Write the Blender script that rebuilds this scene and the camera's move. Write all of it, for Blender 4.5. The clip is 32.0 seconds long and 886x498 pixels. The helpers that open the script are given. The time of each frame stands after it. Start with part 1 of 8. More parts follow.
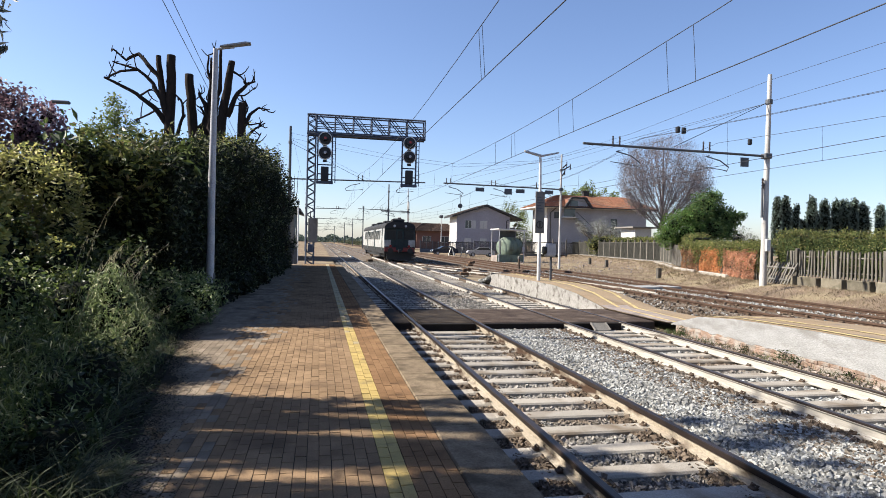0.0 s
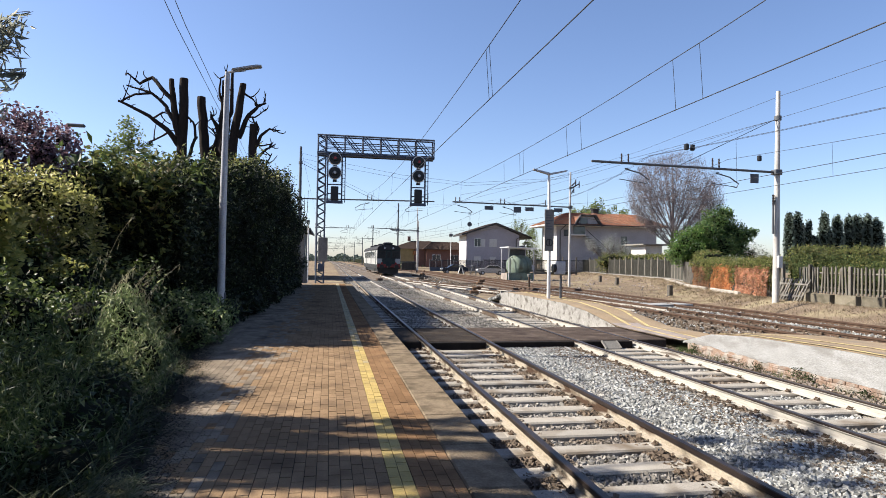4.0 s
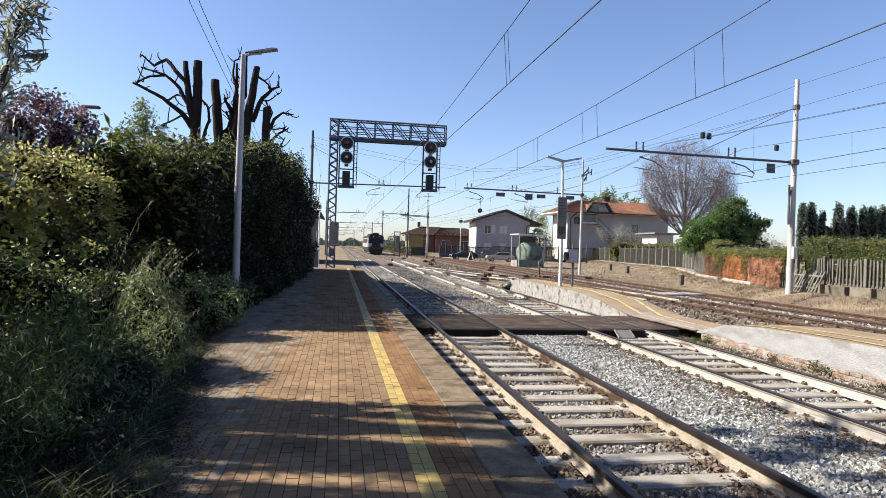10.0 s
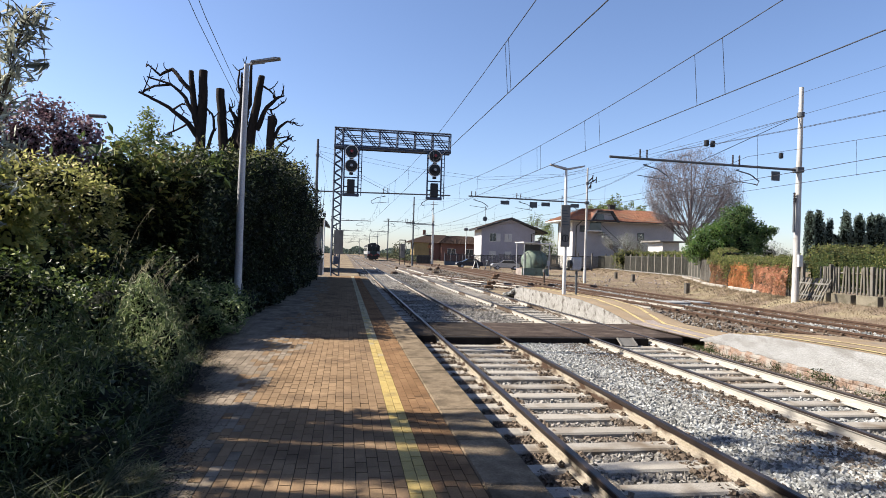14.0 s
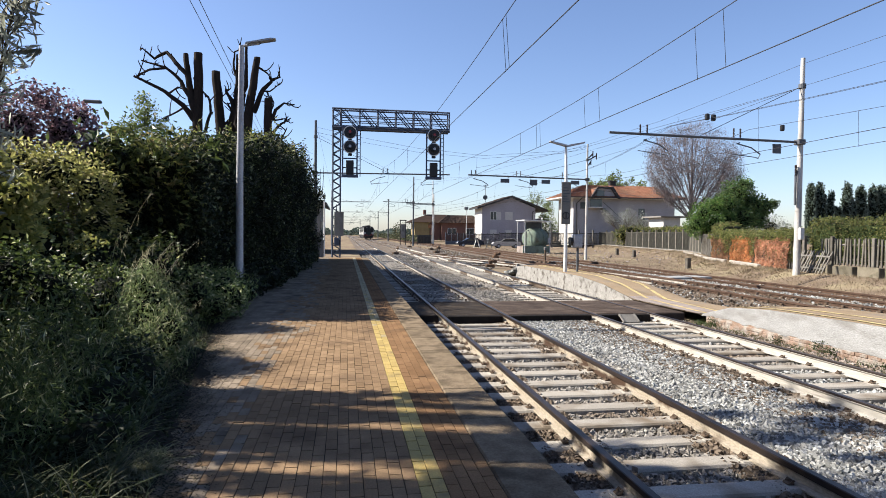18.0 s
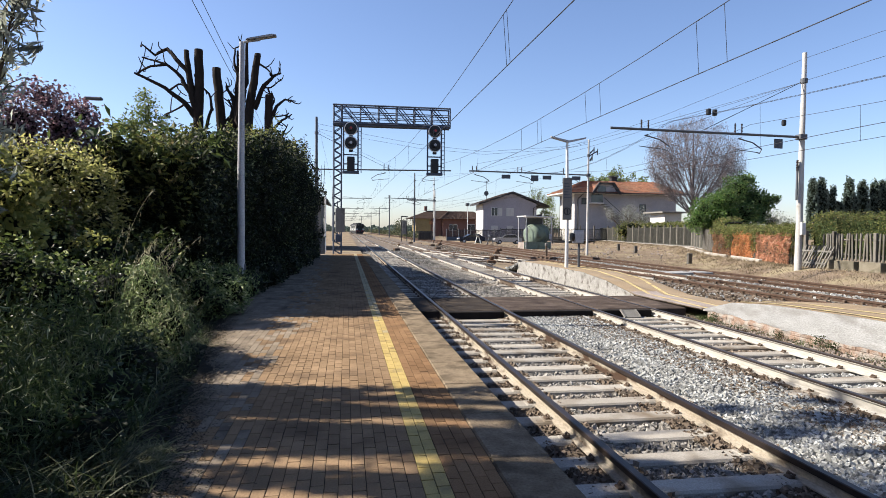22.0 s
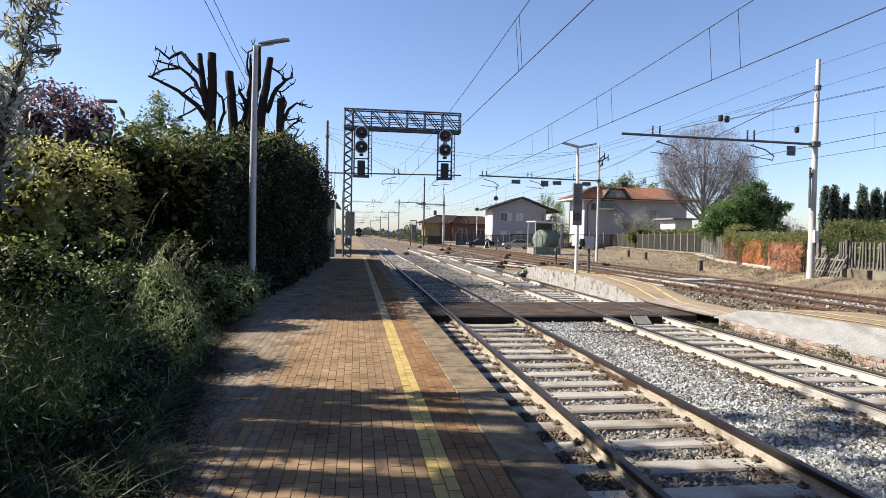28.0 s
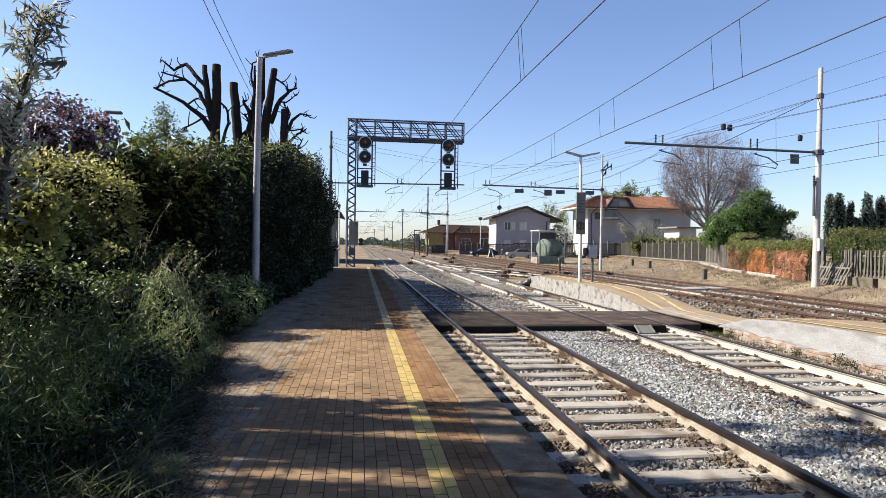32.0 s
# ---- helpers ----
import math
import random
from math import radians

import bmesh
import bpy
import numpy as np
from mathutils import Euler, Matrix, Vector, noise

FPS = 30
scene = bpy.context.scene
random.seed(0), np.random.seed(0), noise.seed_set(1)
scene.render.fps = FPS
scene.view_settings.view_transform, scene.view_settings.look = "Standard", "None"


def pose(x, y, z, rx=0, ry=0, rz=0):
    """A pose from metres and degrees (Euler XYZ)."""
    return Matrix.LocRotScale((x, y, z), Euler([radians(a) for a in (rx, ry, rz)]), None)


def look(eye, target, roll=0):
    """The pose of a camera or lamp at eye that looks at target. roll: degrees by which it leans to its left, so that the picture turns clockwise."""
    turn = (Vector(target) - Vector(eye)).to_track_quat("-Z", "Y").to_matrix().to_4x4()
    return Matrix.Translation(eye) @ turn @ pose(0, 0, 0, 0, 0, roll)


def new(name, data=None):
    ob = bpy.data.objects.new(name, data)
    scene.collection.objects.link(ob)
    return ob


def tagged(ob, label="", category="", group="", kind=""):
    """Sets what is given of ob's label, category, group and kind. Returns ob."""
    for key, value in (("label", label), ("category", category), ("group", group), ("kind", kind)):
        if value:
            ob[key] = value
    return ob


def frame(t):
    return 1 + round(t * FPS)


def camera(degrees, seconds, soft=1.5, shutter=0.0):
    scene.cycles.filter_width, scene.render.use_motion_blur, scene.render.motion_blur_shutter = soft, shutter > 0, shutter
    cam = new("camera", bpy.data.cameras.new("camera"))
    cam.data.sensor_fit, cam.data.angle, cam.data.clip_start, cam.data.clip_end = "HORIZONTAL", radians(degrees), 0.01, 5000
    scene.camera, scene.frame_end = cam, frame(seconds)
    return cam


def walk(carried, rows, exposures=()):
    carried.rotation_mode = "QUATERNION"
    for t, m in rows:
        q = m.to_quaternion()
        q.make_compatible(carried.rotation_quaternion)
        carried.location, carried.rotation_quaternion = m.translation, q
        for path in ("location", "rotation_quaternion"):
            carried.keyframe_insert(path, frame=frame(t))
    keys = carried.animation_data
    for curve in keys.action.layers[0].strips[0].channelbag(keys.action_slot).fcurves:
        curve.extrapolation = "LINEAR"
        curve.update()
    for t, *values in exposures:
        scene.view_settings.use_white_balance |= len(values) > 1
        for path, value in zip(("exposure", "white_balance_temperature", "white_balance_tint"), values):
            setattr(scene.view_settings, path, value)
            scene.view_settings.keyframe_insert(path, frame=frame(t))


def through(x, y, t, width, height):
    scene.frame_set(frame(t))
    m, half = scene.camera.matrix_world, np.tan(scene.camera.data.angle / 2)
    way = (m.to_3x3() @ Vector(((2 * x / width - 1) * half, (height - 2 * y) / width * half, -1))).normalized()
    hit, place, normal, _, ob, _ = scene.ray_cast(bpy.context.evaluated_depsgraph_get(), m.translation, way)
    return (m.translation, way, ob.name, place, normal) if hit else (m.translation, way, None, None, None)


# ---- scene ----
# The camera is held by hand on the platform: it stands at one spot and sways.
# Rows: seconds, metres aside, ahead and up, yaw, pitch, lean.
EYE = 1.555
PATH = [
    (0, 0.012, -0.022, -0.005, -11.51, -0.68, 1.32),
    (0.5, 0.019, -0.021, -0.010, -11.36, -0.63, 1.25),
    (1, 0.027, -0.022, -0.008, -11.34, -0.65, 1.00),
    (1.5, 0.020, -0.018, -0.008, -11.29, -0.53, 1.17),
    (2, 0.029, -0.032, -0.005, -11.11, -0.27, 0.87),
    (2.5, 0.024, -0.033, -0.007, -10.95, -0.02, 0.86),
    (3, 0.015, -0.050, -0.002, -10.85, 0.50, 0.81),
    (3.5, 0.018, -0.049, -0.005, -10.62, 1.04, 0.93),
    (5.5, 0.016, -0.061, 0.000, -10.40, 0.95, 0.87),
    (6, 0.012, -0.068, 0.004, -10.20, 0.55, 0.71),
    (6.5, 0.002, -0.063, 0.007, -10.56, -0.24, 0.57),
    (7, -0.026, -0.048, 0.007, -10.35, -0.45, 0.93),
    (7.5, -0.072, -0.036, 0.008, -9.60, -0.29, 1.02),
    (8, -0.098, -0.028, 0.008, -9.65, -0.19, 1.11),
    (8.5, -0.102, -0.017, 0.007, -9.63, -0.08, 1.11),
    (9, -0.112, -0.017, 0.003, -9.86, -0.47, 1.64),
    (9.5, -0.111, -0.014, 0.005, -9.75, -0.44, 1.53),
    (10, -0.088, -0.006, 0.005, -9.74, -0.30, 1.77),
    (10.5, -0.046, -0.021, 0.001, -9.31, 0.18, 1.60),
    (11, -0.017, -0.025, 0.005, -9.31, 0.01, 1.64),
    (11.5, -0.003, -0.015, 0.006, -9.40, -0.00, 1.64),
    (12, 0.004, -0.015, 0.008, -9.36, -0.04, 1.59),
    (12.5, 0.014, -0.015, 0.000, -9.49, 0.59, 1.58),
    (13, 0.010, -0.029, 0.007, -9.40, 0.86, 1.62),
    (13.5, 0.007, -0.024, 0.003, -9.32, 0.75, 1.75),
    (14, 0.001, -0.028, -0.001, -9.18, 0.45, 1.77),
    (14.5, -0.001, -0.031, 0.004, -9.39, 0.11, 1.58),
    (16.5, 0.012, -0.023, 0.001, -9.27, -0.54, 0.95),
    (17, 0.007, -0.009, -0.000, -9.36, -0.98, 0.85),
    (17.5, 0.008, -0.009, 0.002, -9.30, -1.40, 0.55),
    (18, 0.003, -0.012, 0.009, -9.14, -1.48, 0.66),
    (18.5, -0.001, -0.011, 0.005, -9.01, -1.40, 0.78),
    (19, 0.002, 0.005, 0.001, -8.95, -1.28, 0.93),
    (19.5, -0.001, -0.006, 0.001, -8.90, -1.39, 1.02),
    (20, 0.000, 0.000, -0.000, -8.91, -1.77, 0.97),
    (20.5, 0.000, -0.012, 0.002, -8.75, -1.67, 0.85),
    (21, -0.004, -0.010, 0.004, -8.90, -1.68, 0.76),
    (21.5, -0.001, -0.011, 0.002, -8.79, -2.01, 0.43),
    (22, -0.000, -0.022, 0.003, -9.03, -1.84, 0.50),
    (22.5, 0.003, -0.022, -0.002, -8.97, -1.99, 0.19),
    (23, -0.005, -0.029, 0.008, -9.16, -1.93, 0.43),
    (23.5, -0.007, -0.016, 0.003, -9.00, -1.91, 0.23),
    (24, -0.012, -0.024, 0.002, -8.97, -1.74, 0.14),
    (24.5, -0.020, -0.036, 0.002, -8.91, -1.77, 0.09),
    (25, -0.020, -0.029, 0.007, -8.67, -1.57, 0.04),
    (25.5, -0.025, -0.025, 0.003, -8.59, -1.41, 0.37),
    (27.5, -0.022, -0.023, 0.005, -8.16, -1.47, 0.67),
    (28, -0.026, -0.022, -0.001, -8.19, -1.43, 1.04),
    (28.5, -0.017, -0.018, -0.003, -7.99, -1.51, 0.99),
    (29, -0.023, -0.016, -0.007, -8.09, -1.41, 1.28),
    (29.5, -0.022, -0.030, -0.006, -8.10, -1.63, 1.09),
    (30, -0.024, -0.008, -0.002, -8.20, -1.80, 1.17),
    (30.5, -0.013, -0.018, -0.007, -8.18, -1.64, 1.16),
    (31, -0.008, -0.021, -0.004, -7.92, -1.33, 1.18),
    (31.5, -0.015, -0.028, -0.001, -7.92, -0.85, 1.21),
    (32, -0.013, -0.032, -0.002, -7.82, -0.55, 0.86),
]


def aim(aside, ahead, up, yaw, pitch, lean):
    y, p = radians(yaw), radians(pitch)
    way = Vector((-math.sin(y) * math.cos(p), math.cos(y) * math.cos(p), math.sin(p)))
    eye = Vector((aside, ahead, EYE + up))
    return look(eye, eye + way, lean)


cam = camera(72.0, 32.0, soft=0.8)
walk(cam, [(t, aim(*row)) for t, *row in PATH])

# ---- daylight ----
SUN_TURN, SUN_HIGH = 13.8, 39.0      # the sun stands to the left of the line, a little ahead
sun_way = Vector((-math.cos(radians(SUN_TURN)), math.sin(radians(SUN_TURN)), math.tan(radians(SUN_HIGH)))).normalized()
world = bpy.data.worlds.new("world")
scene.world = world
world.use_nodes = True
wn = world.node_tree.nodes
sky = wn.new("ShaderNodeTexSky")
sky.sky_type, sky.sun_disc = "NISHITA", False
sky.sun_elevation = radians(SUN_HIGH)
sky.sun_rotation = math.atan2(sun_way.x, sun_way.y)
sky.altitude = 500
sky.air_density, sky.dust_density, sky.ozone_density = 1.0, 0.9, 2.6
tint = wn.new("ShaderNodeMix")
tint.data_type, tint.blend_type = "RGBA", "MULTIPLY"
tint.inputs[0].default_value = 1.0
tint.inputs[7].default_value = (1.0, 0.99, 1.105, 1)
world.node_tree.links.new(sky.outputs[0], tint.inputs[6])
world.node_tree.links.new(tint.outputs[2], wn["Background"].inputs[0])
wn["Background"].inputs[1].default_value = 0.073
sun_data = bpy.data.lights.new("sun", "SUN")
sun_data.energy, sun_data.angle, sun_data.color = 5.0, radians(0.53), (1.0, 0.93, 0.82)
sun = new("sun", sun_data)
sun.matrix_world = look(sun_way * 60, (0, 0, 0))
scene.view_settings.exposure = 1.25

# ---- materials ----
def surf(name, c1, c2, size=0.5, rough=0.8, bump=0.3, metal=0.0, stain=None, stain_size=2.0, rand=0.0, island=0.0,
         fine=0.02, stretch=(1, 1, 1), spec=0.12, stain_cut=(0.5, 0.7)):
    """Two-scale surface: c1 to c2 over size metres, fine grain in colour and relief, optional stains of their own shape."""
    m = bpy.data.materials.new(name)
    m.use_nodes = True
    n, l = m.node_tree.nodes, m.node_tree.links
    b = n["Principled BSDF"]
    b.inputs["Roughness"].default_value, b.inputs["Metallic"].default_value = rough, metal
    b.inputs["Specular IOR Level"].default_value = spec
    geo = n.new("ShaderNodeNewGeometry")
    place = n.new("ShaderNodeMapping")
    place.inputs["Scale"].default_value = stretch
    l.new(geo.outputs["Position"], place.inputs[0])

    def cloud(s, detail=4.0):
        t = n.new("ShaderNodeTexNoise")
        t.inputs["Scale"].default_value, t.inputs["Detail"].default_value = 1.0 / s, detail
        l.new(place.outputs[0], t.inputs["Vector"])
        return t.outputs["Fac"]

    def ramp(fac, lo, hi):
        r = n.new("ShaderNodeMapRange")
        r.inputs[1].default_value, r.inputs[2].default_value = lo, hi
        l.new(fac, r.inputs[0])
        return r.outputs[0]

    def mix(fac, a, b2, how="MIX"):
        x = n.new("ShaderNodeMix")
        x.data_type, x.blend_type = "RGBA", how
        for sock, v in ((x.inputs[0], fac), (x.inputs[6], a), (x.inputs[7], b2)):
            if isinstance(v, (int, float)):
                sock.default_value = v
            elif isinstance(v, tuple):
                sock.default_value = (*v, 1)
            else:
                l.new(v, sock)
        return x.outputs[2]

    col = mix(ramp(cloud(size), 0.3, 0.7), c1, c2)
    grain = cloud(fine, 6.0)
    g = n.new("ShaderNodeMapRange")
    g.inputs[1].default_value, g.inputs[2].default_value, g.inputs[3].default_value, g.inputs[4].default_value = 0.25, 0.75, 0.72, 1.2
    l.new(grain, g.inputs[0])
    v = n.new("ShaderNodeVectorMath")
    v.operation = "SCALE"
    l.new(col, v.inputs[0])
    l.new(g.outputs[0], v.inputs["Scale"])
    col = v.outputs[0]
    if stain:
        col = mix(ramp(cloud(stain_size, 6.0), *stain_cut), col, stain)
    for amount, source in ((rand, "obj"), (island, "isl")):
        if amount:
            if source == "obj":
                r = n.new("ShaderNodeObjectInfo").outputs["Random"]
            else:
                r = geo.outputs["Random Per Island"]
            q = n.new("ShaderNodeMapRange")
            q.inputs[3].default_value, q.inputs[4].default_value = 1 - amount, 1 + amount
            l.new(r, q.inputs[0])
            w = n.new("ShaderNodeVectorMath")
            w.operation = "SCALE"
            l.new(col, w.inputs[0])
            l.new(q.outputs[0], w.inputs["Scale"])
            col = w.outputs[0]
    l.new(col, b.inputs["Base Color"])
    rr = n.new("ShaderNodeMapRange")
    rr.inputs[3].default_value, rr.inputs[4].default_value = max(rough - 0.12, 0.05), min(rough + 0.12, 1)
    l.new(grain, rr.inputs[0])
    l.new(rr.outputs[0], b.inputs["Roughness"])
    if bump:
        bp = n.new("ShaderNodeBump")
        bp.inputs["Strength"].default_value, bp.inputs["Distance"].default_value = bump, fine * 0.6
        l.new(grain, bp.inputs["Height"])
        l.new(bp.outputs[0], b.inputs["Normal"])
    return m


def leafy(name, c1, c2, c3=None, through=0.3, rough=0.5, spec=0.35):
    """Leaves: each its own shade between c1 and c2, a few of c3; light shines through."""
    m = bpy.data.materials.new(name)
    m.use_nodes = True
    n, l = m.node_tree.nodes, m.node_tree.links
    b = n["Principled BSDF"]
    b.inputs["Roughness"].default_value = rough
    b.inputs["Specular IOR Level"].default_value = spec
    geo = n.new("ShaderNodeNewGeometry")
    r = n.new("ShaderNodeValToRGB")
    e = r.color_ramp.elements
    e[0].color, e[1].color = (*c1, 1), (*c2, 1)
    if c3:
        e[1].position = 0.88
        k = e.new(0.95)
        k.color = (*c3, 1)
        e.new(0.5).color = (*(0.72 * a + 0.28 * b for a, b in zip(c1, c2)), 1)
    l.new(geo.outputs["Random Per Island"], r.inputs[0])
    t = n.new("ShaderNodeTexNoise")
    t.inputs["Scale"].default_value = 1.3
    l.new(geo.outputs["Position"], t.inputs["Vector"])
    g = n.new("ShaderNodeMapRange")
    g.inputs[1].default_value, g.inputs[2].default_value, g.inputs[3].default_value, g.inputs[4].default_value = 0.32, 0.68, 0.5, 1.5
    l.new(t.outputs["Fac"], g.inputs[0])
    v = n.new("ShaderNodeVectorMath")
    v.operation = "SCALE"
    l.new(r.outputs[0], v.inputs[0])
    l.new(g.outputs[0], v.inputs["Scale"])
    l.new(v.outputs[0], b.inputs["Base Color"])
    tr = n.new("ShaderNodeBsdfTranslucent")
    l.new(v.outputs[0], tr.inputs[0])
    mx = n.new("ShaderNodeMixShader")
    mx.inputs[0].default_value = through
    l.new(b.outputs[0], mx.inputs[1])
    l.new(tr.outputs[0], mx.inputs[2])
    l.new(mx.outputs[0], n["Material Output"].inputs[0])
    return m


def plain(name, c, rough=0.5, metal=0.0, spec=0.4):
    return surf(name, c, tuple(0.8 * x for x in c), 0.15, rough, 0.1, metal, fine=0.01, spec=spec)


M_PAVER = surf("clay_paver", (0.262, 0.179, 0.110), (0.205, 0.138, 0.084), 0.8, 0.92, 0.12, stain=(0.130, 0.090, 0.060), stain_size=0.7, rand=0.1, island=0.12, fine=0.012, spec=0.0)
M_PAVER_GREY = surf("weathered_grey_paver", (0.240, 0.196, 0.150), (0.178, 0.143, 0.108), 0.6, 0.92, 0.15, stain=(0.105, 0.086, 0.066), stain_size=0.5, rand=0.12, island=0.14, fine=0.012, spec=0.0)
M_PAVER_RED = surf("red_clay_paver", (0.240, 0.146, 0.081), (0.180, 0.106, 0.059), 0.6, 0.9, 0.15, stain=(0.110, 0.069, 0.044), stain_size=0.5, rand=0.1, island=0.12, fine=0.012, spec=0.0)
M_YELLOW = surf("worn_yellow_paver", (0.414, 0.3105, 0.1125), (0.351, 0.252, 0.09), 0.3, 0.7, 0.3, stain=(0.18, 0.135, 0.0675), stain_size=0.25, rand=0.1, island=0.12, fine=0.012, stain_cut=(0.55, 0.75))
# Paled copy of the yellow: the hedge's shade is put into its colour.
M_YELLOW_SHADED = surf("shade_paled_yellow_paver", (0.39, 0.325, 0.195), (0.315, 0.258, 0.150), 0.3, 0.9, 0.3, stain=(0.160, 0.130, 0.085), stain_size=0.25, island=0.12, fine=0.012, stain_cut=(0.5, 0.7))
M_JOINT = surf("joint_sand", (0.045, 0.0306, 0.0198), (0.0306, 0.0207, 0.0144), 0.2, 0.95, 0.4)
M_EDGING = surf("edging_concrete", (0.235, 0.184, 0.128), (0.162, 0.124, 0.086), 0.13, 0.95, 0.8, stain=(0.080, 0.064, 0.046), stain_size=0.3, rand=0.12, fine=0.02, stain_cut=(0.5, 0.72), spec=0.0)
M_CONC = surf("grey_concrete", (0.2079, 0.198, 0.18), (0.1611, 0.1512, 0.1377), 0.6, 0.88, 0.4, stain=(0.1035, 0.0945, 0.0801), stain_size=0.7, rand=0.1, fine=0.02)
M_SLEEPER = surf("sleeper_concrete", (0.345, 0.318, 0.278), (0.285, 0.258, 0.220), 0.4, 0.88, 0.35, stain=(0.165, 0.130, 0.094), stain_size=0.5, rand=0.12, fine=0.015)
M_WOOD_SLEEPER = surf("old_wood_sleeper", (0.1035, 0.0756, 0.0522), (0.0666, 0.0477, 0.0351), 0.3, 0.9, 0.5, rand=0.2, fine=0.015)
M_STONE = surf("ballast_stone", (0.300, 0.303, 0.292), (0.205, 0.204, 0.195), 0.5, 0.88, 0.3, stain=(0.1465, 0.1038, 0.06696), stain_size=2.2, island=0.6, fine=0.02, stain_cut=(0.56, 0.74))
M_STONE_DUSTY = surf("dusty_ballast_stone", (0.2349, 0.2214, 0.2016), (0.1665, 0.1539, 0.1386), 0.5, 0.88, 0.3, stain=(0.1143, 0.0774, 0.0486), stain_size=2.2, island=0.55, fine=0.02, stain_cut=(0.56, 0.74))
M_LANDING = surf("pink_concrete", (0.306, 0.261, 0.234), (0.243, 0.2025, 0.18), 0.5, 0.9, 0.4, stain=(0.18, 0.153, 0.135), stain_size=0.6, fine=0.02)
M_STONE_BROWN = surf("rust_stained_stone", (0.150, 0.118, 0.090), (0.100, 0.076, 0.057), 0.8, 0.9, 0.3, stain=(0.205, 0.190, 0.166), stain_size=0.7, island=0.45, fine=0.02, stain_cut=(0.58, 0.72))
# Near-black on purpose: paints the shade in gaps between the stones.
M_BALLAST_GAPS = surf("ballast_bed", (0.0297, 0.0252, 0.0216), (0.018, 0.01575, 0.01314), 0.09, 0.95, 1.0, stain=(0.0495, 0.0351, 0.0234), stain_size=2.4, fine=0.045)
M_RAIL = surf("rail_web", (0.350, 0.312, 0.255), (0.255, 0.215, 0.165), 0.35, 0.85, 0.4, stain=(0.055, 0.034, 0.023), stain_size=0.3, fine=0.02, stretch=(1, 0.5, 1), stain_cut=(0.5, 0.62))
M_RAIL_WHITE = surf("whitened_sunlit_rail_web", (0.387, 0.369, 0.3375), (0.333, 0.3105, 0.2745), 0.35, 0.8, 0.3, stain=(0.054, 0.036, 0.027), stain_size=0.4, fine=0.02, stretch=(1, 0.1, 1), stain_cut=(0.6, 0.64))
M_RAIL_DARK = surf("brown_rail_web", (0.120, 0.093, 0.072), (0.078, 0.058, 0.044), 0.35, 0.85, 0.4, stain=(0.235, 0.212, 0.180), stain_size=0.3, fine=0.02, stretch=(1, 0.5, 1), stain_cut=(0.58, 0.7))
M_RAIL_RUST = surf("rusty_rail", (0.094, 0.060, 0.043), (0.058, 0.037, 0.027), 0.4, 0.85, 0.4, fine=0.02)
M_RAIL_TOP = surf("rail_head", (0.0315, 0.0243, 0.0225), (0.054, 0.0423, 0.0378), 0.25, 0.38, 0.1, metal=0.45, fine=0.01, stretch=(1, 0.1, 1))
M_RUST = surf("rusty_iron", (0.117, 0.0855, 0.0612), (0.0765, 0.054, 0.0405), 0.08, 0.85, 0.5, fine=0.01)
M_ASPHALT = surf("dark_asphalt", (0.042, 0.035, 0.030), (0.026, 0.021, 0.018), 0.4, 0.95, 0.9, stain=(0.066, 0.052, 0.040), stain_size=0.5, fine=0.015, spec=0.05)
M_ASPHALT_WORN = surf("worn_brown_asphalt", (0.078, 0.060, 0.050), (0.048, 0.036, 0.030), 0.4, 0.95, 0.9, stain=(0.110, 0.086, 0.070), stain_size=0.5, fine=0.015, spec=0.05)
M_DARKWOOD = surf("tarred_timber", (0.0234, 0.0189, 0.01638), (0.01449, 0.01251, 0.01116), 0.2, 0.85, 0.5)
M_EARTH = surf("dry_grass_earth", (0.212, 0.165, 0.125), (0.150, 0.114, 0.085), 1.6, 0.97, 0.6, stain=(0.245, 0.205, 0.135), stain_size=2.2, fine=0.03, spec=0.0, stain_cut=(0.5, 0.62))
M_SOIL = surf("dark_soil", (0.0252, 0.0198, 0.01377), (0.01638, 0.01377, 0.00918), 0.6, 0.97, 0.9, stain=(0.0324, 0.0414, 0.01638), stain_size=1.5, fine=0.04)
M_DRY = leafy("dry_grass", (0.262, 0.208, 0.142), (0.195, 0.152, 0.105), (0.215, 0.190, 0.115), 0.3, 0.9, 0.05)
M_WHITEWASH = surf("whitewashed_wall", (0.310, 0.312, 0.312), (0.240, 0.240, 0.238), 0.3, 0.92, 0.5, stain=(0.165, 0.155, 0.145), stain_size=0.45, fine=0.02, stretch=(1, 0.5, 1.6), stain_cut=(0.54, 0.75), spec=0.0)
M_ROUGHWALL = surf("rough_plaster_wall", (0.325, 0.315, 0.298), (0.235, 0.226, 0.212), 0.25, 0.95, 1.0, stain=(0.105, 0.094, 0.082), stain_size=0.28, fine=0.05, stain_cut=(0.52, 0.66))
M_BRICKRED = surf("worn_red_brick", (0.272, 0.198, 0.158), (0.214, 0.150, 0.116), 0.15, 0.95, 0.9, stain=(0.285, 0.258, 0.230), stain_size=0.2, rand=0.2, fine=0.025, stain_cut=(0.44, 0.62), spec=0.0)
M_ISLAND = surf("ochre_asphalt", (0.290, 0.225, 0.155), (0.240, 0.182, 0.122), 0.9, 0.95, 0.5, stain=(0.215, 0.178, 0.140), stain_size=0.6, fine=0.015, spec=0.0)
M_LINE = surf("yellow_line_paint", (0.500, 0.405, 0.190), (0.420, 0.325, 0.150), 0.3, 0.85, 0.2, stain=(0.260, 0.195, 0.120), stain_size=0.2, stain_cut=(0.5, 0.65))
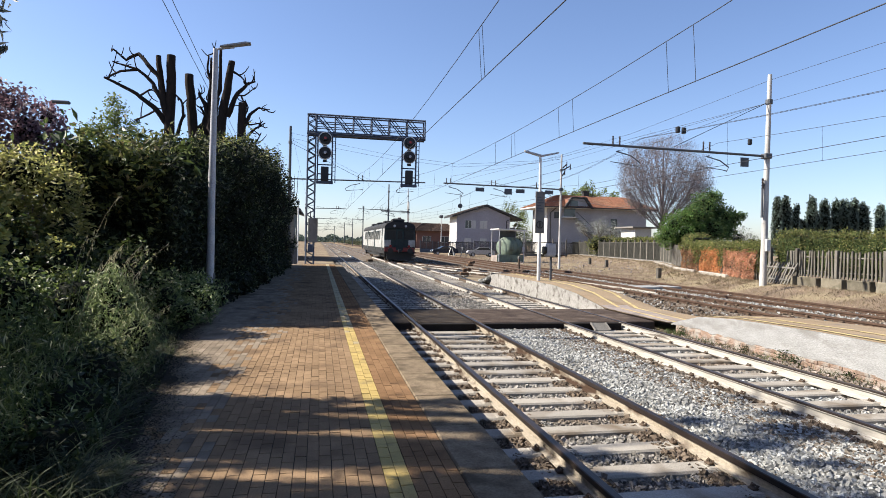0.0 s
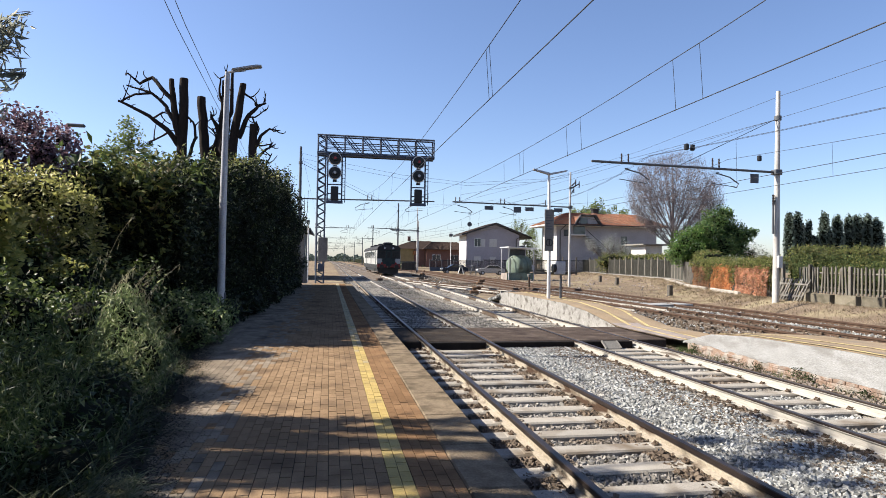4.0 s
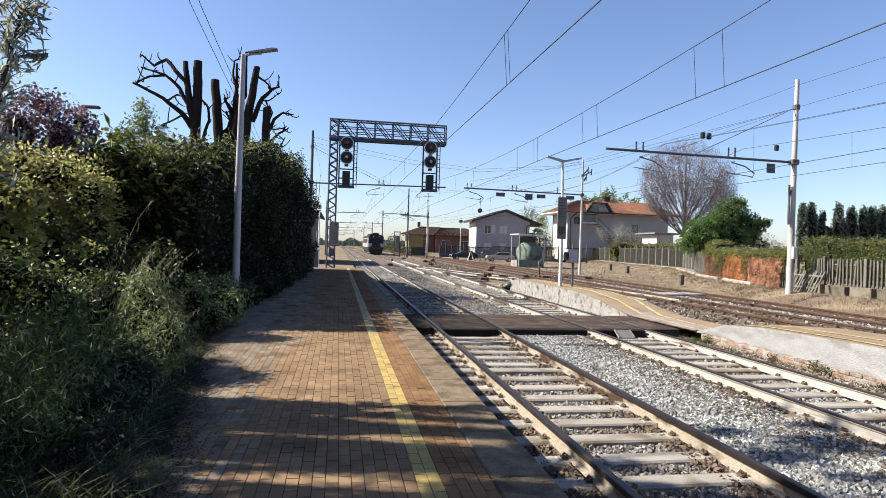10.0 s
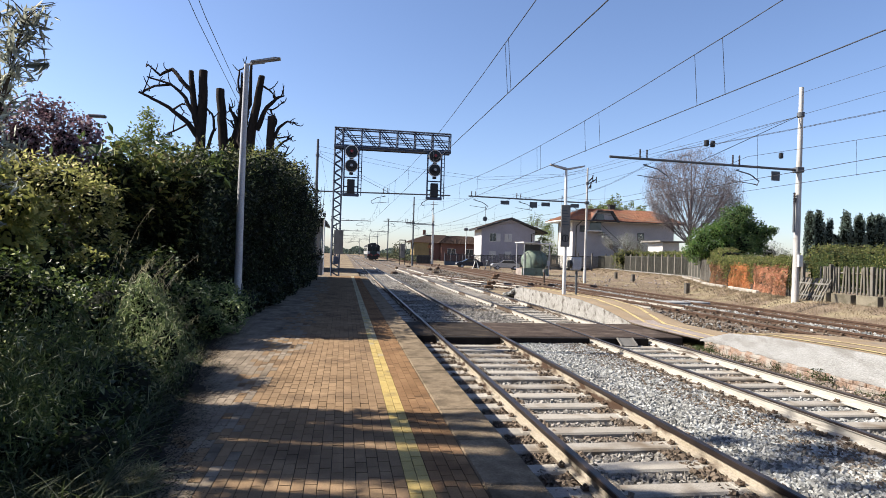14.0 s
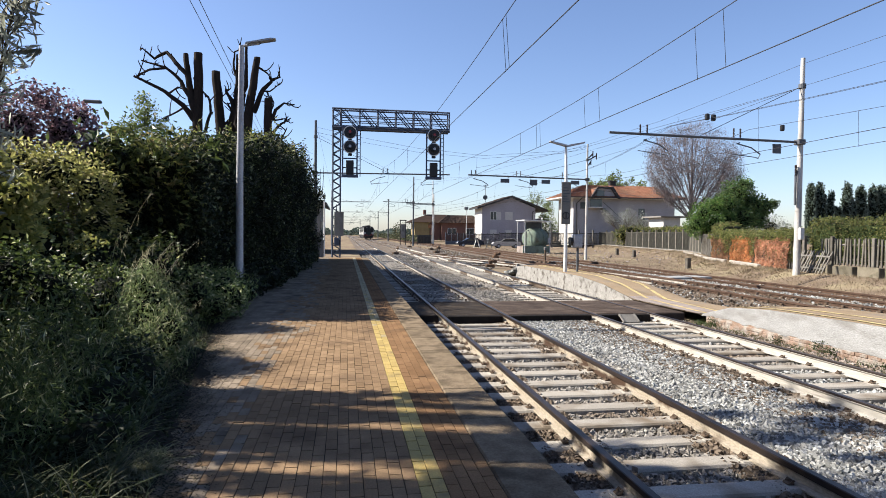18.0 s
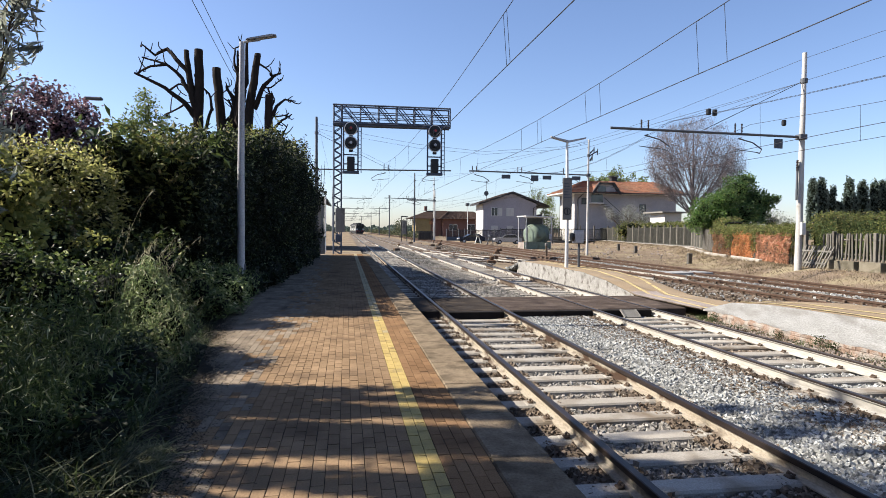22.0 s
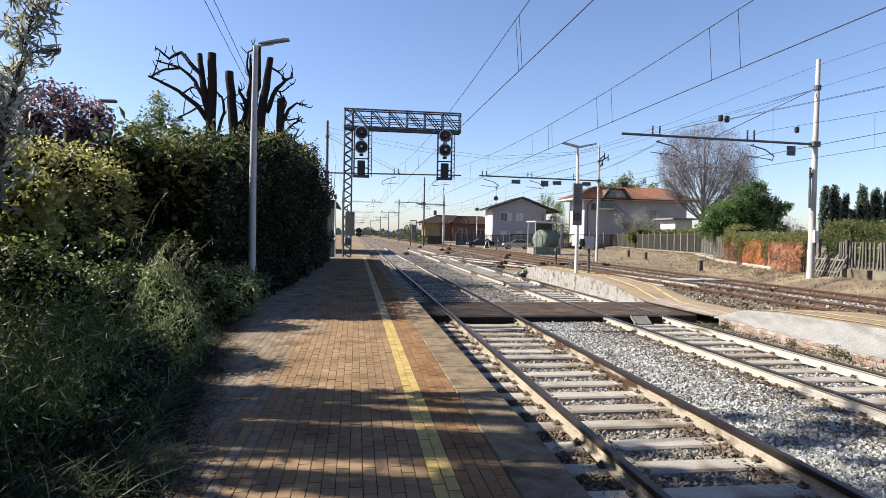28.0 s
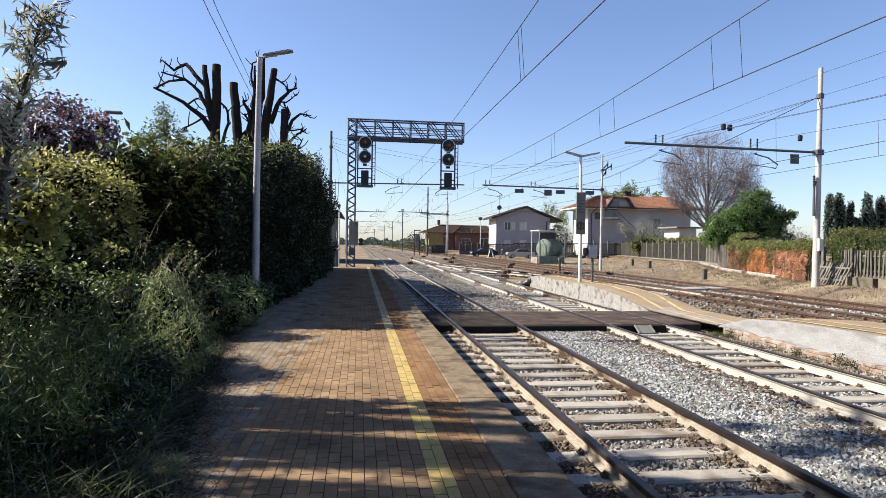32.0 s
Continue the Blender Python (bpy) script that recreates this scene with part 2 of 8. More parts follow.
M_GALV = surf("galvanised_steel", (0.430, 0.430, 0.445), (0.350, 0.350, 0.370), 0.3, 0.5, 0.1, metal=0.15, fine=0.03)
M_GREYSTEEL = surf("grey_painted_steel", (0.117, 0.1224, 0.1341), (0.0873, 0.0936, 0.1017), 0.4, 0.6, 0.15, metal=0.2, fine=0.02)
M_MASTCONC = surf("mast_concrete", (0.5009, 0.4844, 0.4606), (0.4181, 0.4016, 0.3767), 0.5, 0.85, 0.25, stain=(0.3012, 0.2763, 0.2505), stain_size=0.5, fine=0.02, stretch=(1, 1, 0.3))
M_BLACK = plain("black_paint", (0.012, 0.012, 0.013), 0.5)
M_WHITE = plain("white_paint", (0.702, 0.693, 0.666), 0.55)
M_WIRE = plain("copper_wire_dark", (0.0405, 0.0405, 0.045), 0.55, 0.4)
M_BARK = surf("dark_bark", (0.0333, 0.0243, 0.0198), (0.018, 0.01449, 0.01224), 0.15, 0.95, 1.0, fine=0.03, stretch=(1, 1, 0.3))
M_BARK_GREY = surf("grey_bark", (0.0945, 0.0738, 0.0594), (0.0621, 0.0477, 0.0405), 0.2, 0.95, 0.6, fine=0.03)
M_CUTWOOD = surf("cut_wood", (0.1422, 0.1035, 0.0666), (0.1035, 0.0756, 0.0477), 0.1, 0.9, 0.3)
# Leaf colour lowered for deep shade; c3 paints pale sun glints on a few.
M_HEDGE = leafy("hedge_leaf_with_glints", (0.0075, 0.0130, 0.0050), (0.0210, 0.0310, 0.0105), (0.1500, 0.1700, 0.0850), 0.3, 0.5, 0.25)
# Near-black hull colour paints the shade deep inside hedges and bushes.
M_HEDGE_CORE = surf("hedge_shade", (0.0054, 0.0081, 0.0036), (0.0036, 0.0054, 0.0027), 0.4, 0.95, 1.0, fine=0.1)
M_WEED = leafy("weed_leaf", (0.032, 0.0544, 0.016), (0.08, 0.1056, 0.0352), (0.1408, 0.1472, 0.0576), 0.4)
M_GRASS = leafy("grass_blade", (0.030, 0.044, 0.0145), (0.078, 0.098, 0.035), (0.200, 0.190, 0.105), 0.4, 0.6)
M_PALEGRASS = leafy("pale_grass_blade", (0.11, 0.125, 0.06), (0.24, 0.245, 0.135), (0.38, 0.35, 0.24), 0.4, 0.6, 0.2)
M_WEEDLEAF = leafy("narrow_weed_leaf", (0.052, 0.080, 0.026), (0.165, 0.200, 0.076), (0.400, 0.410, 0.260), 0.5, 0.46, 0.4)
# In these two, c3 is a painted glint: a few whitish leaves.
M_LEAFY = leafy("green_leaf_with_glints", (0.013, 0.025, 0.008), (0.044, 0.066, 0.019), (0.210, 0.240, 0.110), 0.4, 0.46, 0.4)
M_FRESH = leafy("fresh_green_leaf", (0.030, 0.048, 0.013), (0.098, 0.128, 0.036), (0.330, 0.350, 0.165), 0.45, 0.46, 0.4)
M_SAGE = leafy("sage_leaf", (0.095, 0.130, 0.055), (0.225, 0.265, 0.115), (0.420, 0.420, 0.260), 0.45, 0.45, 0.35)
M_YLEAF = leafy("yellow_green_leaf", (0.150, 0.165, 0.048), (0.340, 0.325, 0.095), (0.500, 0.450, 0.160), 0.5)
M_GREYLEAF = leafy("grey_green_leaf", (0.090, 0.125, 0.042), (0.240, 0.285, 0.110), (0.460, 0.450, 0.270), 0.45, 0.5)
M_WILLOW = leafy("long_olive_leaf", (0.220, 0.235, 0.190), (0.420, 0.430, 0.360), (0.500, 0.480, 0.400), 0.55, 0.5)
M_OLIVE = leafy("olive_brown_leaf", (0.170, 0.178, 0.058), (0.400, 0.375, 0.130), (0.560, 0.490, 0.270), 0.55, 0.45, 0.3)
M_PURPLE = leafy("purple_leaf", (0.085, 0.050, 0.062), (0.210, 0.130, 0.150), (0.300, 0.250, 0.260), 0.5, 0.35)
M_LIGHTLEAF = leafy("young_leaf", (0.09744, 0.1322, 0.04176), (0.174, 0.2088, 0.0696), None, 0.45)
M_TREELEAF = leafy("tree_leaf", (0.04246, 0.08917, 0.02549), (0.1019, 0.1571, 0.04246), (0.1613, 0.1953, 0.05942))
M_YOUNGTREE = leafy("bright_tree_leaf", (0.06, 0.125, 0.025), (0.13, 0.21, 0.05), (0.19, 0.24, 0.06), 0.45)
M_OATS = leafy("oat_leaf", (0.1653, 0.1566, 0.0957), (0.2871, 0.2697, 0.174), None, 0.45, 0.5)
M_IVY = leafy("ivy_leaf", (0.088, 0.105, 0.030), (0.195, 0.200, 0.064), (0.255, 0.205, 0.095), 0.45, 0.55, 0.25)
# Dark hull colour stands for shade inside the ivy and behind the pickets.
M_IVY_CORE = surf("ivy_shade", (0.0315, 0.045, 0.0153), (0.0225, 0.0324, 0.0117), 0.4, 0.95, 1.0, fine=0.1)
# Lightened and blued leaf: distance haze is put into the colour.
M_POPLAR = leafy("hazed_poplar_leaf", (0.066, 0.092, 0.078), (0.112, 0.150, 0.118), None, 0.25)
M_ORANGE = leafy("orange_netting", (0.390, 0.160, 0.065), (0.500, 0.240, 0.110), (0.420, 0.290, 0.130), 0.4, 0.7)
M_ORANGE_PALE = leafy("salmon_netting", (0.400, 0.190, 0.115), (0.510, 0.280, 0.180), (0.380, 0.270, 0.170), 0.4, 0.8)
M_ORANGE_OLD = leafy("faded_netting", (0.2253, 0.1131, 0.06264), (0.288, 0.1627, 0.09396), (0.1253, 0.1061, 0.05046), 0.3, 0.8)
M_BLOSSOM = leafy("grey_blossom", (0.2262, 0.2349, 0.2088), (0.3654, 0.3741, 0.348), (0.1392, 0.174, 0.087), 0.3, 0.8)
M_DULL = leafy("dull_olive_leaf", (0.0522, 0.0609, 0.03306), (0.08874, 0.09483, 0.05568), (0.1479, 0.1261, 0.08091), 0.3, 0.8, 0.2)
# Haze over the far trees is mixed into this leaf colour.
M_HAZE = leafy("hazy_leaf", (0.06264, 0.08352, 0.0696), (0.09048, 0.1148, 0.09396), None, 0.3, 0.9)
M_TWIG = surf("lilac_grey_twig", (0.1925, 0.1674, 0.1742), (0.1423, 0.1214, 0.1247), 0.5, 0.95, 0.2)
M_GANTRY = surf("dark_blue_grey_steel", (0.0783, 0.09396, 0.1305), (0.05481, 0.06525, 0.09135), 0.4, 0.6, 0.15, metal=0.2, fine=0.02)
M_FENCE_DARK = surf("dark_mesh_panel", (0.0765, 0.0747, 0.063), (0.054, 0.0522, 0.045), 0.4, 0.9, 0.3, fine=0.03)
M_YARD = surf("yard_bed", (0.152, 0.121, 0.094), (0.104, 0.082, 0.064), 0.7, 0.97, 0.9, stain=(0.215, 0.194, 0.165), stain_size=0.5, fine=0.05, stain_cut=(0.54, 0.7))
M_FENCE = surf("weathered_fence_concrete", (0.1469, 0.1358, 0.1181), (0.1048, 0.09446, 0.08266), 0.3, 0.9, 0.4, stain=(0.1018, 0.09225, 0.07011), stain_size=0.3, rand=0.22, fine=0.02)
M_BLOCK = surf("mossy_block", (0.190, 0.168, 0.128), (0.135, 0.119, 0.088), 0.4, 0.93, 0.6, stain=(0.078, 0.070, 0.046), stain_size=0.35, rand=0.25, fine=0.03)
# Grey and beige renders put shade into colour; the white one is the sunlit copy.
M_SHADED_GREYWALL = surf("lilac_grey_shaded_render", (0.333, 0.3168, 0.3501), (0.297, 0.2835, 0.3132), 1.5, 0.9, 0.15, fine=0.03)
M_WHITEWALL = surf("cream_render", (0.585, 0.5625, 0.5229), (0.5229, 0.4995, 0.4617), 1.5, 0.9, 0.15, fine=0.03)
M_SHADED_BEIGEWALL = surf("beige_grey_shaded_render", (0.3663, 0.3435, 0.3416), (0.3158, 0.299, 0.301), 1.5, 0.9, 0.15, fine=0.03)
M_BROWNWALL = surf("red_brown_render", (0.171, 0.0945, 0.0765), (0.1395, 0.0765, 0.063), 1.2, 0.9, 0.2, fine=0.03)
M_OCHREWALL = surf("ochre_render", (0.285, 0.215, 0.105), (0.235, 0.172, 0.083), 1.2, 0.9, 0.2, fine=0.03)
M_ROOF = surf("terracotta_tile", (0.2151, 0.1008, 0.0621), (0.162, 0.0747, 0.0486), 0.9, 0.85, 0.4, stain=(0.1692, 0.0981, 0.0648), stain_size=1.5, island=0.22, fine=0.05)
M_ROOF_DARK = surf("dark_brown_tile", (0.04536, 0.02862, 0.02106), (0.02862, 0.01944, 0.01566), 0.9, 0.85, 0.4, island=0.22, fine=0.05)
M_EAVE = plain("dark_gutter", (0.030, 0.027, 0.026), 0.6)
M_SHUTTER = plain("pale_shutter", (0.522, 0.504, 0.486), 0.7)
M_GLASS = plain("window_glass", (0.03, 0.035, 0.04), 0.08, 0.0, 0.8)
M_TANK = surf("green_tank_paint", (0.1764, 0.2214, 0.1764), (0.1431, 0.1818, 0.1431), 0.6, 0.55, 0.15, stain=(0.1044, 0.1107, 0.0846), stain_size=0.5, fine=0.03)
M_BLUEFENCE = surf("blue_grey_panel", (0.1152, 0.1296, 0.1512), (0.0864, 0.0972, 0.1152), 0.8, 0.7, 0.1, fine=0.03)
M_TRAINWHITE = surf("train_white", (0.3825, 0.3825, 0.3711), (0.306, 0.306, 0.2945), 0.9, 0.45, 0.1, stain=(0.1989, 0.1874, 0.1722), stain_size=0.9, fine=0.03)
M_TRAINGREEN = surf("train_dark_green", (0.0288, 0.0423, 0.0423), (0.0198, 0.0288, 0.0315), 0.6, 0.5, 0.1, fine=0.03)
M_TRAINROOF = surf("train_sooty_roof", (0.045, 0.045, 0.046), (0.026, 0.026, 0.028), 0.8, 0.8, 0.2, fine=0.04)
M_TRAINRED = plain("train_red", (0.175, 0.024, 0.022), 0.6)
M_RUSTLIGHT = surf("dusty_rusty_iron", (0.1575, 0.099, 0.0621), (0.099, 0.0621, 0.0396), 0.1, 0.85, 0.5, fine=0.015)
M_REDLENS = plain("red_lens", (0.27, 0.018, 0.018), 0.25)
M_TRAINGLASS = plain("train_window", (0.0108, 0.0117, 0.0135), 0.3, 0.0, 0.25)
M_OCHRE_UNSEEN = surf("unseen_house_render", (0.2592, 0.1944, 0.108), (0.216, 0.1584, 0.0864), 1.5, 0.9, 0.2, fine=0.03)
M_INSUL = plain("insulator_brown", (0.045, 0.036, 0.0342), 0.3)

# ---- builders ----
class Mesh:
    """Gathers verts and faces of one mesh."""

    def __init__(self):
        self.v, self.f = [], []

    def add(self, verts, faces, m=None):
        k = len(self.v)
        self.v.extend([tuple(m @ Vector(p)) for p in verts] if m is not None else [tuple(p) for p in verts])
        self.f.extend([tuple(i + k for i in f) for f in faces])
        return self

    def box(self, x0, x1, y0, y1, z0, z1, bevel=0.0, m=None):
        if bevel <= 0:
            return self.add([(x, y, z) for z in (z0, z1) for y in (y0, y1) for x in (x0, x1)],
                            [(0, 2, 3, 1), (4, 5, 7, 6), (0, 1, 5, 4), (2, 6, 7, 3), (0, 4, 6, 2), (1, 3, 7, 5)], m)
        lo, hi, b = (x0, y0, z0), (x1, y1, z1), min(bevel, 0.45 * min(x1 - x0, y1 - y0, z1 - z0))
        verts, at = [], {}
        for c in range(8):
            s = [(c >> a) & 1 for a in range(3)]
            for a in range(3):
                at[c, a] = len(verts)
                verts.append([(hi[k] if s[k] else lo[k]) if k == a else ((hi[k] - b) if s[k] else (lo[k] + b)) for k in range(3)])
        faces = [tuple(at[c, a] for a in range(3)) for c in range(8)]
        for a in range(3):
            u, w = (a + 1) % 3, (a + 2) % 3
            for s in (0, 1):
                faces.append(tuple(at[(s << a) | (i << u) | (j << w), a] for i, j in ((0, 0), (1, 0), (1, 1), (0, 1))))
            for i in (0, 1):
                for j in (0, 1):
                    c0, c1 = (i << u) | (j << w), (i << u) | (j << w) | (1 << a)
                    faces.append((at[c0, u], at[c1, u], at[c1, w], at[c0, w]))
        return self.add(verts, faces, m)

    def tube(self, points, radii, n=8, caps=True):
        pts = [Vector(p) for p in points]
        if not hasattr(radii, "__len__"):
            radii = [radii] * len(pts)
        k, side = len(self.v), None
        for i, p in enumerate(pts):
            d = (pts[min(i + 1, len(pts) - 1)] - pts[max(i - 1, 0)]).normalized()
            if side is None:
                side = d.cross(Vector((0.0123, 0.02, 1.0)) if abs(d.z) < 0.9 else Vector((0, 1, 0.01))).normalized()
            side = (side - d * side.dot(d)).normalized()
            up = d.cross(side)
            for j in range(n):
                a = 2 * math.pi * j / n
                self.v.append(tuple(p + (side * math.cos(a) + up * math.sin(a)) * radii[i]))
        for i in range(len(pts) - 1):
            for j in range(n):
                a, b = k + i * n + j, k + i * n + (j + 1) % n
                self.f.append((a, b, b + n, a + n))
        if caps:
            self.f.append(tuple(k + j for j in range(n))[::-1])
            self.f.append(tuple(k + (len(pts) - 1) * n + j for j in range(n)))
        return self

    def sweep(self, profile, stations, caps=True):
        """profile: (across, up) loop; stations: matrices."""
        k, n = len(self.v), len(profile)
        for m in stations:
            self.v.extend(tuple(m @ Vector((a, 0, b))) for a, b in profile)
        for i in range(len(stations) - 1):
            for j in range(n):
                a, b = k + i * n + j, k + i * n + (j + 1) % n
                self.f.append((a, b, b + n, a + n))
        if caps:
            self.f.append(tuple(k + j for j in range(n))[::-1])
            self.f.append(tuple(k + (len(stations) - 1) * n + j for j in range(n)))
        return self

    def prism(self, poly, lo, hi, axis="y", m=None):
        """poly extruded from lo to hi; axis y: poly is (x, z); axis x: (y, z); axis z: (x, y)."""
        put = {"y": lambda a, b, c: (a, c, b), "x": lambda a, b, c: (c, a, b), "z": lambda a, b, c: (a, b, c)}[axis]
        n = len(poly)
        return self.add([put(a, b, c) for c in (lo, hi) for a, b in poly],
                        [tuple(range(n))[::-1], tuple(range(n, 2 * n))] + [(j, (j + 1) % n, n + (j + 1) % n, n + j) for j in range(n)], m)

    def sheet(self, grid):
        """grid: rows of points of equal length."""
        k, w = len(self.v), len(grid[0])
        for row in grid:
            self.v.extend(tuple(p) for p in row)
        for i in range(len(grid) - 1):
            for j in range(w - 1):
                a = k + i * w + j
                self.f.append((a, a + 1, a + 1 + w, a + w))
        return self

    def data(self, name, mat, smooth=False):
        me = bpy.data.meshes.new(name)
        me.from_pydata(self.v, [], self.f)
        bm = bmesh.new()
        bm.from_mesh(me)
        if len(self.f) < 60000:
            bmesh.ops.recalc_face_normals(bm, faces=bm.faces)
        bm.to_mesh(me)
        bm.free()
        me.materials.append(mat)
        if smooth:
            me.shade_smooth()
            me.set_sharp_from_angle(angle=radians(40))
        return me


def part(name, mesh, material, parent=None, label="", smooth=False, at=None):
    ob = new(name, mesh.data(name, material, smooth))
    if parent is not None:
        ob.parent = parent
    if at is not None:
        ob.matrix_basis = at
    return tagged(ob, label)


def shared(name, data, parent, m):
    ob = new(name, data)
    ob.parent, ob.matrix_basis = parent, m
    return ob


def thing(name, label, category, m=None, group="", kind=""):
    ob = new(name)
    ob.empty_display_size = 0.2
    ob.matrix_basis = m if m is not None else Matrix()
    return tagged(ob, label, category, group, kind)


def raw(name, verts, faces, mat, parent=None, k=3):
    """A mesh from arrays; faces all of k corners."""
    me = bpy.data.meshes.new(name)
    verts, faces = np.asarray(verts, np.float32), np.asarray(faces, np.int32)
    me.vertices.add(len(verts))
    me.vertices.foreach_set("co", verts.ravel())
    me.loops.add(faces.size)
    me.loops.foreach_set("vertex_index", faces.ravel())
    me.polygons.add(len(faces))
    me.polygons.foreach_set("loop_start", np.arange(0, faces.size, k, dtype=np.int32))
    me.update(calc_edges=True)
    me.shade_flat()
    me.materials.append(mat)
    ob = new(name, me)
    if parent is not None:
        ob.parent = parent
    return ob


def leaves(rng, places, size, long=2.0, droop=0.4, spread=0.35, normal=None):
    """Folded leaves (two triangles a side) at the places, turned at random. Returns verts, faces."""
    n = len(places)
    s = size * (1 + spread * rng.standard_normal(n)).clip(0.4, 2.0)
    yaw = rng.random(n) * 2 * np.pi
    pitch = rng.normal(-droop, 0.55, n)
    d = np.stack([np.cos(yaw) * np.cos(pitch), np.sin(yaw) * np.cos(pitch), np.sin(pitch)], 1)
    w = np.cross(d, rng.standard_normal((n, 3)))
    w /= np.linalg.norm(w, axis=1, keepdims=True) + 1e-9
    u = np.cross(w, d)
    h = s[:, None]
    a = places - d * h * 0.5
    b = places + w * h * 0.5 / long + u * h * 0.08
    c = places + d * h * 0.5
    e = places - w * h * 0.5 / long + u * h * 0.08
    v = np.stack([a, b, c, e], 1).reshape(-1, 3)
    i = np.arange(n)[:, None] * 4
    return v, np.concatenate([i + [[0, 1, 2]], i + [[0, 2, 3]]], 0)


def blades(rng, feet, tall, wide, lean=0.5, segs=3):
    """Bent tapering grass blades. Returns verts, faces (quads)."""
    n = len(feet)
    h = tall * (0.55 + 0.9 * rng.random(n))
    yaw = rng.random(n) * 2 * np.pi
    out = np.stack([np.cos(yaw), np.sin(yaw), np.zeros(n)], 1)
    side = np.stack([-np.sin(yaw + 0.6), np.cos(yaw + 0.6), np.zeros(n)], 1)
    bend = lean * (0.3 + rng.random(n))
    rows = []
    for k in range(segs + 1):
        t = k / segs
        p = feet + out * (bend * h * t * t)[:, None] + np.array([0, 0, 1.0]) * (h * t * (1 - 0.25 * bend * t))[:, None]
        ww = (wide * (1 - t) + 0.0015)[..., None] if np.ndim(wide) else wide * (1 - 0.92 * t)
        rows += [p - side * ww, p + side * ww]
    v = np.stack(rows, 1).reshape(-1, 3)
    m = 2 * (segs + 1)
    i = np.arange(n)[:, None] * m
    f = np.concatenate([i + [[2 * k, 2 * k + 1, 2 * k + 3, 2 * k + 2]] for k in range(segs)], 0)
    return v, f


def smooth01(t):
    t = min(max(t, 0.0), 1.0)
    return t * t * (3 - 2 * t)


def along(x, xs, ys):
    return float(np.interp(x, xs, ys))

# ---- ground ----
RAIL_TOP = -0.345
BED = -0.53                      # top of the ballast between the sleepers
FENCE_Y = (-20, 12, 23, 27, 40.5, 50, 57, 65, 74, 80, 92, 113, 160)
FENCE_X = (20.9, 20.9, 20.9, 21.6, 26.5, 31.5, 34.6, 36.0, 37.4, 38.5, 41.0, 40.0, 45.0)


def ground_z(x, y):
    """Height of the ground: low under the tracks, up at the fence and behind it."""
    if x < 1.3:
        near = -0.06 if y < 37.5 else -0.06 - 0.4 * smooth01((y - 37.5) / 3)
        return near if x < -0.6 or y < 37.5 else -0.46 if y > 40.5 else near
    edge = along(y, FENCE_Y, FENCE_X)
    rise = smooth01((x - (edge - 3.2)) / 3.0)
    return -0.58 + 0.56 * rise


gx = sorted({*np.linspace(-8, 48, 113).round(2).tolist(), -2500, -900, -300, -120, -60, -30, -15, 1.29, 1.31, 60, 80, 120, 200, 400, 900, 2500})
gy = sorted({*np.linspace(-12, 130, 95).round(2).tolist(), -2500, -600, -120, -40, 150, 180, 220, 280, 360, 500, 800, 1500, 3500})
g = Mesh().sheet([[(x, y, ground_z(x, y) + (0.02 * noise.noise((x * 0.7, y * 0.7, 0)) if abs(x) < 60 and 1.3 < x else 0)) for x in gx] for y in gy])
ground = part("ground", g, M_EARTH, None, "dry grassy station ground with bare brown earth", True)
tagged(ground, category="ground", kind="structure")

# Tracks, as lines in the plan: x by y.
T1 = ((-14, 150, 200, 250, 325, 700, 1500), (3.02, 3.0, 2.7, 2.0, 0.9, -9, -40))
T2 = ((-14, 30, 45, 60, 84, 110, 140, 400, 700, 1500), (6.75, 6.72, 6.8, 7.0, 6.85, 6.62, 6.55, 4.2, -5.2, -36))
CROSS = ((170, 184, 192, 200, 210, 220, 231, 242, 252), (6.5, 6.3, 5.95, 5.5, 4.7, 3.85, 3.05, 2.4, 1.98))
T3 = ((-14, 60, 100, 150, 300), (13.78, 13.8, 14.2, 14.0, 10.0))
T4 = ((-14, 60, 90, 120, 150), (16.85, 16.85, 16.3, 15.2, 14.3))
LINK = (tuple(range(24, 63, 2)), tuple(7.05 + 6.55 * (1 - smooth01((y - 24) / 36)) for y in range(24, 63, 2)))       # siding that joins the second track


def bed(name, line, half, y0, y1, step, z, label, mat=None):
    rows = []
    y = y0
    while y <= y1:
        x = along(y, *line)
        row = []
        for k in range(-6, 7):
            a = k / 6
            h = z if abs(a) < 0.8 else z - 0.1 * (abs(a) - 0.8) / 0.2
            row.append((x + a * half, y, h + 0.012 * noise.noise((x + a * 9, y * 2.3, 3))))
        rows.append(row)
        y += step
    return tagged(part(name, Mesh().sheet(rows), mat or M_BALLAST_GAPS, None, label, True), category="ballast", kind="structure")


# The bed shows between stones and sleepers; its dark colour acts as their shadow.
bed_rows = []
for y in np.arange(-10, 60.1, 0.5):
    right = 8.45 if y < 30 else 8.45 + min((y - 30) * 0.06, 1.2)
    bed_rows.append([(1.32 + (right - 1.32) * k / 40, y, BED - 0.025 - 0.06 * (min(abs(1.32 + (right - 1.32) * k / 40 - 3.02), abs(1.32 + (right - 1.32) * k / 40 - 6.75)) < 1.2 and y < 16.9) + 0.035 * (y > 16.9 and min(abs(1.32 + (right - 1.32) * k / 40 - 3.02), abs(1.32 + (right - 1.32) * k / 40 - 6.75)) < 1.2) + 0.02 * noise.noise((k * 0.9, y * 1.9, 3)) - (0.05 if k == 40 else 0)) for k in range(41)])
ballast = part("ballast_bed", Mesh().sheet(bed_rows), M_BALLAST_GAPS, None, "ballast bed under both main tracks, near-black for gap shade", True)
tagged(ballast, category="ballast", kind="structure")
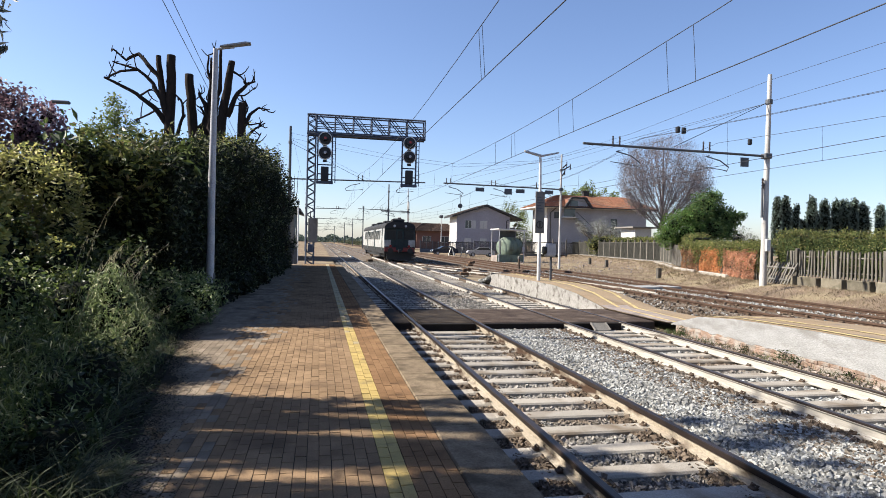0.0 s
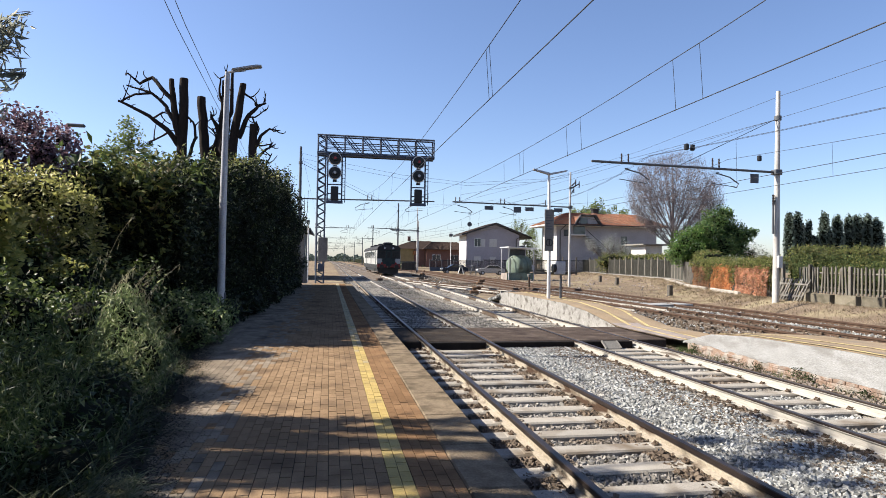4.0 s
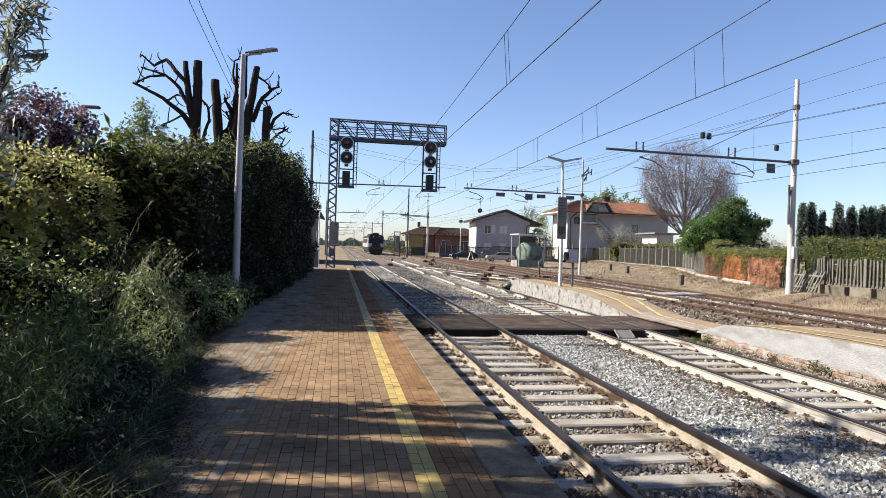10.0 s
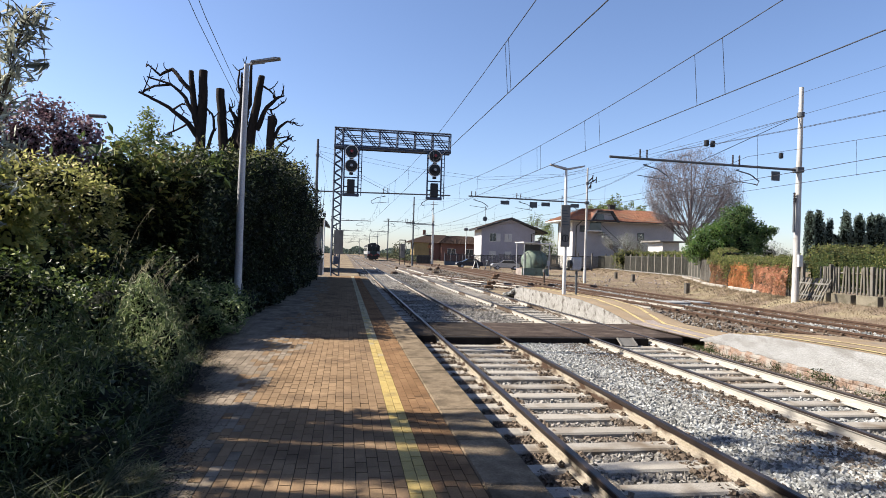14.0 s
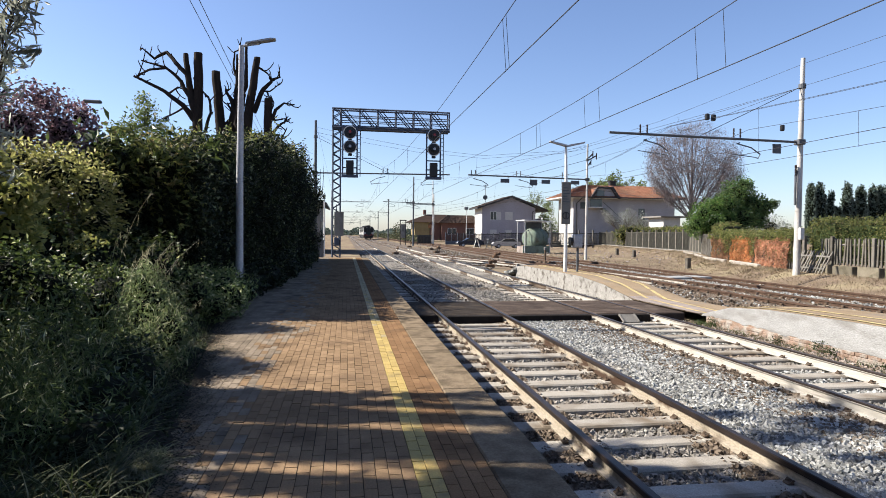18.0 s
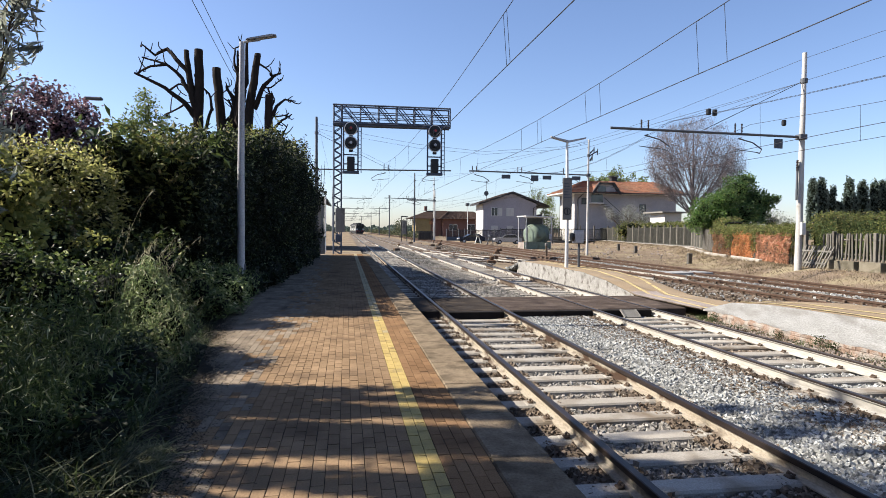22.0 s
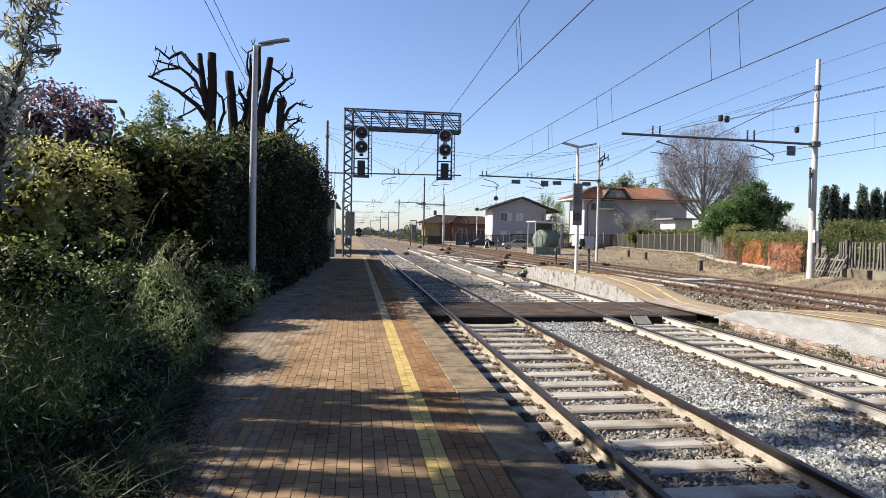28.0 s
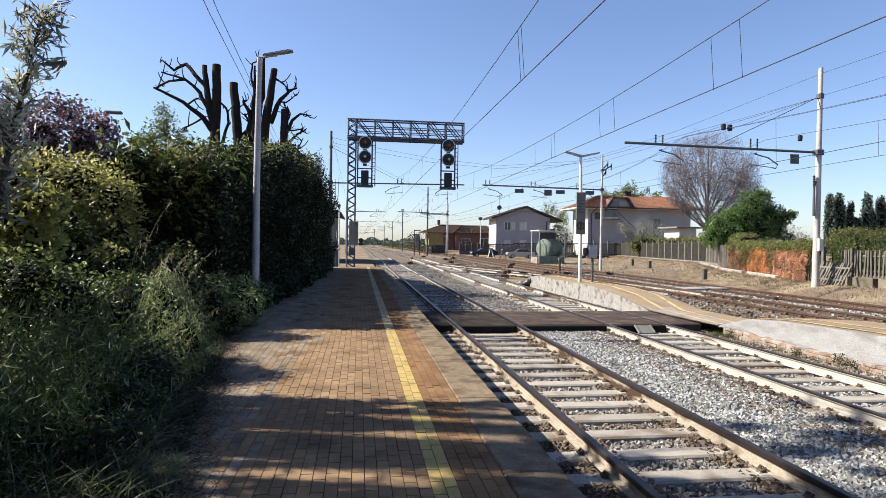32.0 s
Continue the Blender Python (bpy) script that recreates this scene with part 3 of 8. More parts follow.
far_rows = [[(1.0 + 9.2 * k / 24, y, -0.497 + 0.012 * noise.noise((k * 0.9, y * 0.7, 3))) for k in range(25)] for y in [*np.arange(60, 100, 1.0), *np.arange(100, 152, 4)]]
tagged(part("ballast_bed", Mesh().sheet(far_rows), M_YARD, None, "dusty brown-grey ballast of the farther tracks", True), category="ballast", kind="structure")
bed("ballast_bed", T3, 1.6, -8, 110, 0.5, -0.488, "rusty brown ballast under a siding track", M_YARD)
bed("ballast_bed", T4, 1.45, -8, 110, 0.5, -0.492, "rusty brown ballast under a siding track", M_YARD)
bed("ballast_bed", T1, 4.6, 148, 500, 8, -0.497, "brown-grey ballast of the distant main line", M_YARD)

rng = np.random.default_rng(5)
cube = np.array([(x, y, z) for z in (-1, 1) for y in (-1, 1) for x in (-1, 1)], float)
cube_f = np.array([(0, 2, 3), (0, 3, 1), (4, 5, 7), (4, 7, 6), (0, 1, 5), (0, 5, 4), (2, 6, 7), (2, 7, 3), (0, 4, 6), (0, 6, 2), (1, 3, 7), (1, 7, 5)])


def stones(name, n, x0, x1, y0, y1, size, z, label, mat):
    """Loose angular stones, strewn over a strip."""
    x = x0 + (x1 - x0) * rng.random(n)
    y = y0 + (y1 - y0) * rng.random(n)
    s = size * (0.55 + 0.75 * rng.random(n))
    v = (cube[None] + rng.uniform(-0.4, 0.4, (n, 8, 3))) * (0.5 + 0.5 * rng.random((n, 1, 3)))
    q = rng.standard_normal((n, 4))
    q /= np.linalg.norm(q, axis=1, keepdims=True)
    w, qv = q[:, None, :1], q[:, None, 1:]
    v = (v + 2 * np.cross(qv, np.cross(qv, v) + w * v)) * s[:, None, None]
    zz = z(x, y) if callable(z) else z
    v += np.stack([x, y, zz + s * (rng.random(n) * 1.3 - 0.55)], -1)[:, None]
    f = (np.arange(n)[:, None, None] * 8 + cube_f[None]).reshape(-1, 3)
    return tagged(raw(name, v.reshape(-1, 3), f, mat), label, "ballast", kind="stuff")


stones("ballast_stones", 11000, 4.95, 6.05, 2.6, 14.0, 0.020, BED + 0.016, "rust-brown stones beside the second track", M_STONE_BROWN)
stones("ballast_stones", 4200, 7.75, 8.42, 3.5, 13.6, 0.024, BED + 0.005, "rust-brown stones at the island wall foot", M_STONE_BROWN)
stones("ballast_stones", 42000, 3.8, 5.7, 2.6, 14.0, 0.022, BED + 0.012, "loose pale grey crushed stones between the tracks", M_STONE)
stones("ballast_stones", 25000, 2.28, 3.75, 2.6, 14.0, 0.0215, BED - 0.035, "pale grey crushed stones between concrete sleepers", M_STONE_DUSTY)
stones("ballast_stones", 20000, 6.0, 8.4, 3.5, 14.0, 0.0225, BED - 0.035, "brown-stained crushed stones between sleepers", M_STONE)
stones("ballast_stones", 4200, 2.30, 2.56, 2.6, 14.0, 0.022, BED - 0.005, "rust-brown debris along the rail foot", M_STONE_BROWN)
stones("ballast_stones", 4600, 1.9, 2.22, 2.6, 14.0, 0.018, BED - 0.005, "rust-brown debris outside the rail foot", M_STONE_BROWN)
stones("ballast_stones", 3400, 3.46, 3.72, 2.6, 14.0, 0.022, BED - 0.005, "rust-brown debris along the rail foot", M_STONE_BROWN)
stones("ballast_stones", 3200, 3.84, 4.12, 2.6, 14.0, 0.018, BED + 0.014, "rust-brown debris along the outer rail foot", M_STONE_BROWN)
stones("ballast_stones", 8500, 1.42, 2.28, 2.6, 14.0, 0.020, BED - 0.035, "brown stones at the platform foot", M_STONE_BROWN)
for a, b, n, low in ((1.5, 2.2, 4000, 0.03), (2.2, 3.85, 5200, -0.014), (3.85, 5.6, 17000, 0.012), (5.6, 7.9, 2200, -0.004), (7.7, 8.35, 2500, 0.03)):
    stones("ballast_stones", n, a, b, 17.0, 36.0, 0.023, BED - low, "grey crushed stones beyond the crossing", M_STONE_DUSTY)
stones("ballast_stones", 9000, 1.5, 9.0, 36.0, 62.0, 0.035, BED, "grey crushed stones of the farther track bed", M_STONE_DUSTY)
stones("ballast_stones", 5200, 14.7, 16.0, 8.0, 44.0, 0.034, -0.485, "white loose stones between the siding tracks", M_STONE)
stones("ballast_stones", 2600, 10.4, 18.6, 8.0, 40.0, 0.034, -0.5, "scattered white stones of the sidings", M_STONE)
stones("ballast_stones", 11000, 10.4, 18.6, 8.0, 40.0, 0.034, -0.5, "rust-brown stones of the sidings", M_STONE_BROWN)

stones("ballast_stones", 7000, 8.6, 19.5, 38.0, 80.0, 0.05, -0.57, "brown stones and clods over the yard", M_STONE_BROWN)
stones("ballast_stones", 2200, 8.6, 19.5, 38.0, 80.0, 0.05, -0.57, "pale stones scattered over the yard", M_STONE)
stones("ballast_stones", 900, 16.5, 30.0, 18.0, 60.0, 0.028, lambda x, y: np.array([ground_z(a, b) for a, b in zip(x, y)]), "small stones in the dry grass", M_STONE_BROWN)

stones("rubble", 1500, 8.18, 8.4, 4.0, 13.0, 0.028, -0.53, "pinkish plaster crumbs fallen from the island wall", M_LANDING)
stones("rubble", 900, 8.3, 9.5, 29.1, 31.0, 0.075, lambda x, y: -0.5 + 0.42 * np.clip(1 - (y - 29.1) / 1.6, 0, 1) * (1 - 0.5 * np.abs(x - 8.9)), "pale rubble heap at the broken platform end", M_STONE)
# ---- platform ----
def strip_x(y):
    """The ragged border between paving and planting strip."""
    return -0.6 - 0.14 * min(max(y, 2.0), 10.8) + 0.25 * smooth01((y - 14) / 14)


platform = thing("platform", "brick-paved station platform with concrete edging", "platform", kind="structure")
core = Mesh()
core.box(-2.6, 0.975, -6, 38.0, -0.5, -0.006)
core.box(0.975, 1.30, -6, 38.0, -0.75, -0.09)
part("bedding", core, M_JOINT, platform, "dark sand joints between pavers")
edge_slab = Mesh().box(0, 0.42, 0, 0.99, -0.16, 0.0, 0.012).data("edging_slab", M_EDGING)
for k in range(44):
    shared("edging_slab", edge_slab, platform, pose(0.98, -6 + k, rng.normal(0, 0.0025), 0, 0, rng.normal(0, 0.12)))
face_wall = Mesh().box(1.18, 1.28, -6, 38.0, -0.75, -0.1)
part("edge_wall", face_wall, M_CONC, platform, "shaded concrete platform face")
PW, PL = 0.0845, 0.205
col0 = -32
wear_and_shade = np.random.default_rng(71)
near_paver = {}
for key, mat in (("n", M_PAVER), ("g", M_PAVER_GREY), ("r", M_PAVER_RED), ("y", M_YELLOW)):
    near_paver[key] = Mesh().box(0.0022, PW - 0.0022, 0.004, PL - 0.004, -0.05, 0, 0.002).data("paver", mat)
far = {"n": ([], []), "g": ([], []), "r": ([], []), "y": ([], []), "w": ([], [])}
quad_f = [(0, 1, 2, 3), (0, 4, 5, 1), (1, 5, 6, 2), (2, 6, 7, 3), (3, 7, 4, 0)]
rows_near = range(44, 53)
for c in range(col0, 12):
    x = 0.465 + (c - 0) * PW if c < 99 else 0
    kind_of = "y" if c in (0, 1) else "r" if c > 1 else "n"
    if x + PW > 0.985:
        continue
    for r in range(-16, 187):
        y = r * PL + (PL / 2 if c % 2 else 0) - 6 + 6
        if y > 37.9 or x < strip_x(y) - 0.35:
            continue
        z = rng.normal(0, 0.0006)
        if kind_of != "r" and kind_of != "y":
            kind_of = "g" if 0.45 - 0.62 * x + 0.35 * noise.noise((x * 2.2, y * 0.9, 6)) - 0.9 + 0.35 * wear_and_shade.random() > 0.3 else "n"
        if 15 <= r < 24 and c >= -20:
            shared("paver", near_paver[kind_of], platform, pose(x, y, z, rng.normal(0, 0.2), rng.normal(0, 0.3), rng.normal(0, 0.3)))
            continue
        # Farther yellow pavers turn to the shade-paled copy, mixed in at random.
        v, f = far["w" if kind_of == "y" and y > 8.5 + 7 * wear_and_shade.random() else kind_of]
        k, t1, t2 = len(v), rng.normal(0, 0.0003), rng.normal(0, 0.0003)
        a, b, cc, d = x + 0.0015, x + PW - 0.0015, y + 0.0042, y + PL - 0.0042
        v += [(a + 0.001, cc + 0.0005, z - t1), (b - 0.001, cc + 0.0005, z + t1), (b - 0.001, d - 0.0005, z + t2), (a + 0.001, d - 0.0005, z - t2),
              (a, cc, -0.007), (b, cc, -0.007), (b, d, -0.007), (a, d, -0.007)]
        f += [tuple(k + i for i in q) for q in quad_f]
for key, mat, lab in (("n", M_PAVER, "orange-brown clay pavers"), ("g", M_PAVER_GREY, "greyer weathered clay pavers"), ("r", M_PAVER_RED, "redder clay pavers along the edge"), ("y", M_YELLOW, "worn yellow safety line of painted pavers"), ("w", M_YELLOW_SHADED, "far part of the worn safety line, paled for shade")):
    tagged(raw("paving", *far[key], mat, platform, 4), lab, kind="stuff")

# ---- tracks ----
HEAD = ((-0.0375, -0.048), (-0.0385, -0.042), (-0.0385, 0.0), (-0.030, 0.006), (0.030, 0.006), (0.0385, 0.0), (0.0385, -0.042), (0.0375, -0.048))
HEAD_SLIM = ((-0.0375, -0.020), (-0.0385, 0.0), (-0.030, 0.006), (0.030, 0.006), (0.0385, 0.0), (0.0375, -0.020))
WEB = ((-0.036, 0.0), (-0.036, -0.03), (-0.010, -0.045), (-0.010, -0.125), (-0.07, -0.14), (-0.07, -0.155), (0.07, -0.155), (0.07, -0.14),
       (0.010, -0.125), (0.010, -0.045), (0.036, -0.03), (0.036, 0.0))


def stations(line, side, ys):
    out = []
    for i, y in enumerate(ys):
        x = along(y, *line)
        dx = (along(y + 0.5, *line) - along(y - 0.5, *line))
        out.append(pose(x + side, y, RAIL_TOP - 0.006, 0, 0, -math.degrees(math.atan(dx))))
    return out


def track(label, line, y0, y1, web_mat, top_mat, sleeper_mat, near=(), fast=(), step=0.6, sleepers_to=None, half=1.2, head=HEAD, runs=None):
    t = thing("railway_track", label, "track", kind="structure")
    ys = [y0] + [y for y in range(math.ceil(y0) + 1, int(y1), 2 if y1 < 100 else 4)] + [y1]
    for side in (-0.754, 0.754):
        cuts = runs(side) if runs else [(y0, y1, web_mat)]
        for a, b, mat in cuts:
            s = stations(line, side, [a] + [y for y in ys if a + 0.2 < y < b - 0.2] + [b])
            rail = part("rail", Mesh().sweep(WEB, s), mat, t)
            part("rail_head", Mesh().sweep(head, s), top_mat, rail, "worn steel running surface")
    data = Mesh().box(-half, half, -0.13, 0.13, -0.24, -0.155, 0.02)
    for s in (-0.754, 0.754):
        data.box(s - 0.16, s + 0.16, -0.10, 0.10, -0.165, -0.148, 0.008)
    data = data.data("sleeper", sleeper_mat)
    clip = Mesh()
    if sleeper_mat is M_WOOD_SLEEPER:
        for s in (-0.11, 0.11):
            clip.box(s - 0.05, s + 0.05, -0.05, 0.05, -0.16, -0.06, 0.02)
    for s in (-0.1, 0.1):
        clip.box(s - 0.03, s + 0.03, -0.04, 0.04, -0.15, -0.128, 0.008)
        clip.tube([(s, -0.035, -0.13), (s * 0.8, -0.04, -0.11), (s * 0.7, 0.0, -0.12), (s * 0.8, 0.04, -0.11), (s, 0.035, -0.13)], 0.009, 5)
        clip.tube([(s * 1.02, 0, -0.12), (s * 1.02, 0, -0.10)], 0.011, 6)
    clip = clip.data("rail_fastening", M_RUST)
    far_s = Mesh()
    y, k = y0 + 0.3, 0
    while y < (sleepers_to or y1):
        x, jz, jr = along(y, *line), rng.normal(0, 0.006), rng.normal(0, 0.5)
        m = pose(x, y, RAIL_TOP + jz, 0, 0, jr)
        if near and near[0] <= y < near[1]:
            if not (13.7 < y < 17.0 and y1 > 100):
                shared("sleeper", data, t, m)
            if fast and fast[0] <= y < fast[1]:
                for s in (-0.754, 0.754):
                    shared("rail_fastening", clip, t, pose(x + s, y, RAIL_TOP))
        else:
            far_s.box(-half, half, -0.12, 0.12, -0.22, -0.155, 0, m)
        y += step
    tagged(part("sleepers", far_s, sleeper_mat, t), kind="stuff")
    return t


def second_runs(side):
    """Whitened lengths of rail between unpainted rusty ones."""
    out, y, k = [], -9, 0
    for e in (21.0, 23.2, 29.5, 31.2, 40.0, 43.5, 55.0, 58.0, 74.0, 80.0):
        e += 0.9 if side > 0 else 0.0
        out.append((y, e, M_RAIL_DARK if k % 2 else M_RAIL_WHITE))
        y, k = e, k + 1
    return out + [(y, 330, M_RAIL_DARK)]


# From 15.5 m the right rail's white web stands in for sun on it.
track("main railway track with concrete sleepers beside the platform", T1, -9, 700, M_RAIL, M_RAIL_TOP, M_SLEEPER, (2, 62), (2.5, 44), sleepers_to=330, runs=lambda side: [(-9, 15.5, M_RAIL), (15.5, 80, M_RAIL_WHITE if side > 0 else M_RAIL), (80, 700, M_RAIL_DARK)])
track("second main track with whitened rails and concrete sleepers", T2, -9, 330, M_RAIL_WHITE, M_RAIL_TOP, M_SLEEPER, (3, 62), (4, 40), sleepers_to=330, head=HEAD_SLIM, runs=second_runs)
track("distant crossover track between the main lines", CROSS, 170, 252, M_RAIL, M_RAIL_TOP, M_SLEEPER)
track("rusty siding track behind the island platform", T3, -6, 300, M_RAIL_RUST, M_RAIL_RUST, M_WOOD_SLEEPER, (6, 45), (8, 24), 0.63, 150)
track("rusty outer siding track near the fence", T4, -6, 150, M_RAIL_RUST, M_RAIL_RUST, M_WOOD_SLEEPER, (6, 45), (), 0.63, 140)
track("rusty connecting track joining the second line", LINK, 24, 60, M_RAIL_WHITE, M_RAIL_RUST, M_WOOD_SLEEPER, (24, 60))

# ---- level walkway across the tracks ----
walkway = thing("track_crossing", "dark asphalt foot crossing over both tracks", "crossing", kind="structure")
for x0, x1 in ((1.33, 2.17), (2.345, 3.69), (3.86, 5.90), (6.07, 7.42), (7.60, 8.42)):
    part("crossing_panel", Mesh().box(x0, x1, 14.05, 16.85, -0.6, RAIL_TOP - 0.004 + rng.normal(0, 0.004), 0.02), M_ASPHALT_WORN if x0 > 3.8 else M_ASPHALT, walkway)
for x0, x1 in ((2.36, 3.68), (3.88, 5.88), (6.09, 7.40)):
    part("timber_beam", Mesh().box(x0, x1, 13.86, 14.04, -0.6, -0.36, 0.015), M_DARKWOOD, walkway, "dark tarred timber edge")
plate = Mesh()
tilt = pose(6.72, 13.62, -0.42, 28, 0, 0)
plate.box(-0.21, 0.21, -0.16, 0.16, -0.012, 0.012, 0.004, tilt)
for k in (-1, 1):
    plate.box(k * 0.19 - 0.02, k * 0.19 + 0.02, -0.16, 0.16, 0.012, 0.03, 0.004, tilt)
part("ramp_plate", plate, M_CONC, walkway, "sloping ribbed metal guard plate")

# ---- island platform ----
ISL_Y = (-10, 6.5, 9.0, 11.0, 12.2, 13.4, 16.8, 17.6, 18.9, 20.9, 28.2, 29.2)
ISL_Z = (0.17, 0.17, 0.155, 0.10, 0.0, -0.31, -0.33, -0.23, -0.06, 0.07, 0.07, -0.04)
ISL_W = (10.5, 10.4, 10.3, 10.2, 10.15, 10.15, 10.15, 10.1, 10.0, 9.85, 9.5, 9.3)
island = thing("island_platform", "low island platform with ochre surface and yellow edge lines", "platform", kind="structure")
ys = [*np.arange(-10, 2, 0.4), *np.arange(2, 13.6, 0.1), *np.arange(13.6, 29.3, 0.2)]
iz = lambda y: along(y, ISL_Y, ISL_Z)
iw = lambda y: along(y, ISL_Y, ISL_W)
wob = lambda y, s: 0.03 * noise.noise((y * 1.3, s, 0.5))
part("paving", Mesh().sheet([[(8.42 + (iw(y) - 8.42) * k / 8 + (wob(y, 2) if k in (0, 8) else 0), y, iz(y) + (0.012 if 0 < k < 8 else 0.0)) for k in range(9)] for y in ys]), M_ISLAND, island, "ochre-brown asphalt surface", True)
for mat, y0, y1, lab in ((M_WHITEWASH, -10, 13.4, "whitewashed concrete wall above worn red brick"), (M_ROUGHWALL, 16.6, 29.2, "rough crumbling plastered wall")):
    sub = [y for y in ys if y0 <= y <= y1]
    deep = 0.0 if mat is M_WHITEWASH else 0.035
    rows = []
    for y in sub:
        top, low = iz(y), -0.62
        cut = min(-0.30 - 0.012 * (12 - y) + 0.05 * noise.noise((y * 1.1, 0, 9)) + 0.04 * noise.noise((y * 4.3, 0, 3)) + 0.03 * noise.noise((y * 13, 0, 5)), top - 0.05) if mat is M_WHITEWASH else low
        rows.append([(8.40 + wob(y, 2) + deep * noise.noise((y * 3, k * 0.9, 7)) - 0.005 * (k / 8), y, top + (cut - top) * k / 8) for k in range(9)])
    part("edge_wall", Mesh().sheet(rows), mat, island, lab, True)
    rows = [[(iw(y) + wob(y, 2), y, iz(y)), (iw(y) + 0.01, y, -0.62)] for y in sub]
    part("rear_wall", Mesh().sheet(rows), M_ROUGHWALL, island)
part("brick_core", Mesh().sheet([[(8.404 + wob(y, 2), y, min(-0.26, iz(y) - 0.03)), (8.398 + wob(y, 2), y, -0.62)] for y in ys if y < 13.2]), M_BRICKRED, island, "worn brick footing", True)
brick = [Mesh().box(-0.03, 0.05, 0.004, w - 0.004, 0.004, 0.062, 0.006).data("brick", M_BRICKRED) for w in (0.25, 0.25)]
for r in range(4):
    for k in range(46):
        y = 2.0 + k * 0.25 + (0.125 if r % 2 else 0)
        z = -0.60 + r * 0.066
        if z + 0.07 < min(iz(y) - 0.03, -0.3) and y < 12.6 and rng.random() > 0.35:
            shared("brick", brick[0], island, pose(8.424 + wob(y, 2) + rng.normal(0, 0.006), y, z, 0, 0, rng.normal(0, 1.5)))
part("end_wall", Mesh().prism([(8.40, -0.62), (9.32, -0.62), (9.30, 0.06), (9.0, 0.10), (8.7, 0.04), (8.42, 0.09)], 29.15, 29.3), M_ROUGHWALL, island, "broken rounded end")

part("landing", Mesh().sheet([[(8.43 + 0.22 * k + 0.05 * noise.noise((y * 2, k, 1)), y, iz(y) + 0.017) for k in range(5)] for y in np.arange(13.2, 17.3, 0.25)]), M_LANDING, island, "pale pinkish concrete landing", True)


def ribbon(xs, ys2, w, lift):
    return Mesh().sheet([[(x - w / 2, y, iz(y) + lift), (x + w / 2, y, iz(y) + lift)] for x, y in zip(xs, ys2)])


yl = [y for y in ys if y < 28.5]
part("yellow_line", ribbon([along(y, (-10, 10, 13, 16, 19, 29), (8.56, 8.58, 8.62, 8.85, 9.05, 9.15)) for y in yl], yl, 0.11, 0.02), M_LINE, island, "faded yellow edge line")
part("yellow_line", ribbon([along(y, (-10, 8, 10, 14, 16.5, 19, 29), (9.2, 9.2, 9.15, 9.2, 9.4, 9.75, 9.35)) for y in yl], yl, 0.11, 0.02), M_LINE, island, "faded yellow edge line")

# ---- signal gantry ----
gantry = thing("signal_gantry", "grey lattice signal gantry spanning the two main tracks", "signal gantry", pose(0, 44.0, 0))


def lattice(mesh, p0, p1, half, n, r, faces=((1, 0), (0, 1), (-1, 0), (0, -1))):
    """Four chords from p0 to p1 with zigzag bracing; half: half widths in the two cross directions."""
    p0, p1 = Vector(p0), Vector(p1)
    d = (p1 - p0).normalized()
    u = Vector((1, 0, 0)) if abs(d.z) > 0.5 else Vector((0, 0, 1))
    w = d.cross(u)
    corner = lambda a, b, t: p0 + (p1 - p0) * t + u * (a * half[0]) + w * (b * half[1])
    for a, b in ((1, 1), (1, -1), (-1, 1), (-1, -1)):
        mesh.tube([corner(a, b, 0), corner(a, b, 1)], r, 4)
    for fa, fb in faces:
        c0, c1 = ((fa, 1), (fa, -1)) if fa else ((1, fb), (-1, fb))
        for k in range(n):
            s, e = (c0, c1) if k % 2 else (c1, c0)
            mesh.tube([corner(*s, k / n), corner(*e, (k + 1) / n)], r * 0.6, 4)


col = Mesh()
lattice(col, (-0.62, 0, -0.6), (-0.62, 0, 10.3), (0.27, 0.27), 34, 0.055)
lattice(col, (-0.62, 0, 10.3), (-0.62, 0, -0.6), (0.27, 0.27), 34, 0.05)
part("column", col, M_GANTRY, gantry, "lattice steel column")
beam = Mesh()
for y in (-0.35, 0.35):
    beam.tube([(-0.95, y, 8.95), (7.42, y, 8.95)], 0.11, 4)
    beam.box(-0.95, 7.42, y - 0.04, y + 0.04, 8.82, 9.08)
    beam.tube([(-0.95, y, 10.25), (7.42, y, 10.25)], 0.06, 4)
    beam.tube([(-0.3, y, 9.75), (7.42, y, 9.75)], 0.035, 4)
    beam.tube([(-0.3, y, 9.4), (7.42, y, 9.4)], 0.03, 4)
    for k in range(7):
        x = -0.3 + k * 1.28
        beam.tube([(x, y, 8.95), (x, y, 10.25)], 0.05, 4)
        if k < 6:
            beam.tube([(x, y, 10.2), (x + 1.05, y, 9.0)], 0.035, 4)
            if y < 0:
                beam.tube([(x + 0.25, y, 10.2), (x + 1.28, y, 9.0)], 0.03, 4)
part("beam", beam, M_GANTRY, gantry, "braced steel beam with handrails")
part("walkway", Mesh().box(-0.9, 7.4, -0.33, 0.33, 8.86, 8.92), M_GANTRY, gantry, "steel grating walkway")
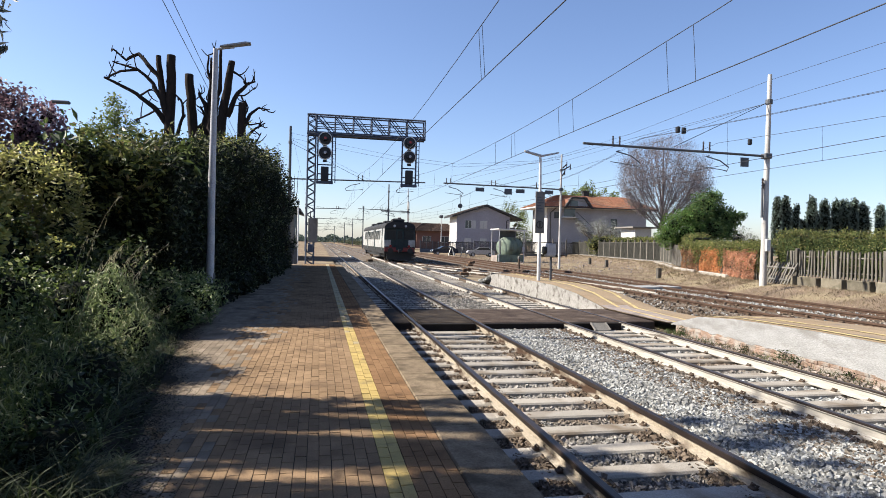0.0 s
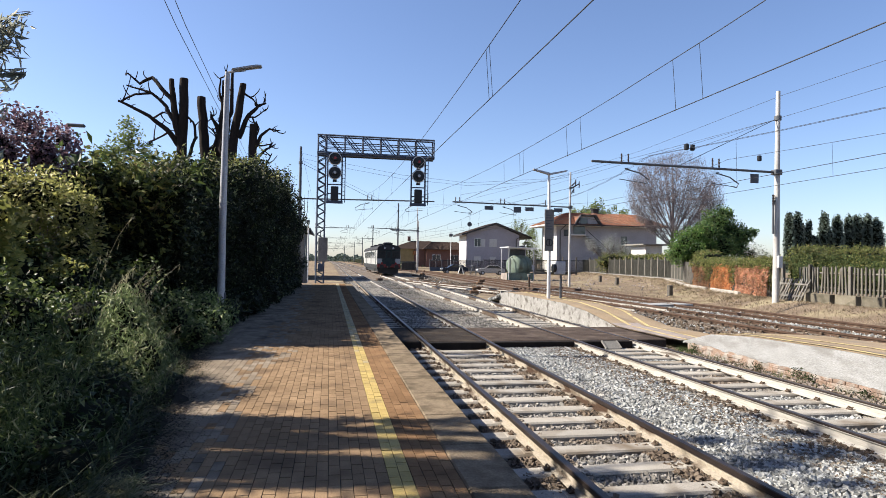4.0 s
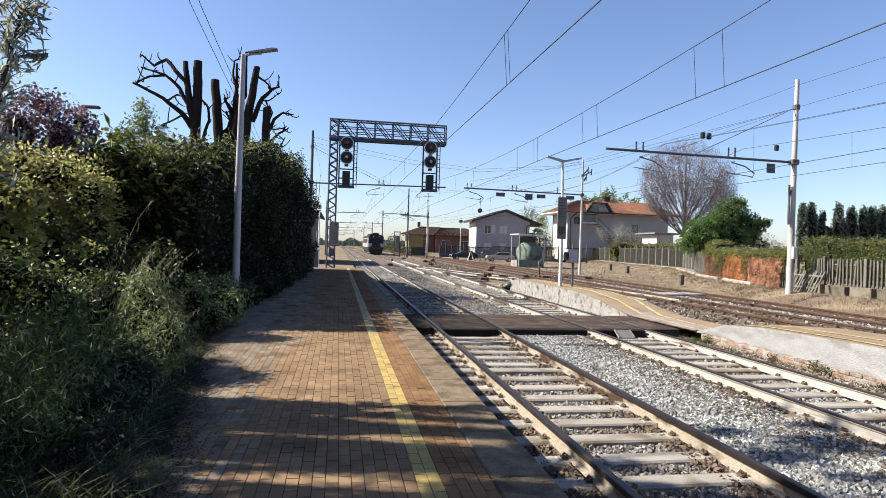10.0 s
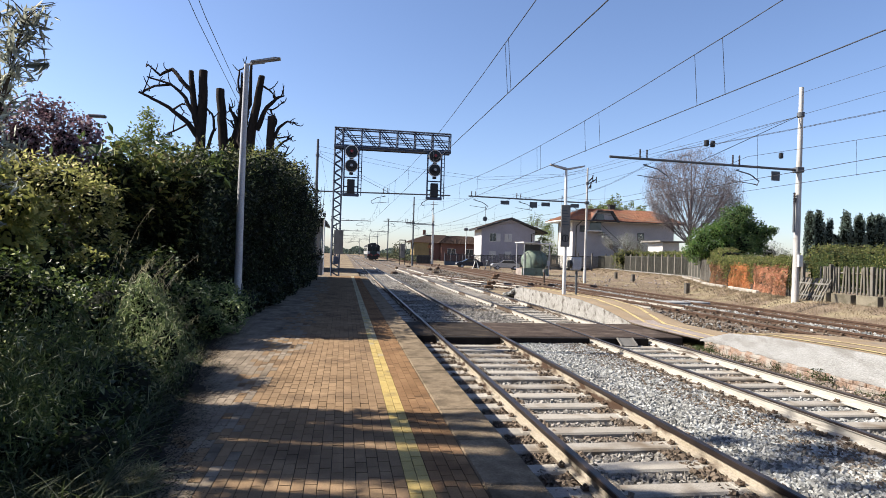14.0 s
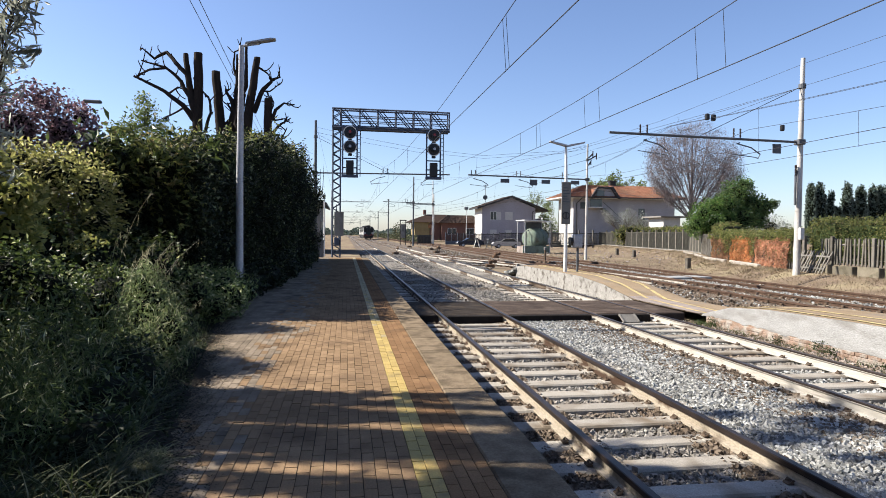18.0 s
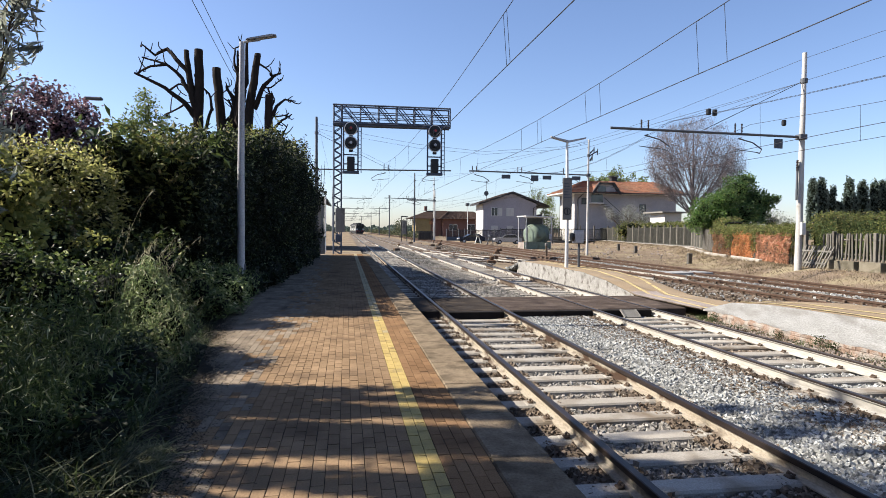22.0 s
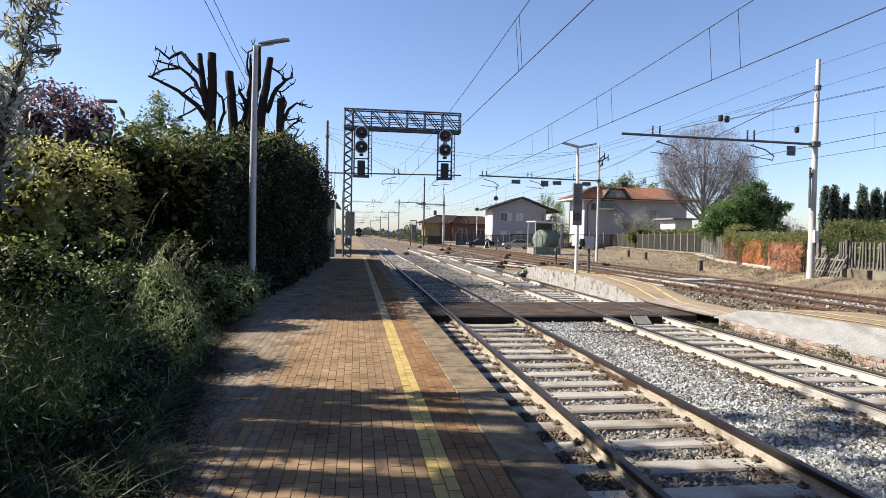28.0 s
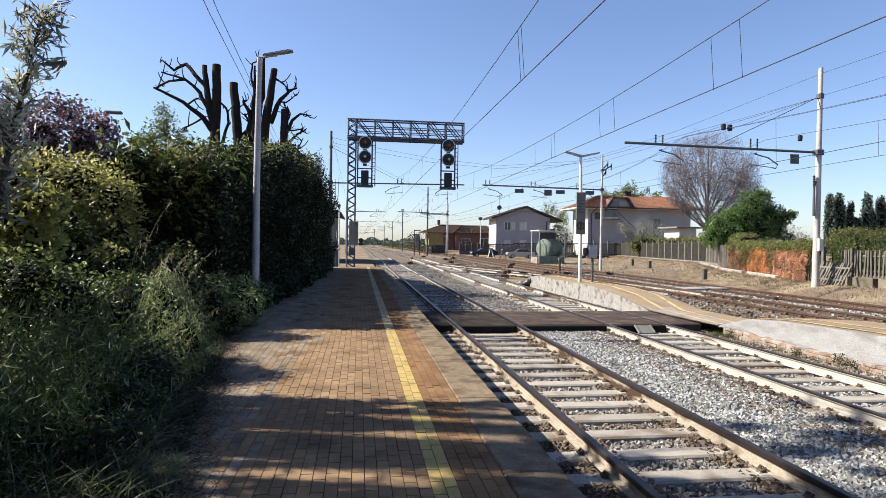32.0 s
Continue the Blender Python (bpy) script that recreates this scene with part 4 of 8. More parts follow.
for x in (0.30, 6.24):
    sig = Mesh()
    for s in (-0.5, 0.5):
        sig.box(x + s - 0.05, x + s + 0.05, -0.5, -0.38, 5.5, 8.95)
    for z in (5.5, 6.1, 6.75, 7.4, 8.4):
        sig.box(x - 0.5, x + 0.5, -0.48, -0.4, z - 0.04, z + 0.04)
    sig.box(x - 0.58, x + 0.58, -0.62, -0.3, 5.42, 5.62, 0.02)
    for z in np.arange(5.7, 8.9, 0.3):
        sig.tube([(x + 0.5, -0.42, z), (x + 0.72, -0.42, z)], 0.02, 4)
    sig.tube([(x + 0.72, -0.42, 5.5), (x + 0.72, -0.42, 8.9)], 0.03, 4)
    s = part("signal", sig, M_GANTRY, gantry, "hanging signal frame with two round heads")
    for z in (8.55, 7.55):
        ring = [(x, -0.58, z)]
        disc = Mesh().tube([(x, -0.66, z), (x, -0.6, z)], 0.47, 24)
        part("target_ring", disc, M_WHITE, s, "white-rimmed round backing disc")
        part("target_disc", Mesh().tube([(x, -0.69, z), (x, -0.61, z)], 0.41, 24), M_BLACK, s, "black disc")
        part("hood", Mesh().tube([(x, -0.98, z + 0.02), (x, -0.68, z)], 0.17, 16), M_BLACK, s, "black lamp hood")
        part("lens", Mesh().tube([(x, -0.99, z), (x, -0.97, z)], 0.10, 14), M_REDLENS if z > 8 else M_GALV, s, "red lens" if z > 8 else "unlit lens")
        part("bracket", Mesh().box(x - 0.14, x + 0.14, -0.6, -0.42, z - 0.62, z - 0.46, 0.02), M_BLACK, s)
    part("relay_box", Mesh().box(x - 0.27, x + 0.27, -0.72, -0.36, 5.62, 6.6, 0.03), M_BLACK, s, "black equipment box")
part("notice_board", Mesh().box(-0.75, -0.1, -0.45, -0.38, 1.3, 3.0, 0.01), M_CONC, gantry, "grey notice plate on the column")
part("relay_cabinet", Mesh().box(-0.75, -0.4, -0.6, -0.33, 0.6, 1.15, 0.02), M_GANTRY, gantry, "grey cabinet on the column")

# ---- catenary masts ----
def insulator(mesh, p, q, r=0.045):
    p, q = Vector(p), Vector(q)
    n = 7
    pts = [p + (q - p) * (i / (2 * n)) for i in range(2 * n + 1)]
    mesh.tube(pts, [r if i % 2 else r * 0.45 for i in range(2 * n + 1)], 6)


def catenary_mast(x, y, z0, high, arm_z, reach, hooks, label, r=0.14, mat=None, plates=(), rake=0.0):
    """A mast with a horizontal arm; hooks: distances along the arm at which a wire hangs."""
    t = thing("catenary_mast", label, "catenary mast", pose(x, y, z0), "catenary masts")
    h = high - z0
    part("pole", Mesh().tube([(0, 0, -0.3), (rake * 0.5, 0, h * 0.5), (rake, 0, h)], [r * 1.25, r, r * 0.75], 14), mat or M_MASTCONC, t, smooth=True)
    s = 1 if reach > 0 else -1
    az = arm_z - z0
    part("arm", Mesh().tube([(0, 0, az), (reach, 0, az + 0.012 * abs(reach))], 0.055, 8), M_GREYSTEEL, t, "horizontal steel arm")
    part("clamp", Mesh().box(-r - 0.05, r + 0.05, -r - 0.05, r + 0.05, az - 0.12, az + 0.12, 0.02), M_GREYSTEEL, t)
    part("band", Mesh().tube([(rake * 0.85, 0, h - 1.35), (rake * 0.86, 0, h - 1.15)], r + 0.03, 12), M_GREYSTEEL, t)
    part("stay", Mesh().tube([(rake * 0.85, 0, h - 1.25), (reach * 0.55, 0, az + 0.06)], 0.014, 5), M_WIRE, t, "thin steel stay")
    for d in hooks:
        ins = Mesh()
        for e in (-0.16, 0.16):
            insulator(ins, (d + e, 0, az + 0.05), (d + e, 0, az + 0.5), 0.05)
        part("insulator", ins, M_INSUL, t, "pair of brown ribbed insulators")
        hook = Mesh()
        hook.tube([(d - s * 0.15, 0, az - 0.12), (d, 0, az - 0.16), (d - s * 0.7, 0, az - 0.32), (d - s * 1.15, 0, az - 0.6), (d - s * 1.05, 0, az - 0.78), (d - s * 0.9, 0, az - 0.74)], 0.028, 6)
        hook.tube([(d - s * 0.9, 0, az - 0.74), (d + s * 0.25, 0, az - 0.62)], 0.018, 5)
        part("registration_arm", hook, M_GREYSTEEL, t, "curved steady arm with insulator")
    for d, w, hh in plates:
        part("sign_plate", Mesh().box(d - w / 2, d + w / 2, -0.03, 0.0, az - 0.12 - hh, az - 0.12, 0.005), M_GREYSTEEL, t, "small grey hanging plate")
    return t


m1 = catenary_mast(20.13, 24.6, -0.1, 9.58, 5.83, -9.05, (-7.5, -3.1), "tall pale concrete catenary mast by the fence", 0.125, plates=((-1.15, 0.42, 0.42),), rake=0.06)
part("cable_box", Mesh().box(-0.1, 0.12, -0.3, -0.17, 1.55, 2.1, 0.02), M_WHITE, m1, "small white box on the mast")
part("conduit", Mesh().tube([(-0.2, -0.05, 3.1), (-0.2, -0.05, 4.4), (-0.12, -0.05, 4.65)], 0.05, 8), M_GREYSTEEL, m1, "grey cable conduit")
cap = Mesh()
insulator(cap, (-0.2, -0.05, 4.4), (-0.2, -0.05, 4.9), 0.07)
part("cable_head", cap, M_INSUL, m1)
mast_dark = M_GREYSTEEL
m2 = catenary_mast(18.9, 46.0, -0.1, 8.75, 5.95, -9.6, (-9.2, -5.6, -1.9), "slim concrete catenary mast with a long arm", 0.085, plates=((-6.7, 0.7, 0.3), (-4.4, 0.6, 0.45), (-3.4, 0.7, 0.3), (-1.0, 0.7, 0.3)))
catenary_mast(-2.3, 48.5, -0.4, 10.2, 6.15, 10.6, (5.4, 9.4), "slim steel catenary mast behind the gantry", 0.12, mast_dark)
for y in (99, 149, 199, 252, 310, 370):
    catenary_mast(-2.1, y, -0.5, 8.2, 6.4, 6.2, (4.9,), "distant steel catenary mast", 0.12, mast_dark)
for x, y, h in ((11.2, 101, 10.9), (10.6, 152, 9.9), (10.8, 203, 8.6), (10.2, 255, 8.6), (8.0, 330, 8.6)):
    catenary_mast(x, y, -0.5, h, 6.6, -5.0, (-4.2, -1.2), "distant steel catenary mast", 0.13, mast_dark)
for x, y, h in ((14.3, 100, 10.2), (14.9, 103, 8.2)):
    catenary_mast(x, y, -0.5, h, 6.4, -4.5, (-3.5,), "slim concrete catenary mast near the yard", 0.1)

for dx, dz, side in ((0.45, 8.0, 1), (0.75, 7.85, 1), (0.3, 7.4, -1)):
    cl = Mesh()
    insulator(cl, (0.1, 0, dz - 0.25), (dx, 0, dz + 0.1), 0.07)
    insulator(cl, (dx, 0, dz - 0.2), (dx, 0, dz + 0.3), 0.06)
    part("insulator", cl, M_INSUL, m2, "cluster of dark ribbed insulators")

# ---- overhead wires ----
def wire(mesh, pts, r):
    mesh.tube(pts, r, 5)


def catenary(label, line, supports, top, low, contact, drop=5.2, twin=False, y_from=-40, hung=()):
    t = thing("overhead_line", label, "overhead line", kind="structure")
    cw = Mesh()
    ys = [y for y in range(y_from, int(supports[-1]) + 1, 4)]
    wire(cw, [(along(y, *line) + 0.18 * math.cos(y * 0.058), y, contact + 0.05 * math.sin(y * 0.11)) for y in ys], 0.0095)
    part("contact_wire", cw, M_WIRE, t)
    hang = lambda a, b, y: low + (top - low) * (2 * (y - (a + b) / 2) / (b - a)) ** 2
    mw, dr = Mesh(), Mesh()
    for a, b in zip(supports[:-1], supports[1:]):
        n = 14
        for off in ((-0.05, 0.05) if twin else (0,)):
            wire(mw, [(along(y, *line) + off, y, hang(a, b, y)) for y in np.linspace(a, b, n + 1)], 0.0085 if not twin else 0.007)
        own = [y for y in hung if a < y < b]
        for y in own or np.arange(a + drop, b - drop * 0.5, drop):
            x = along(y, *line)
            wire(dr, [(x, y, hang(a, b, y)), (x + 0.1 * math.cos(y * 0.058), y, contact)], 0.0055)
    part("messenger_wire", mw, M_WIRE, t)
    part("droppers", dr, M_WIRE, t)
    return t


catenary("overhead contact line of the platform track", T1, (-6, 48.5, 99, 149, 199, 252), 6.75, 5.62, 4.78, hung=(3.0, 11.45, 11.7, 21.5, 30, 38, 43))
catenary("overhead contact line of the second track", T2, (-6, 48.5, 103, 152, 203, 255), 6.7, 5.48, 4.63, hung=(1.0, 5.6, 10.2, 11.1, 15.7, 16.7, 20.7, 21.1, 23.1, 31, 36, 42))
catenary("overhead contact line of the inner siding", ((-40, 24.6, 46, 103), (13.8, 13.8, 13.2, 11)), (-30, 24.6, 46, 103), 6.3, 5.25, 4.42, 6.1, True)
catenary("overhead contact line of the outer siding", ((-40, 24.6, 46, 103), (18.1, 17.6, 16.9, 14)), (-30, 24.6, 46, 103), 6.3, 5.5, 4.75, 6.1)
feed = thing("feeder_lines", "bare feeder wires on the mast tops", "overhead line", kind="structure")
for pts in ([(20.3, -40, 9.3), (20.3, -8, 8.85), (20.25, 24.6, 9.35), (19.6, 36, 8.8), (18.9, 46, 8.7), (15, 75, 8.6), (11.2, 101, 10.4)],
            [(20.3, -40, 8.4), (20.3, -8, 8.0), (20.25, 24.6, 8.35), (19.5, 36, 7.6), (18.9, 46, 7.4)],
            [(20.2, 24.6, 8.3), (14.5, 38, 7.0), (9.8, 46, 6.6)], [(20.2, 24.6, 8.3), (17.5, 60, 7.9), (11.2, 101, 9.6)],
            [(-1.8, -10, 7.0), (-3.6, 15, 6.92), (-4.95, 40, 7.0), (-5.5, 50, 7.0)], [(-1.6, -10, 7.0), (-3.39, 15, 6.94), (-4.75, 40, 7.0), (-5.3, 50, 7.0)], [(-2.3, 48.5, 10.1), (-2.1, 99, 8.1)],
            [(-2.3, 48.5, 9.2), (4, 60, 7.8), (11.2, 101, 10)], [(-2.3, 48.5, 9.7), (1, 47.6, 8.9), (5.5, 47, 8.1), (10.7, 47, 7.7), (16.9, 46.5, 8.2), (18.9, 46, 8.6)],
            [(-2.3, 48.5, 9.3), (1, 47.6, 8.55), (5.5, 47, 7.8), (10.7, 47, 7.48), (16.9, 46.5, 8.0), (18.9, 46, 8.4)]):
    part("wire", Mesh().tube(pts, 0.0085, 5), M_WIRE, feed)
tele = thing("utility_cable", "slack pale utility cable crossing in front of the house", "cable", kind="structure")
part("cable", Mesh().tube([(18.9, 46, 5.3), (24, 47, 4.75), (30, 48, 4.8), (35.8, 51.2, 6.3)], 0.02, 5), M_CONC, tele)
bal = thing("balise_boxes", "dark boxes hung on overhead wires", "line fitting", kind="structure")
for x, y, z in ((13.62, 21.5, 6.0), (13.88, 21.5, 5.98), (17.6, 22.5, 5.9)):
    part("weight_box", Mesh().box(x - 0.08, x + 0.08, y - 0.07, y + 0.07, z, z + 0.24, 0.03), M_BLACK, bal)

# ---- railcars ----
RUN_T = (0, 1, 2, 3, 6, 8, 10, 12, 14, 17, 20, 23, 25, 28, 32)
RUN_S = (54, 57, 61, 66, 84, 97, 111, 125, 139, 163, 190, 220, 242, 276, 325)
WAY_Y = (40, 54, 66, 84, 111, 140, 172, 184, 192, 200, 210, 220, 231, 242, 252, 276, 325, 420)
WAY_X = (6.8, 7.05, 7.0, 6.85, 6.62, 6.55, 6.5, 6.3, 5.95, 5.5, 4.7, 3.85, 3.05, 2.4, 1.98, 1.55, 0.9, -1.2)


def on_track(y):
    a, b = along(y + 3, WAY_Y, WAY_X), along(y + 20, WAY_Y, WAY_X)
    turn = math.atan2(b - a, 17)
    return pose(a - 3 * math.tan(turn), y, RAIL_TOP, 0, 0, -math.degrees(turn))


CAR_L = 23.5
HALF = 1.44


def railcar(label):
    t = thing("railcar", label, "railcar")
    nose = lambda y: 1 - 0.035 * (1 - min(1, min(y, CAR_L - y) / 0.5)) ** 2
    st = [0, 0.12, 0.3, 0.5, 4, 12, CAR_L - 0.5, CAR_L - 0.3, CAR_L - 0.12, CAR_L]

    def hull(name, prof, mat, lab):
        me = Mesh()
        me.sweep(prof, [Matrix.Translation((0, y, 0)) @ Matrix.Diagonal((nose(y), 1, 1, 1)) for y in st])
        return part(name, me, mat, t, lab)

    w = HALF
    hull("skirt", [(-w + 0.05, 0.72), (w - 0.05, 0.72), (w, 1.25), (-w, 1.25)], M_TRAINROOF, "sooty dark lower band")
    body = hull("body", [(-w, 1.25), (w, 1.25), (w + 0.01, 2.1), (w - 0.03, 2.95), (-w + 0.03, 2.95), (-w - 0.01, 2.1)], M_TRAINWHITE, "dirty white body side")
    hull("roof", [(-w + 0.03, 2.95), (w - 0.03, 2.95), (w - 0.04, 3.15), (w - 0.22, 3.42), (0.75, 3.58), (-0.75, 3.58), (-w + 0.22, 3.42), (-w + 0.04, 3.15)], M_TRAINROOF, "sooty dark grey roof")
    for s in (-1, 1):
        for k in range(11):
            y = 2.9 + k * 1.62
            if k in (3, 8):
                d = part("door", Mesh().box(s * (w - 0.01) - 0.025, s * (w - 0.01) + 0.025, y, y + 1.1, 1.0, 2.98, 0.01), M_TRAINGREEN, t, "dark folding door")
                part("pane", Mesh().box(s * (w + 0.02) - 0.01, s * (w + 0.02) + 0.01, y + 0.15, y + 0.95, 2.0, 2.8, 0.005), M_TRAINGLASS, d)
            else:
                win = part("window", Mesh().box(s * w - 0.02, s * w + 0.02, y, y + 1.2, 1.98, 2.8, 0.01), M_TRAINGREEN, t, "dark window frame")
                part("pane", Mesh().box(s * w - 0.026, s * w + 0.026, y + 0.06, y + 1.14, 2.04, 2.74, 0.005), M_TRAINGLASS, win)
        part("cab_door", Mesh().box(s * (w - 0.01) - 0.022, s * (w - 0.01) + 0.022, 0.9, 1.6, 1.0, 2.95, 0.01), M_TRAINGREEN, t)
    for end, s in ((0, -1), (CAR_L, 1)):
        f = lambda d0, d1: sorted((end + s * d0, end + s * d1))
        part("end_panel", Mesh().box(-1.36, 1.36, *f(-0.02, 0.03), 1.0, 3.1, 0.01), M_TRAINGREEN, t, "dark green end panel")
        for a in (-1, 1):
            part("corner_panel", Mesh().box(*sorted((a * 0.78, a * 1.385)), *f(0.0, 0.042), 1.36, 1.96, 0.02), M_TRAINWHITE, t, "white corner panel below the windscreen")
        part("roof_lip", Mesh().prism([(-1.38, 3.0), (1.38, 3.0), (1.34, 3.2), (1.15, 3.42), (0.6, 3.52), (-0.6, 3.52), (-1.15, 3.42), (-1.34, 3.2)], *f(0.0, 0.22)), M_TRAINROOF, t, "dark roof edge over the windscreens")
        for a in (-0.82, 0.82):
            wnd = part("windscreen", Mesh().box(a - 0.46, a + 0.5, *f(-0.02, 0.045), 1.98, 2.9, 0.03), M_BLACK, t)
            part("pane", Mesh().box(a - 0.38, a + 0.38, *f(0.0, 0.055), 2.04, 2.79, 0.02), M_TRAINGLASS, wnd)
            part("tail_lamp", Mesh().tube([(a, f(0.0, 0.12)[0], 1.42), (a, f(0.0, 0.12)[1], 1.42)], 0.11, 14), M_REDLENS, t, "round red tail lamp")
            part("headlight", Mesh().tube([(a * 0.62, f(0.0, 0.27)[0], 3.2), (a * 0.62, f(0.0, 0.27)[1], 3.2)], 0.11, 14), M_GALV, t, "round headlight under the roof edge")
            part("buffer", Mesh().tube([(a * 1.06, f(0.0, 0.62)[0], 1.0), (a * 1.06, f(0.0, 0.62)[1], 1.0)], 0.13, 10), M_BLACK, t, "black buffer")
            part("buffer_plate", Mesh().tube([(a * 1.06, f(0.58, 0.64)[0], 1.0), (a * 1.06, f(0.58, 0.64)[1], 1.0)], 0.25, 16), M_BLACK, t)
        gang = part("gangway_door", Mesh().box(-0.34, 0.34, *f(-0.02, 0.09), 1.05, 2.95, 0.02), M_TRAINGREEN, t, "dark green gangway door")
        part("pane", Mesh().box(-0.2, 0.2, *f(0.05, 0.1), 2.05, 2.75, 0.01), M_TRAINGLASS, gang)
        part("buffer_beam", Mesh().box(-1.34, 1.34, *f(-0.1, 0.08), 0.92, 1.3, 0.02), M_TRAINRED, t, "dull red buffer beam")
        part("coupling", Mesh().box(-0.16, 0.16, *f(0.0, 0.45), 0.85, 1.1, 0.03), M_BLACK, t)
        part("snow_plough", Mesh().prism([(-1.1, 0.2), (1.1, 0.2), (1.15, 0.72), (-1.15, 0.72)], *f(-0.3, -0.15)), M_BLACK, t)
        part("destination_box", Mesh().box(-0.5, 0.5, *f(-0.3, 0.02), 2.98, 3.25, 0.03), M_TRAINGREEN, t)
    for y in (1.6, 8.5, 15.2, 21.5):
        fan = part("roof_unit", Mesh().box(-0.55, 0.55, y - 0.6, y + 0.6, 3.6, 3.86, 0.05), M_TRAINROOF, t, "raised roof vent")
        part("fan_cover", Mesh().tube([(0, y, 3.85), (0, y, 3.92)], 0.4, 16), M_GREYSTEEL, fan)
    part("underframe", Mesh().box(-1.2, 1.2, 5.5, CAR_L - 5.5, 0.35, 0.75, 0.04), M_BLACK, t, "dark engine equipment")
    for y in (3.6, CAR_L - 3.6):
        bogie = part("bogie", Mesh().box(-1.12, -0.92, y - 1.7, y + 1.7, 0.4, 0.65, 0.03).box(0.92, 1.12, y - 1.7, y + 1.7, 0.4, 0.65, 0.03).box(-1, 1, y - 0.25, y + 0.25, 0.45, 0.72, 0.03), M_BLACK, t)
        for dy in (-1.2, 1.2):
            part("wheelset", Mesh().tube([(-0.8, y + dy, 0.45), (-0.68, y + dy, 0.45)], 0.45, 20).tube([(0.68, y + dy, 0.45), (0.8, y + dy, 0.45)], 0.45, 20).tube([(-0.7, y + dy, 0.45), (0.7, y + dy, 0.45)], 0.08, 8), M_RUST, bogie)
    return t


first = railcar("white and dark green diesel railcar on the track")
railcars = [(first, 0.0)]

# ---- vegetation beside the platform ----
rng = np.random.default_rng(11)


def lump(mesh, c, r, seed, n=14, amp=0.18):
    """A bumpy ellipsoid, the dark hull whose colour stands for the shade inside a bush."""
    rows = []
    for i in range(n // 2 + 1):
        th = math.pi * i / (n // 2)
        row = []
        for j in range(n + 1):
            ph = 2 * math.pi * (j % n) / n
            d = Vector((math.sin(th) * math.cos(ph), math.sin(th) * math.sin(ph), math.cos(th)))
            k = 1 + amp * noise.noise(d * 2.3 + Vector((seed, 0, 0)))
            row.append((c[0] + r[0] * d.x * k, c[1] + r[1] * d.y * k, max(c[2] + r[2] * d.z * k, -0.05)))
        rows.append(row)
    mesh.sheet(rows)


def shell(masses, per, deep=0.35, low=0.05):
    """Leaf places in the outer part of several ellipsoids (centre, radii); per: leaves a square metre."""
    out = []
    for c, r in masses:
        c, r = np.array(c, float), np.array(r, float)
        area = 4 * np.pi * ((r[0] * r[1]) ** 1.6 + (r[0] * r[2]) ** 1.6 + (r[1] * r[2]) ** 1.6) ** (1 / 1.6) / 3 ** (1 / 1.6)
        n = max(int(area * per), 8)
        d = rng.standard_normal((n, 3))
        d /= np.linalg.norm(d, axis=1, keepdims=True)
        bump = 1 + 0.13 * np.sin(d[:, 0] * 5.1 + c[1] * 3) * np.cos(d[:, 1] * 4.3 + c[0]) + 0.10 * np.sin(d[:, 2] * 7 + d[:, 0] * 6 + c[1])
        k = (1 - deep * rng.random(n) ** 1.5) * bump * (1 + 0.05 * rng.standard_normal(n))
        p = c + d * r * k[:, None]
        keep = p[:, 2] > low
        for c2, r2 in masses:
            if tuple(c2) != tuple(c):
                q = (p - np.array(c2)) / np.array(r2)
                keep &= (q ** 2).sum(1) > 0.45
        out.append(p[keep])
    return np.concatenate(out)


def bush(label, category, masses, per, size, mat, long=2.0, droop=0.3, core=0.74, name="bush", deep=0.35, core_mat=None, stems=None, extra=None):
    c0 = masses[0][0]
    t = thing(name, label, category, pose(0, 0, 0))
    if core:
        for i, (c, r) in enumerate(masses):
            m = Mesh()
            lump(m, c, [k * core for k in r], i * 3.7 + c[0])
            part("inner_mass", m, core_mat or M_HEDGE_CORE, t, "dark hull, inner shade put into its colour", True)
    if stems:
        for pts, r0, r1 in stems:
            part("stem", Mesh().tube(pts, np.linspace(r0, r1, len(pts)).tolist(), 6), M_BARK, t, smooth=True)
    p = shell(masses, per, deep)
    if extra is not None:
        p = np.concatenate([p, extra])
    raw("foliage", *leaves(rng, p, size, long, droop), mat, t)
    return t


# the tall evergreen hedge along the platform
HY = (12.3, 13, 15, 18, 22, 27, 32, 35, 36.5)
HX = (-2.9, -2.95, -2.85, -2.3, -2.0, -1.9, -1.8, -1.9, -2.3)
HZ = (3.05, 3.4, 3.72, 4.3, 4.65, 4.95, 4.6, 3.85, 2.6)
hedge = thing("evergreen_hedge", "tall dense dark green evergreen hedge along the platform", "hedge")


def hedge_face(y, u, off):
    """u from 0 at the foot over the crest to 1 on the back."""
    f, top = along(y, HY, HX), along(y, HY, HZ)
    bulge = 0.75 * noise.noise((y * 0.55, u * 5, 1)) + 0.3 * noise.noise((y * 1.7, u * 12, 4))
    a = min(u / 0.62, 1.0)
    if u < 0.62:
        z, x = top * a ** 0.8, f - 0.28 + 0.32 * math.sin(a * math.pi * 0.8) - 0.75 * max(a - 0.72, 0) / 0.28 * (a - 0.6)
        return Vector((x + bulge + off, y, z + 0.4 * bulge * a + off * 0.5 * a))
    b = (u - 0.62) / 0.38
    return Vector((f - 0.6 - along(y, (11.9, 15, 20), (1.3, 2.2, 3.2)) * b, y, top - 0.35 + 0.3 * bulge + off * 0.9 - 0.5 * b * b))


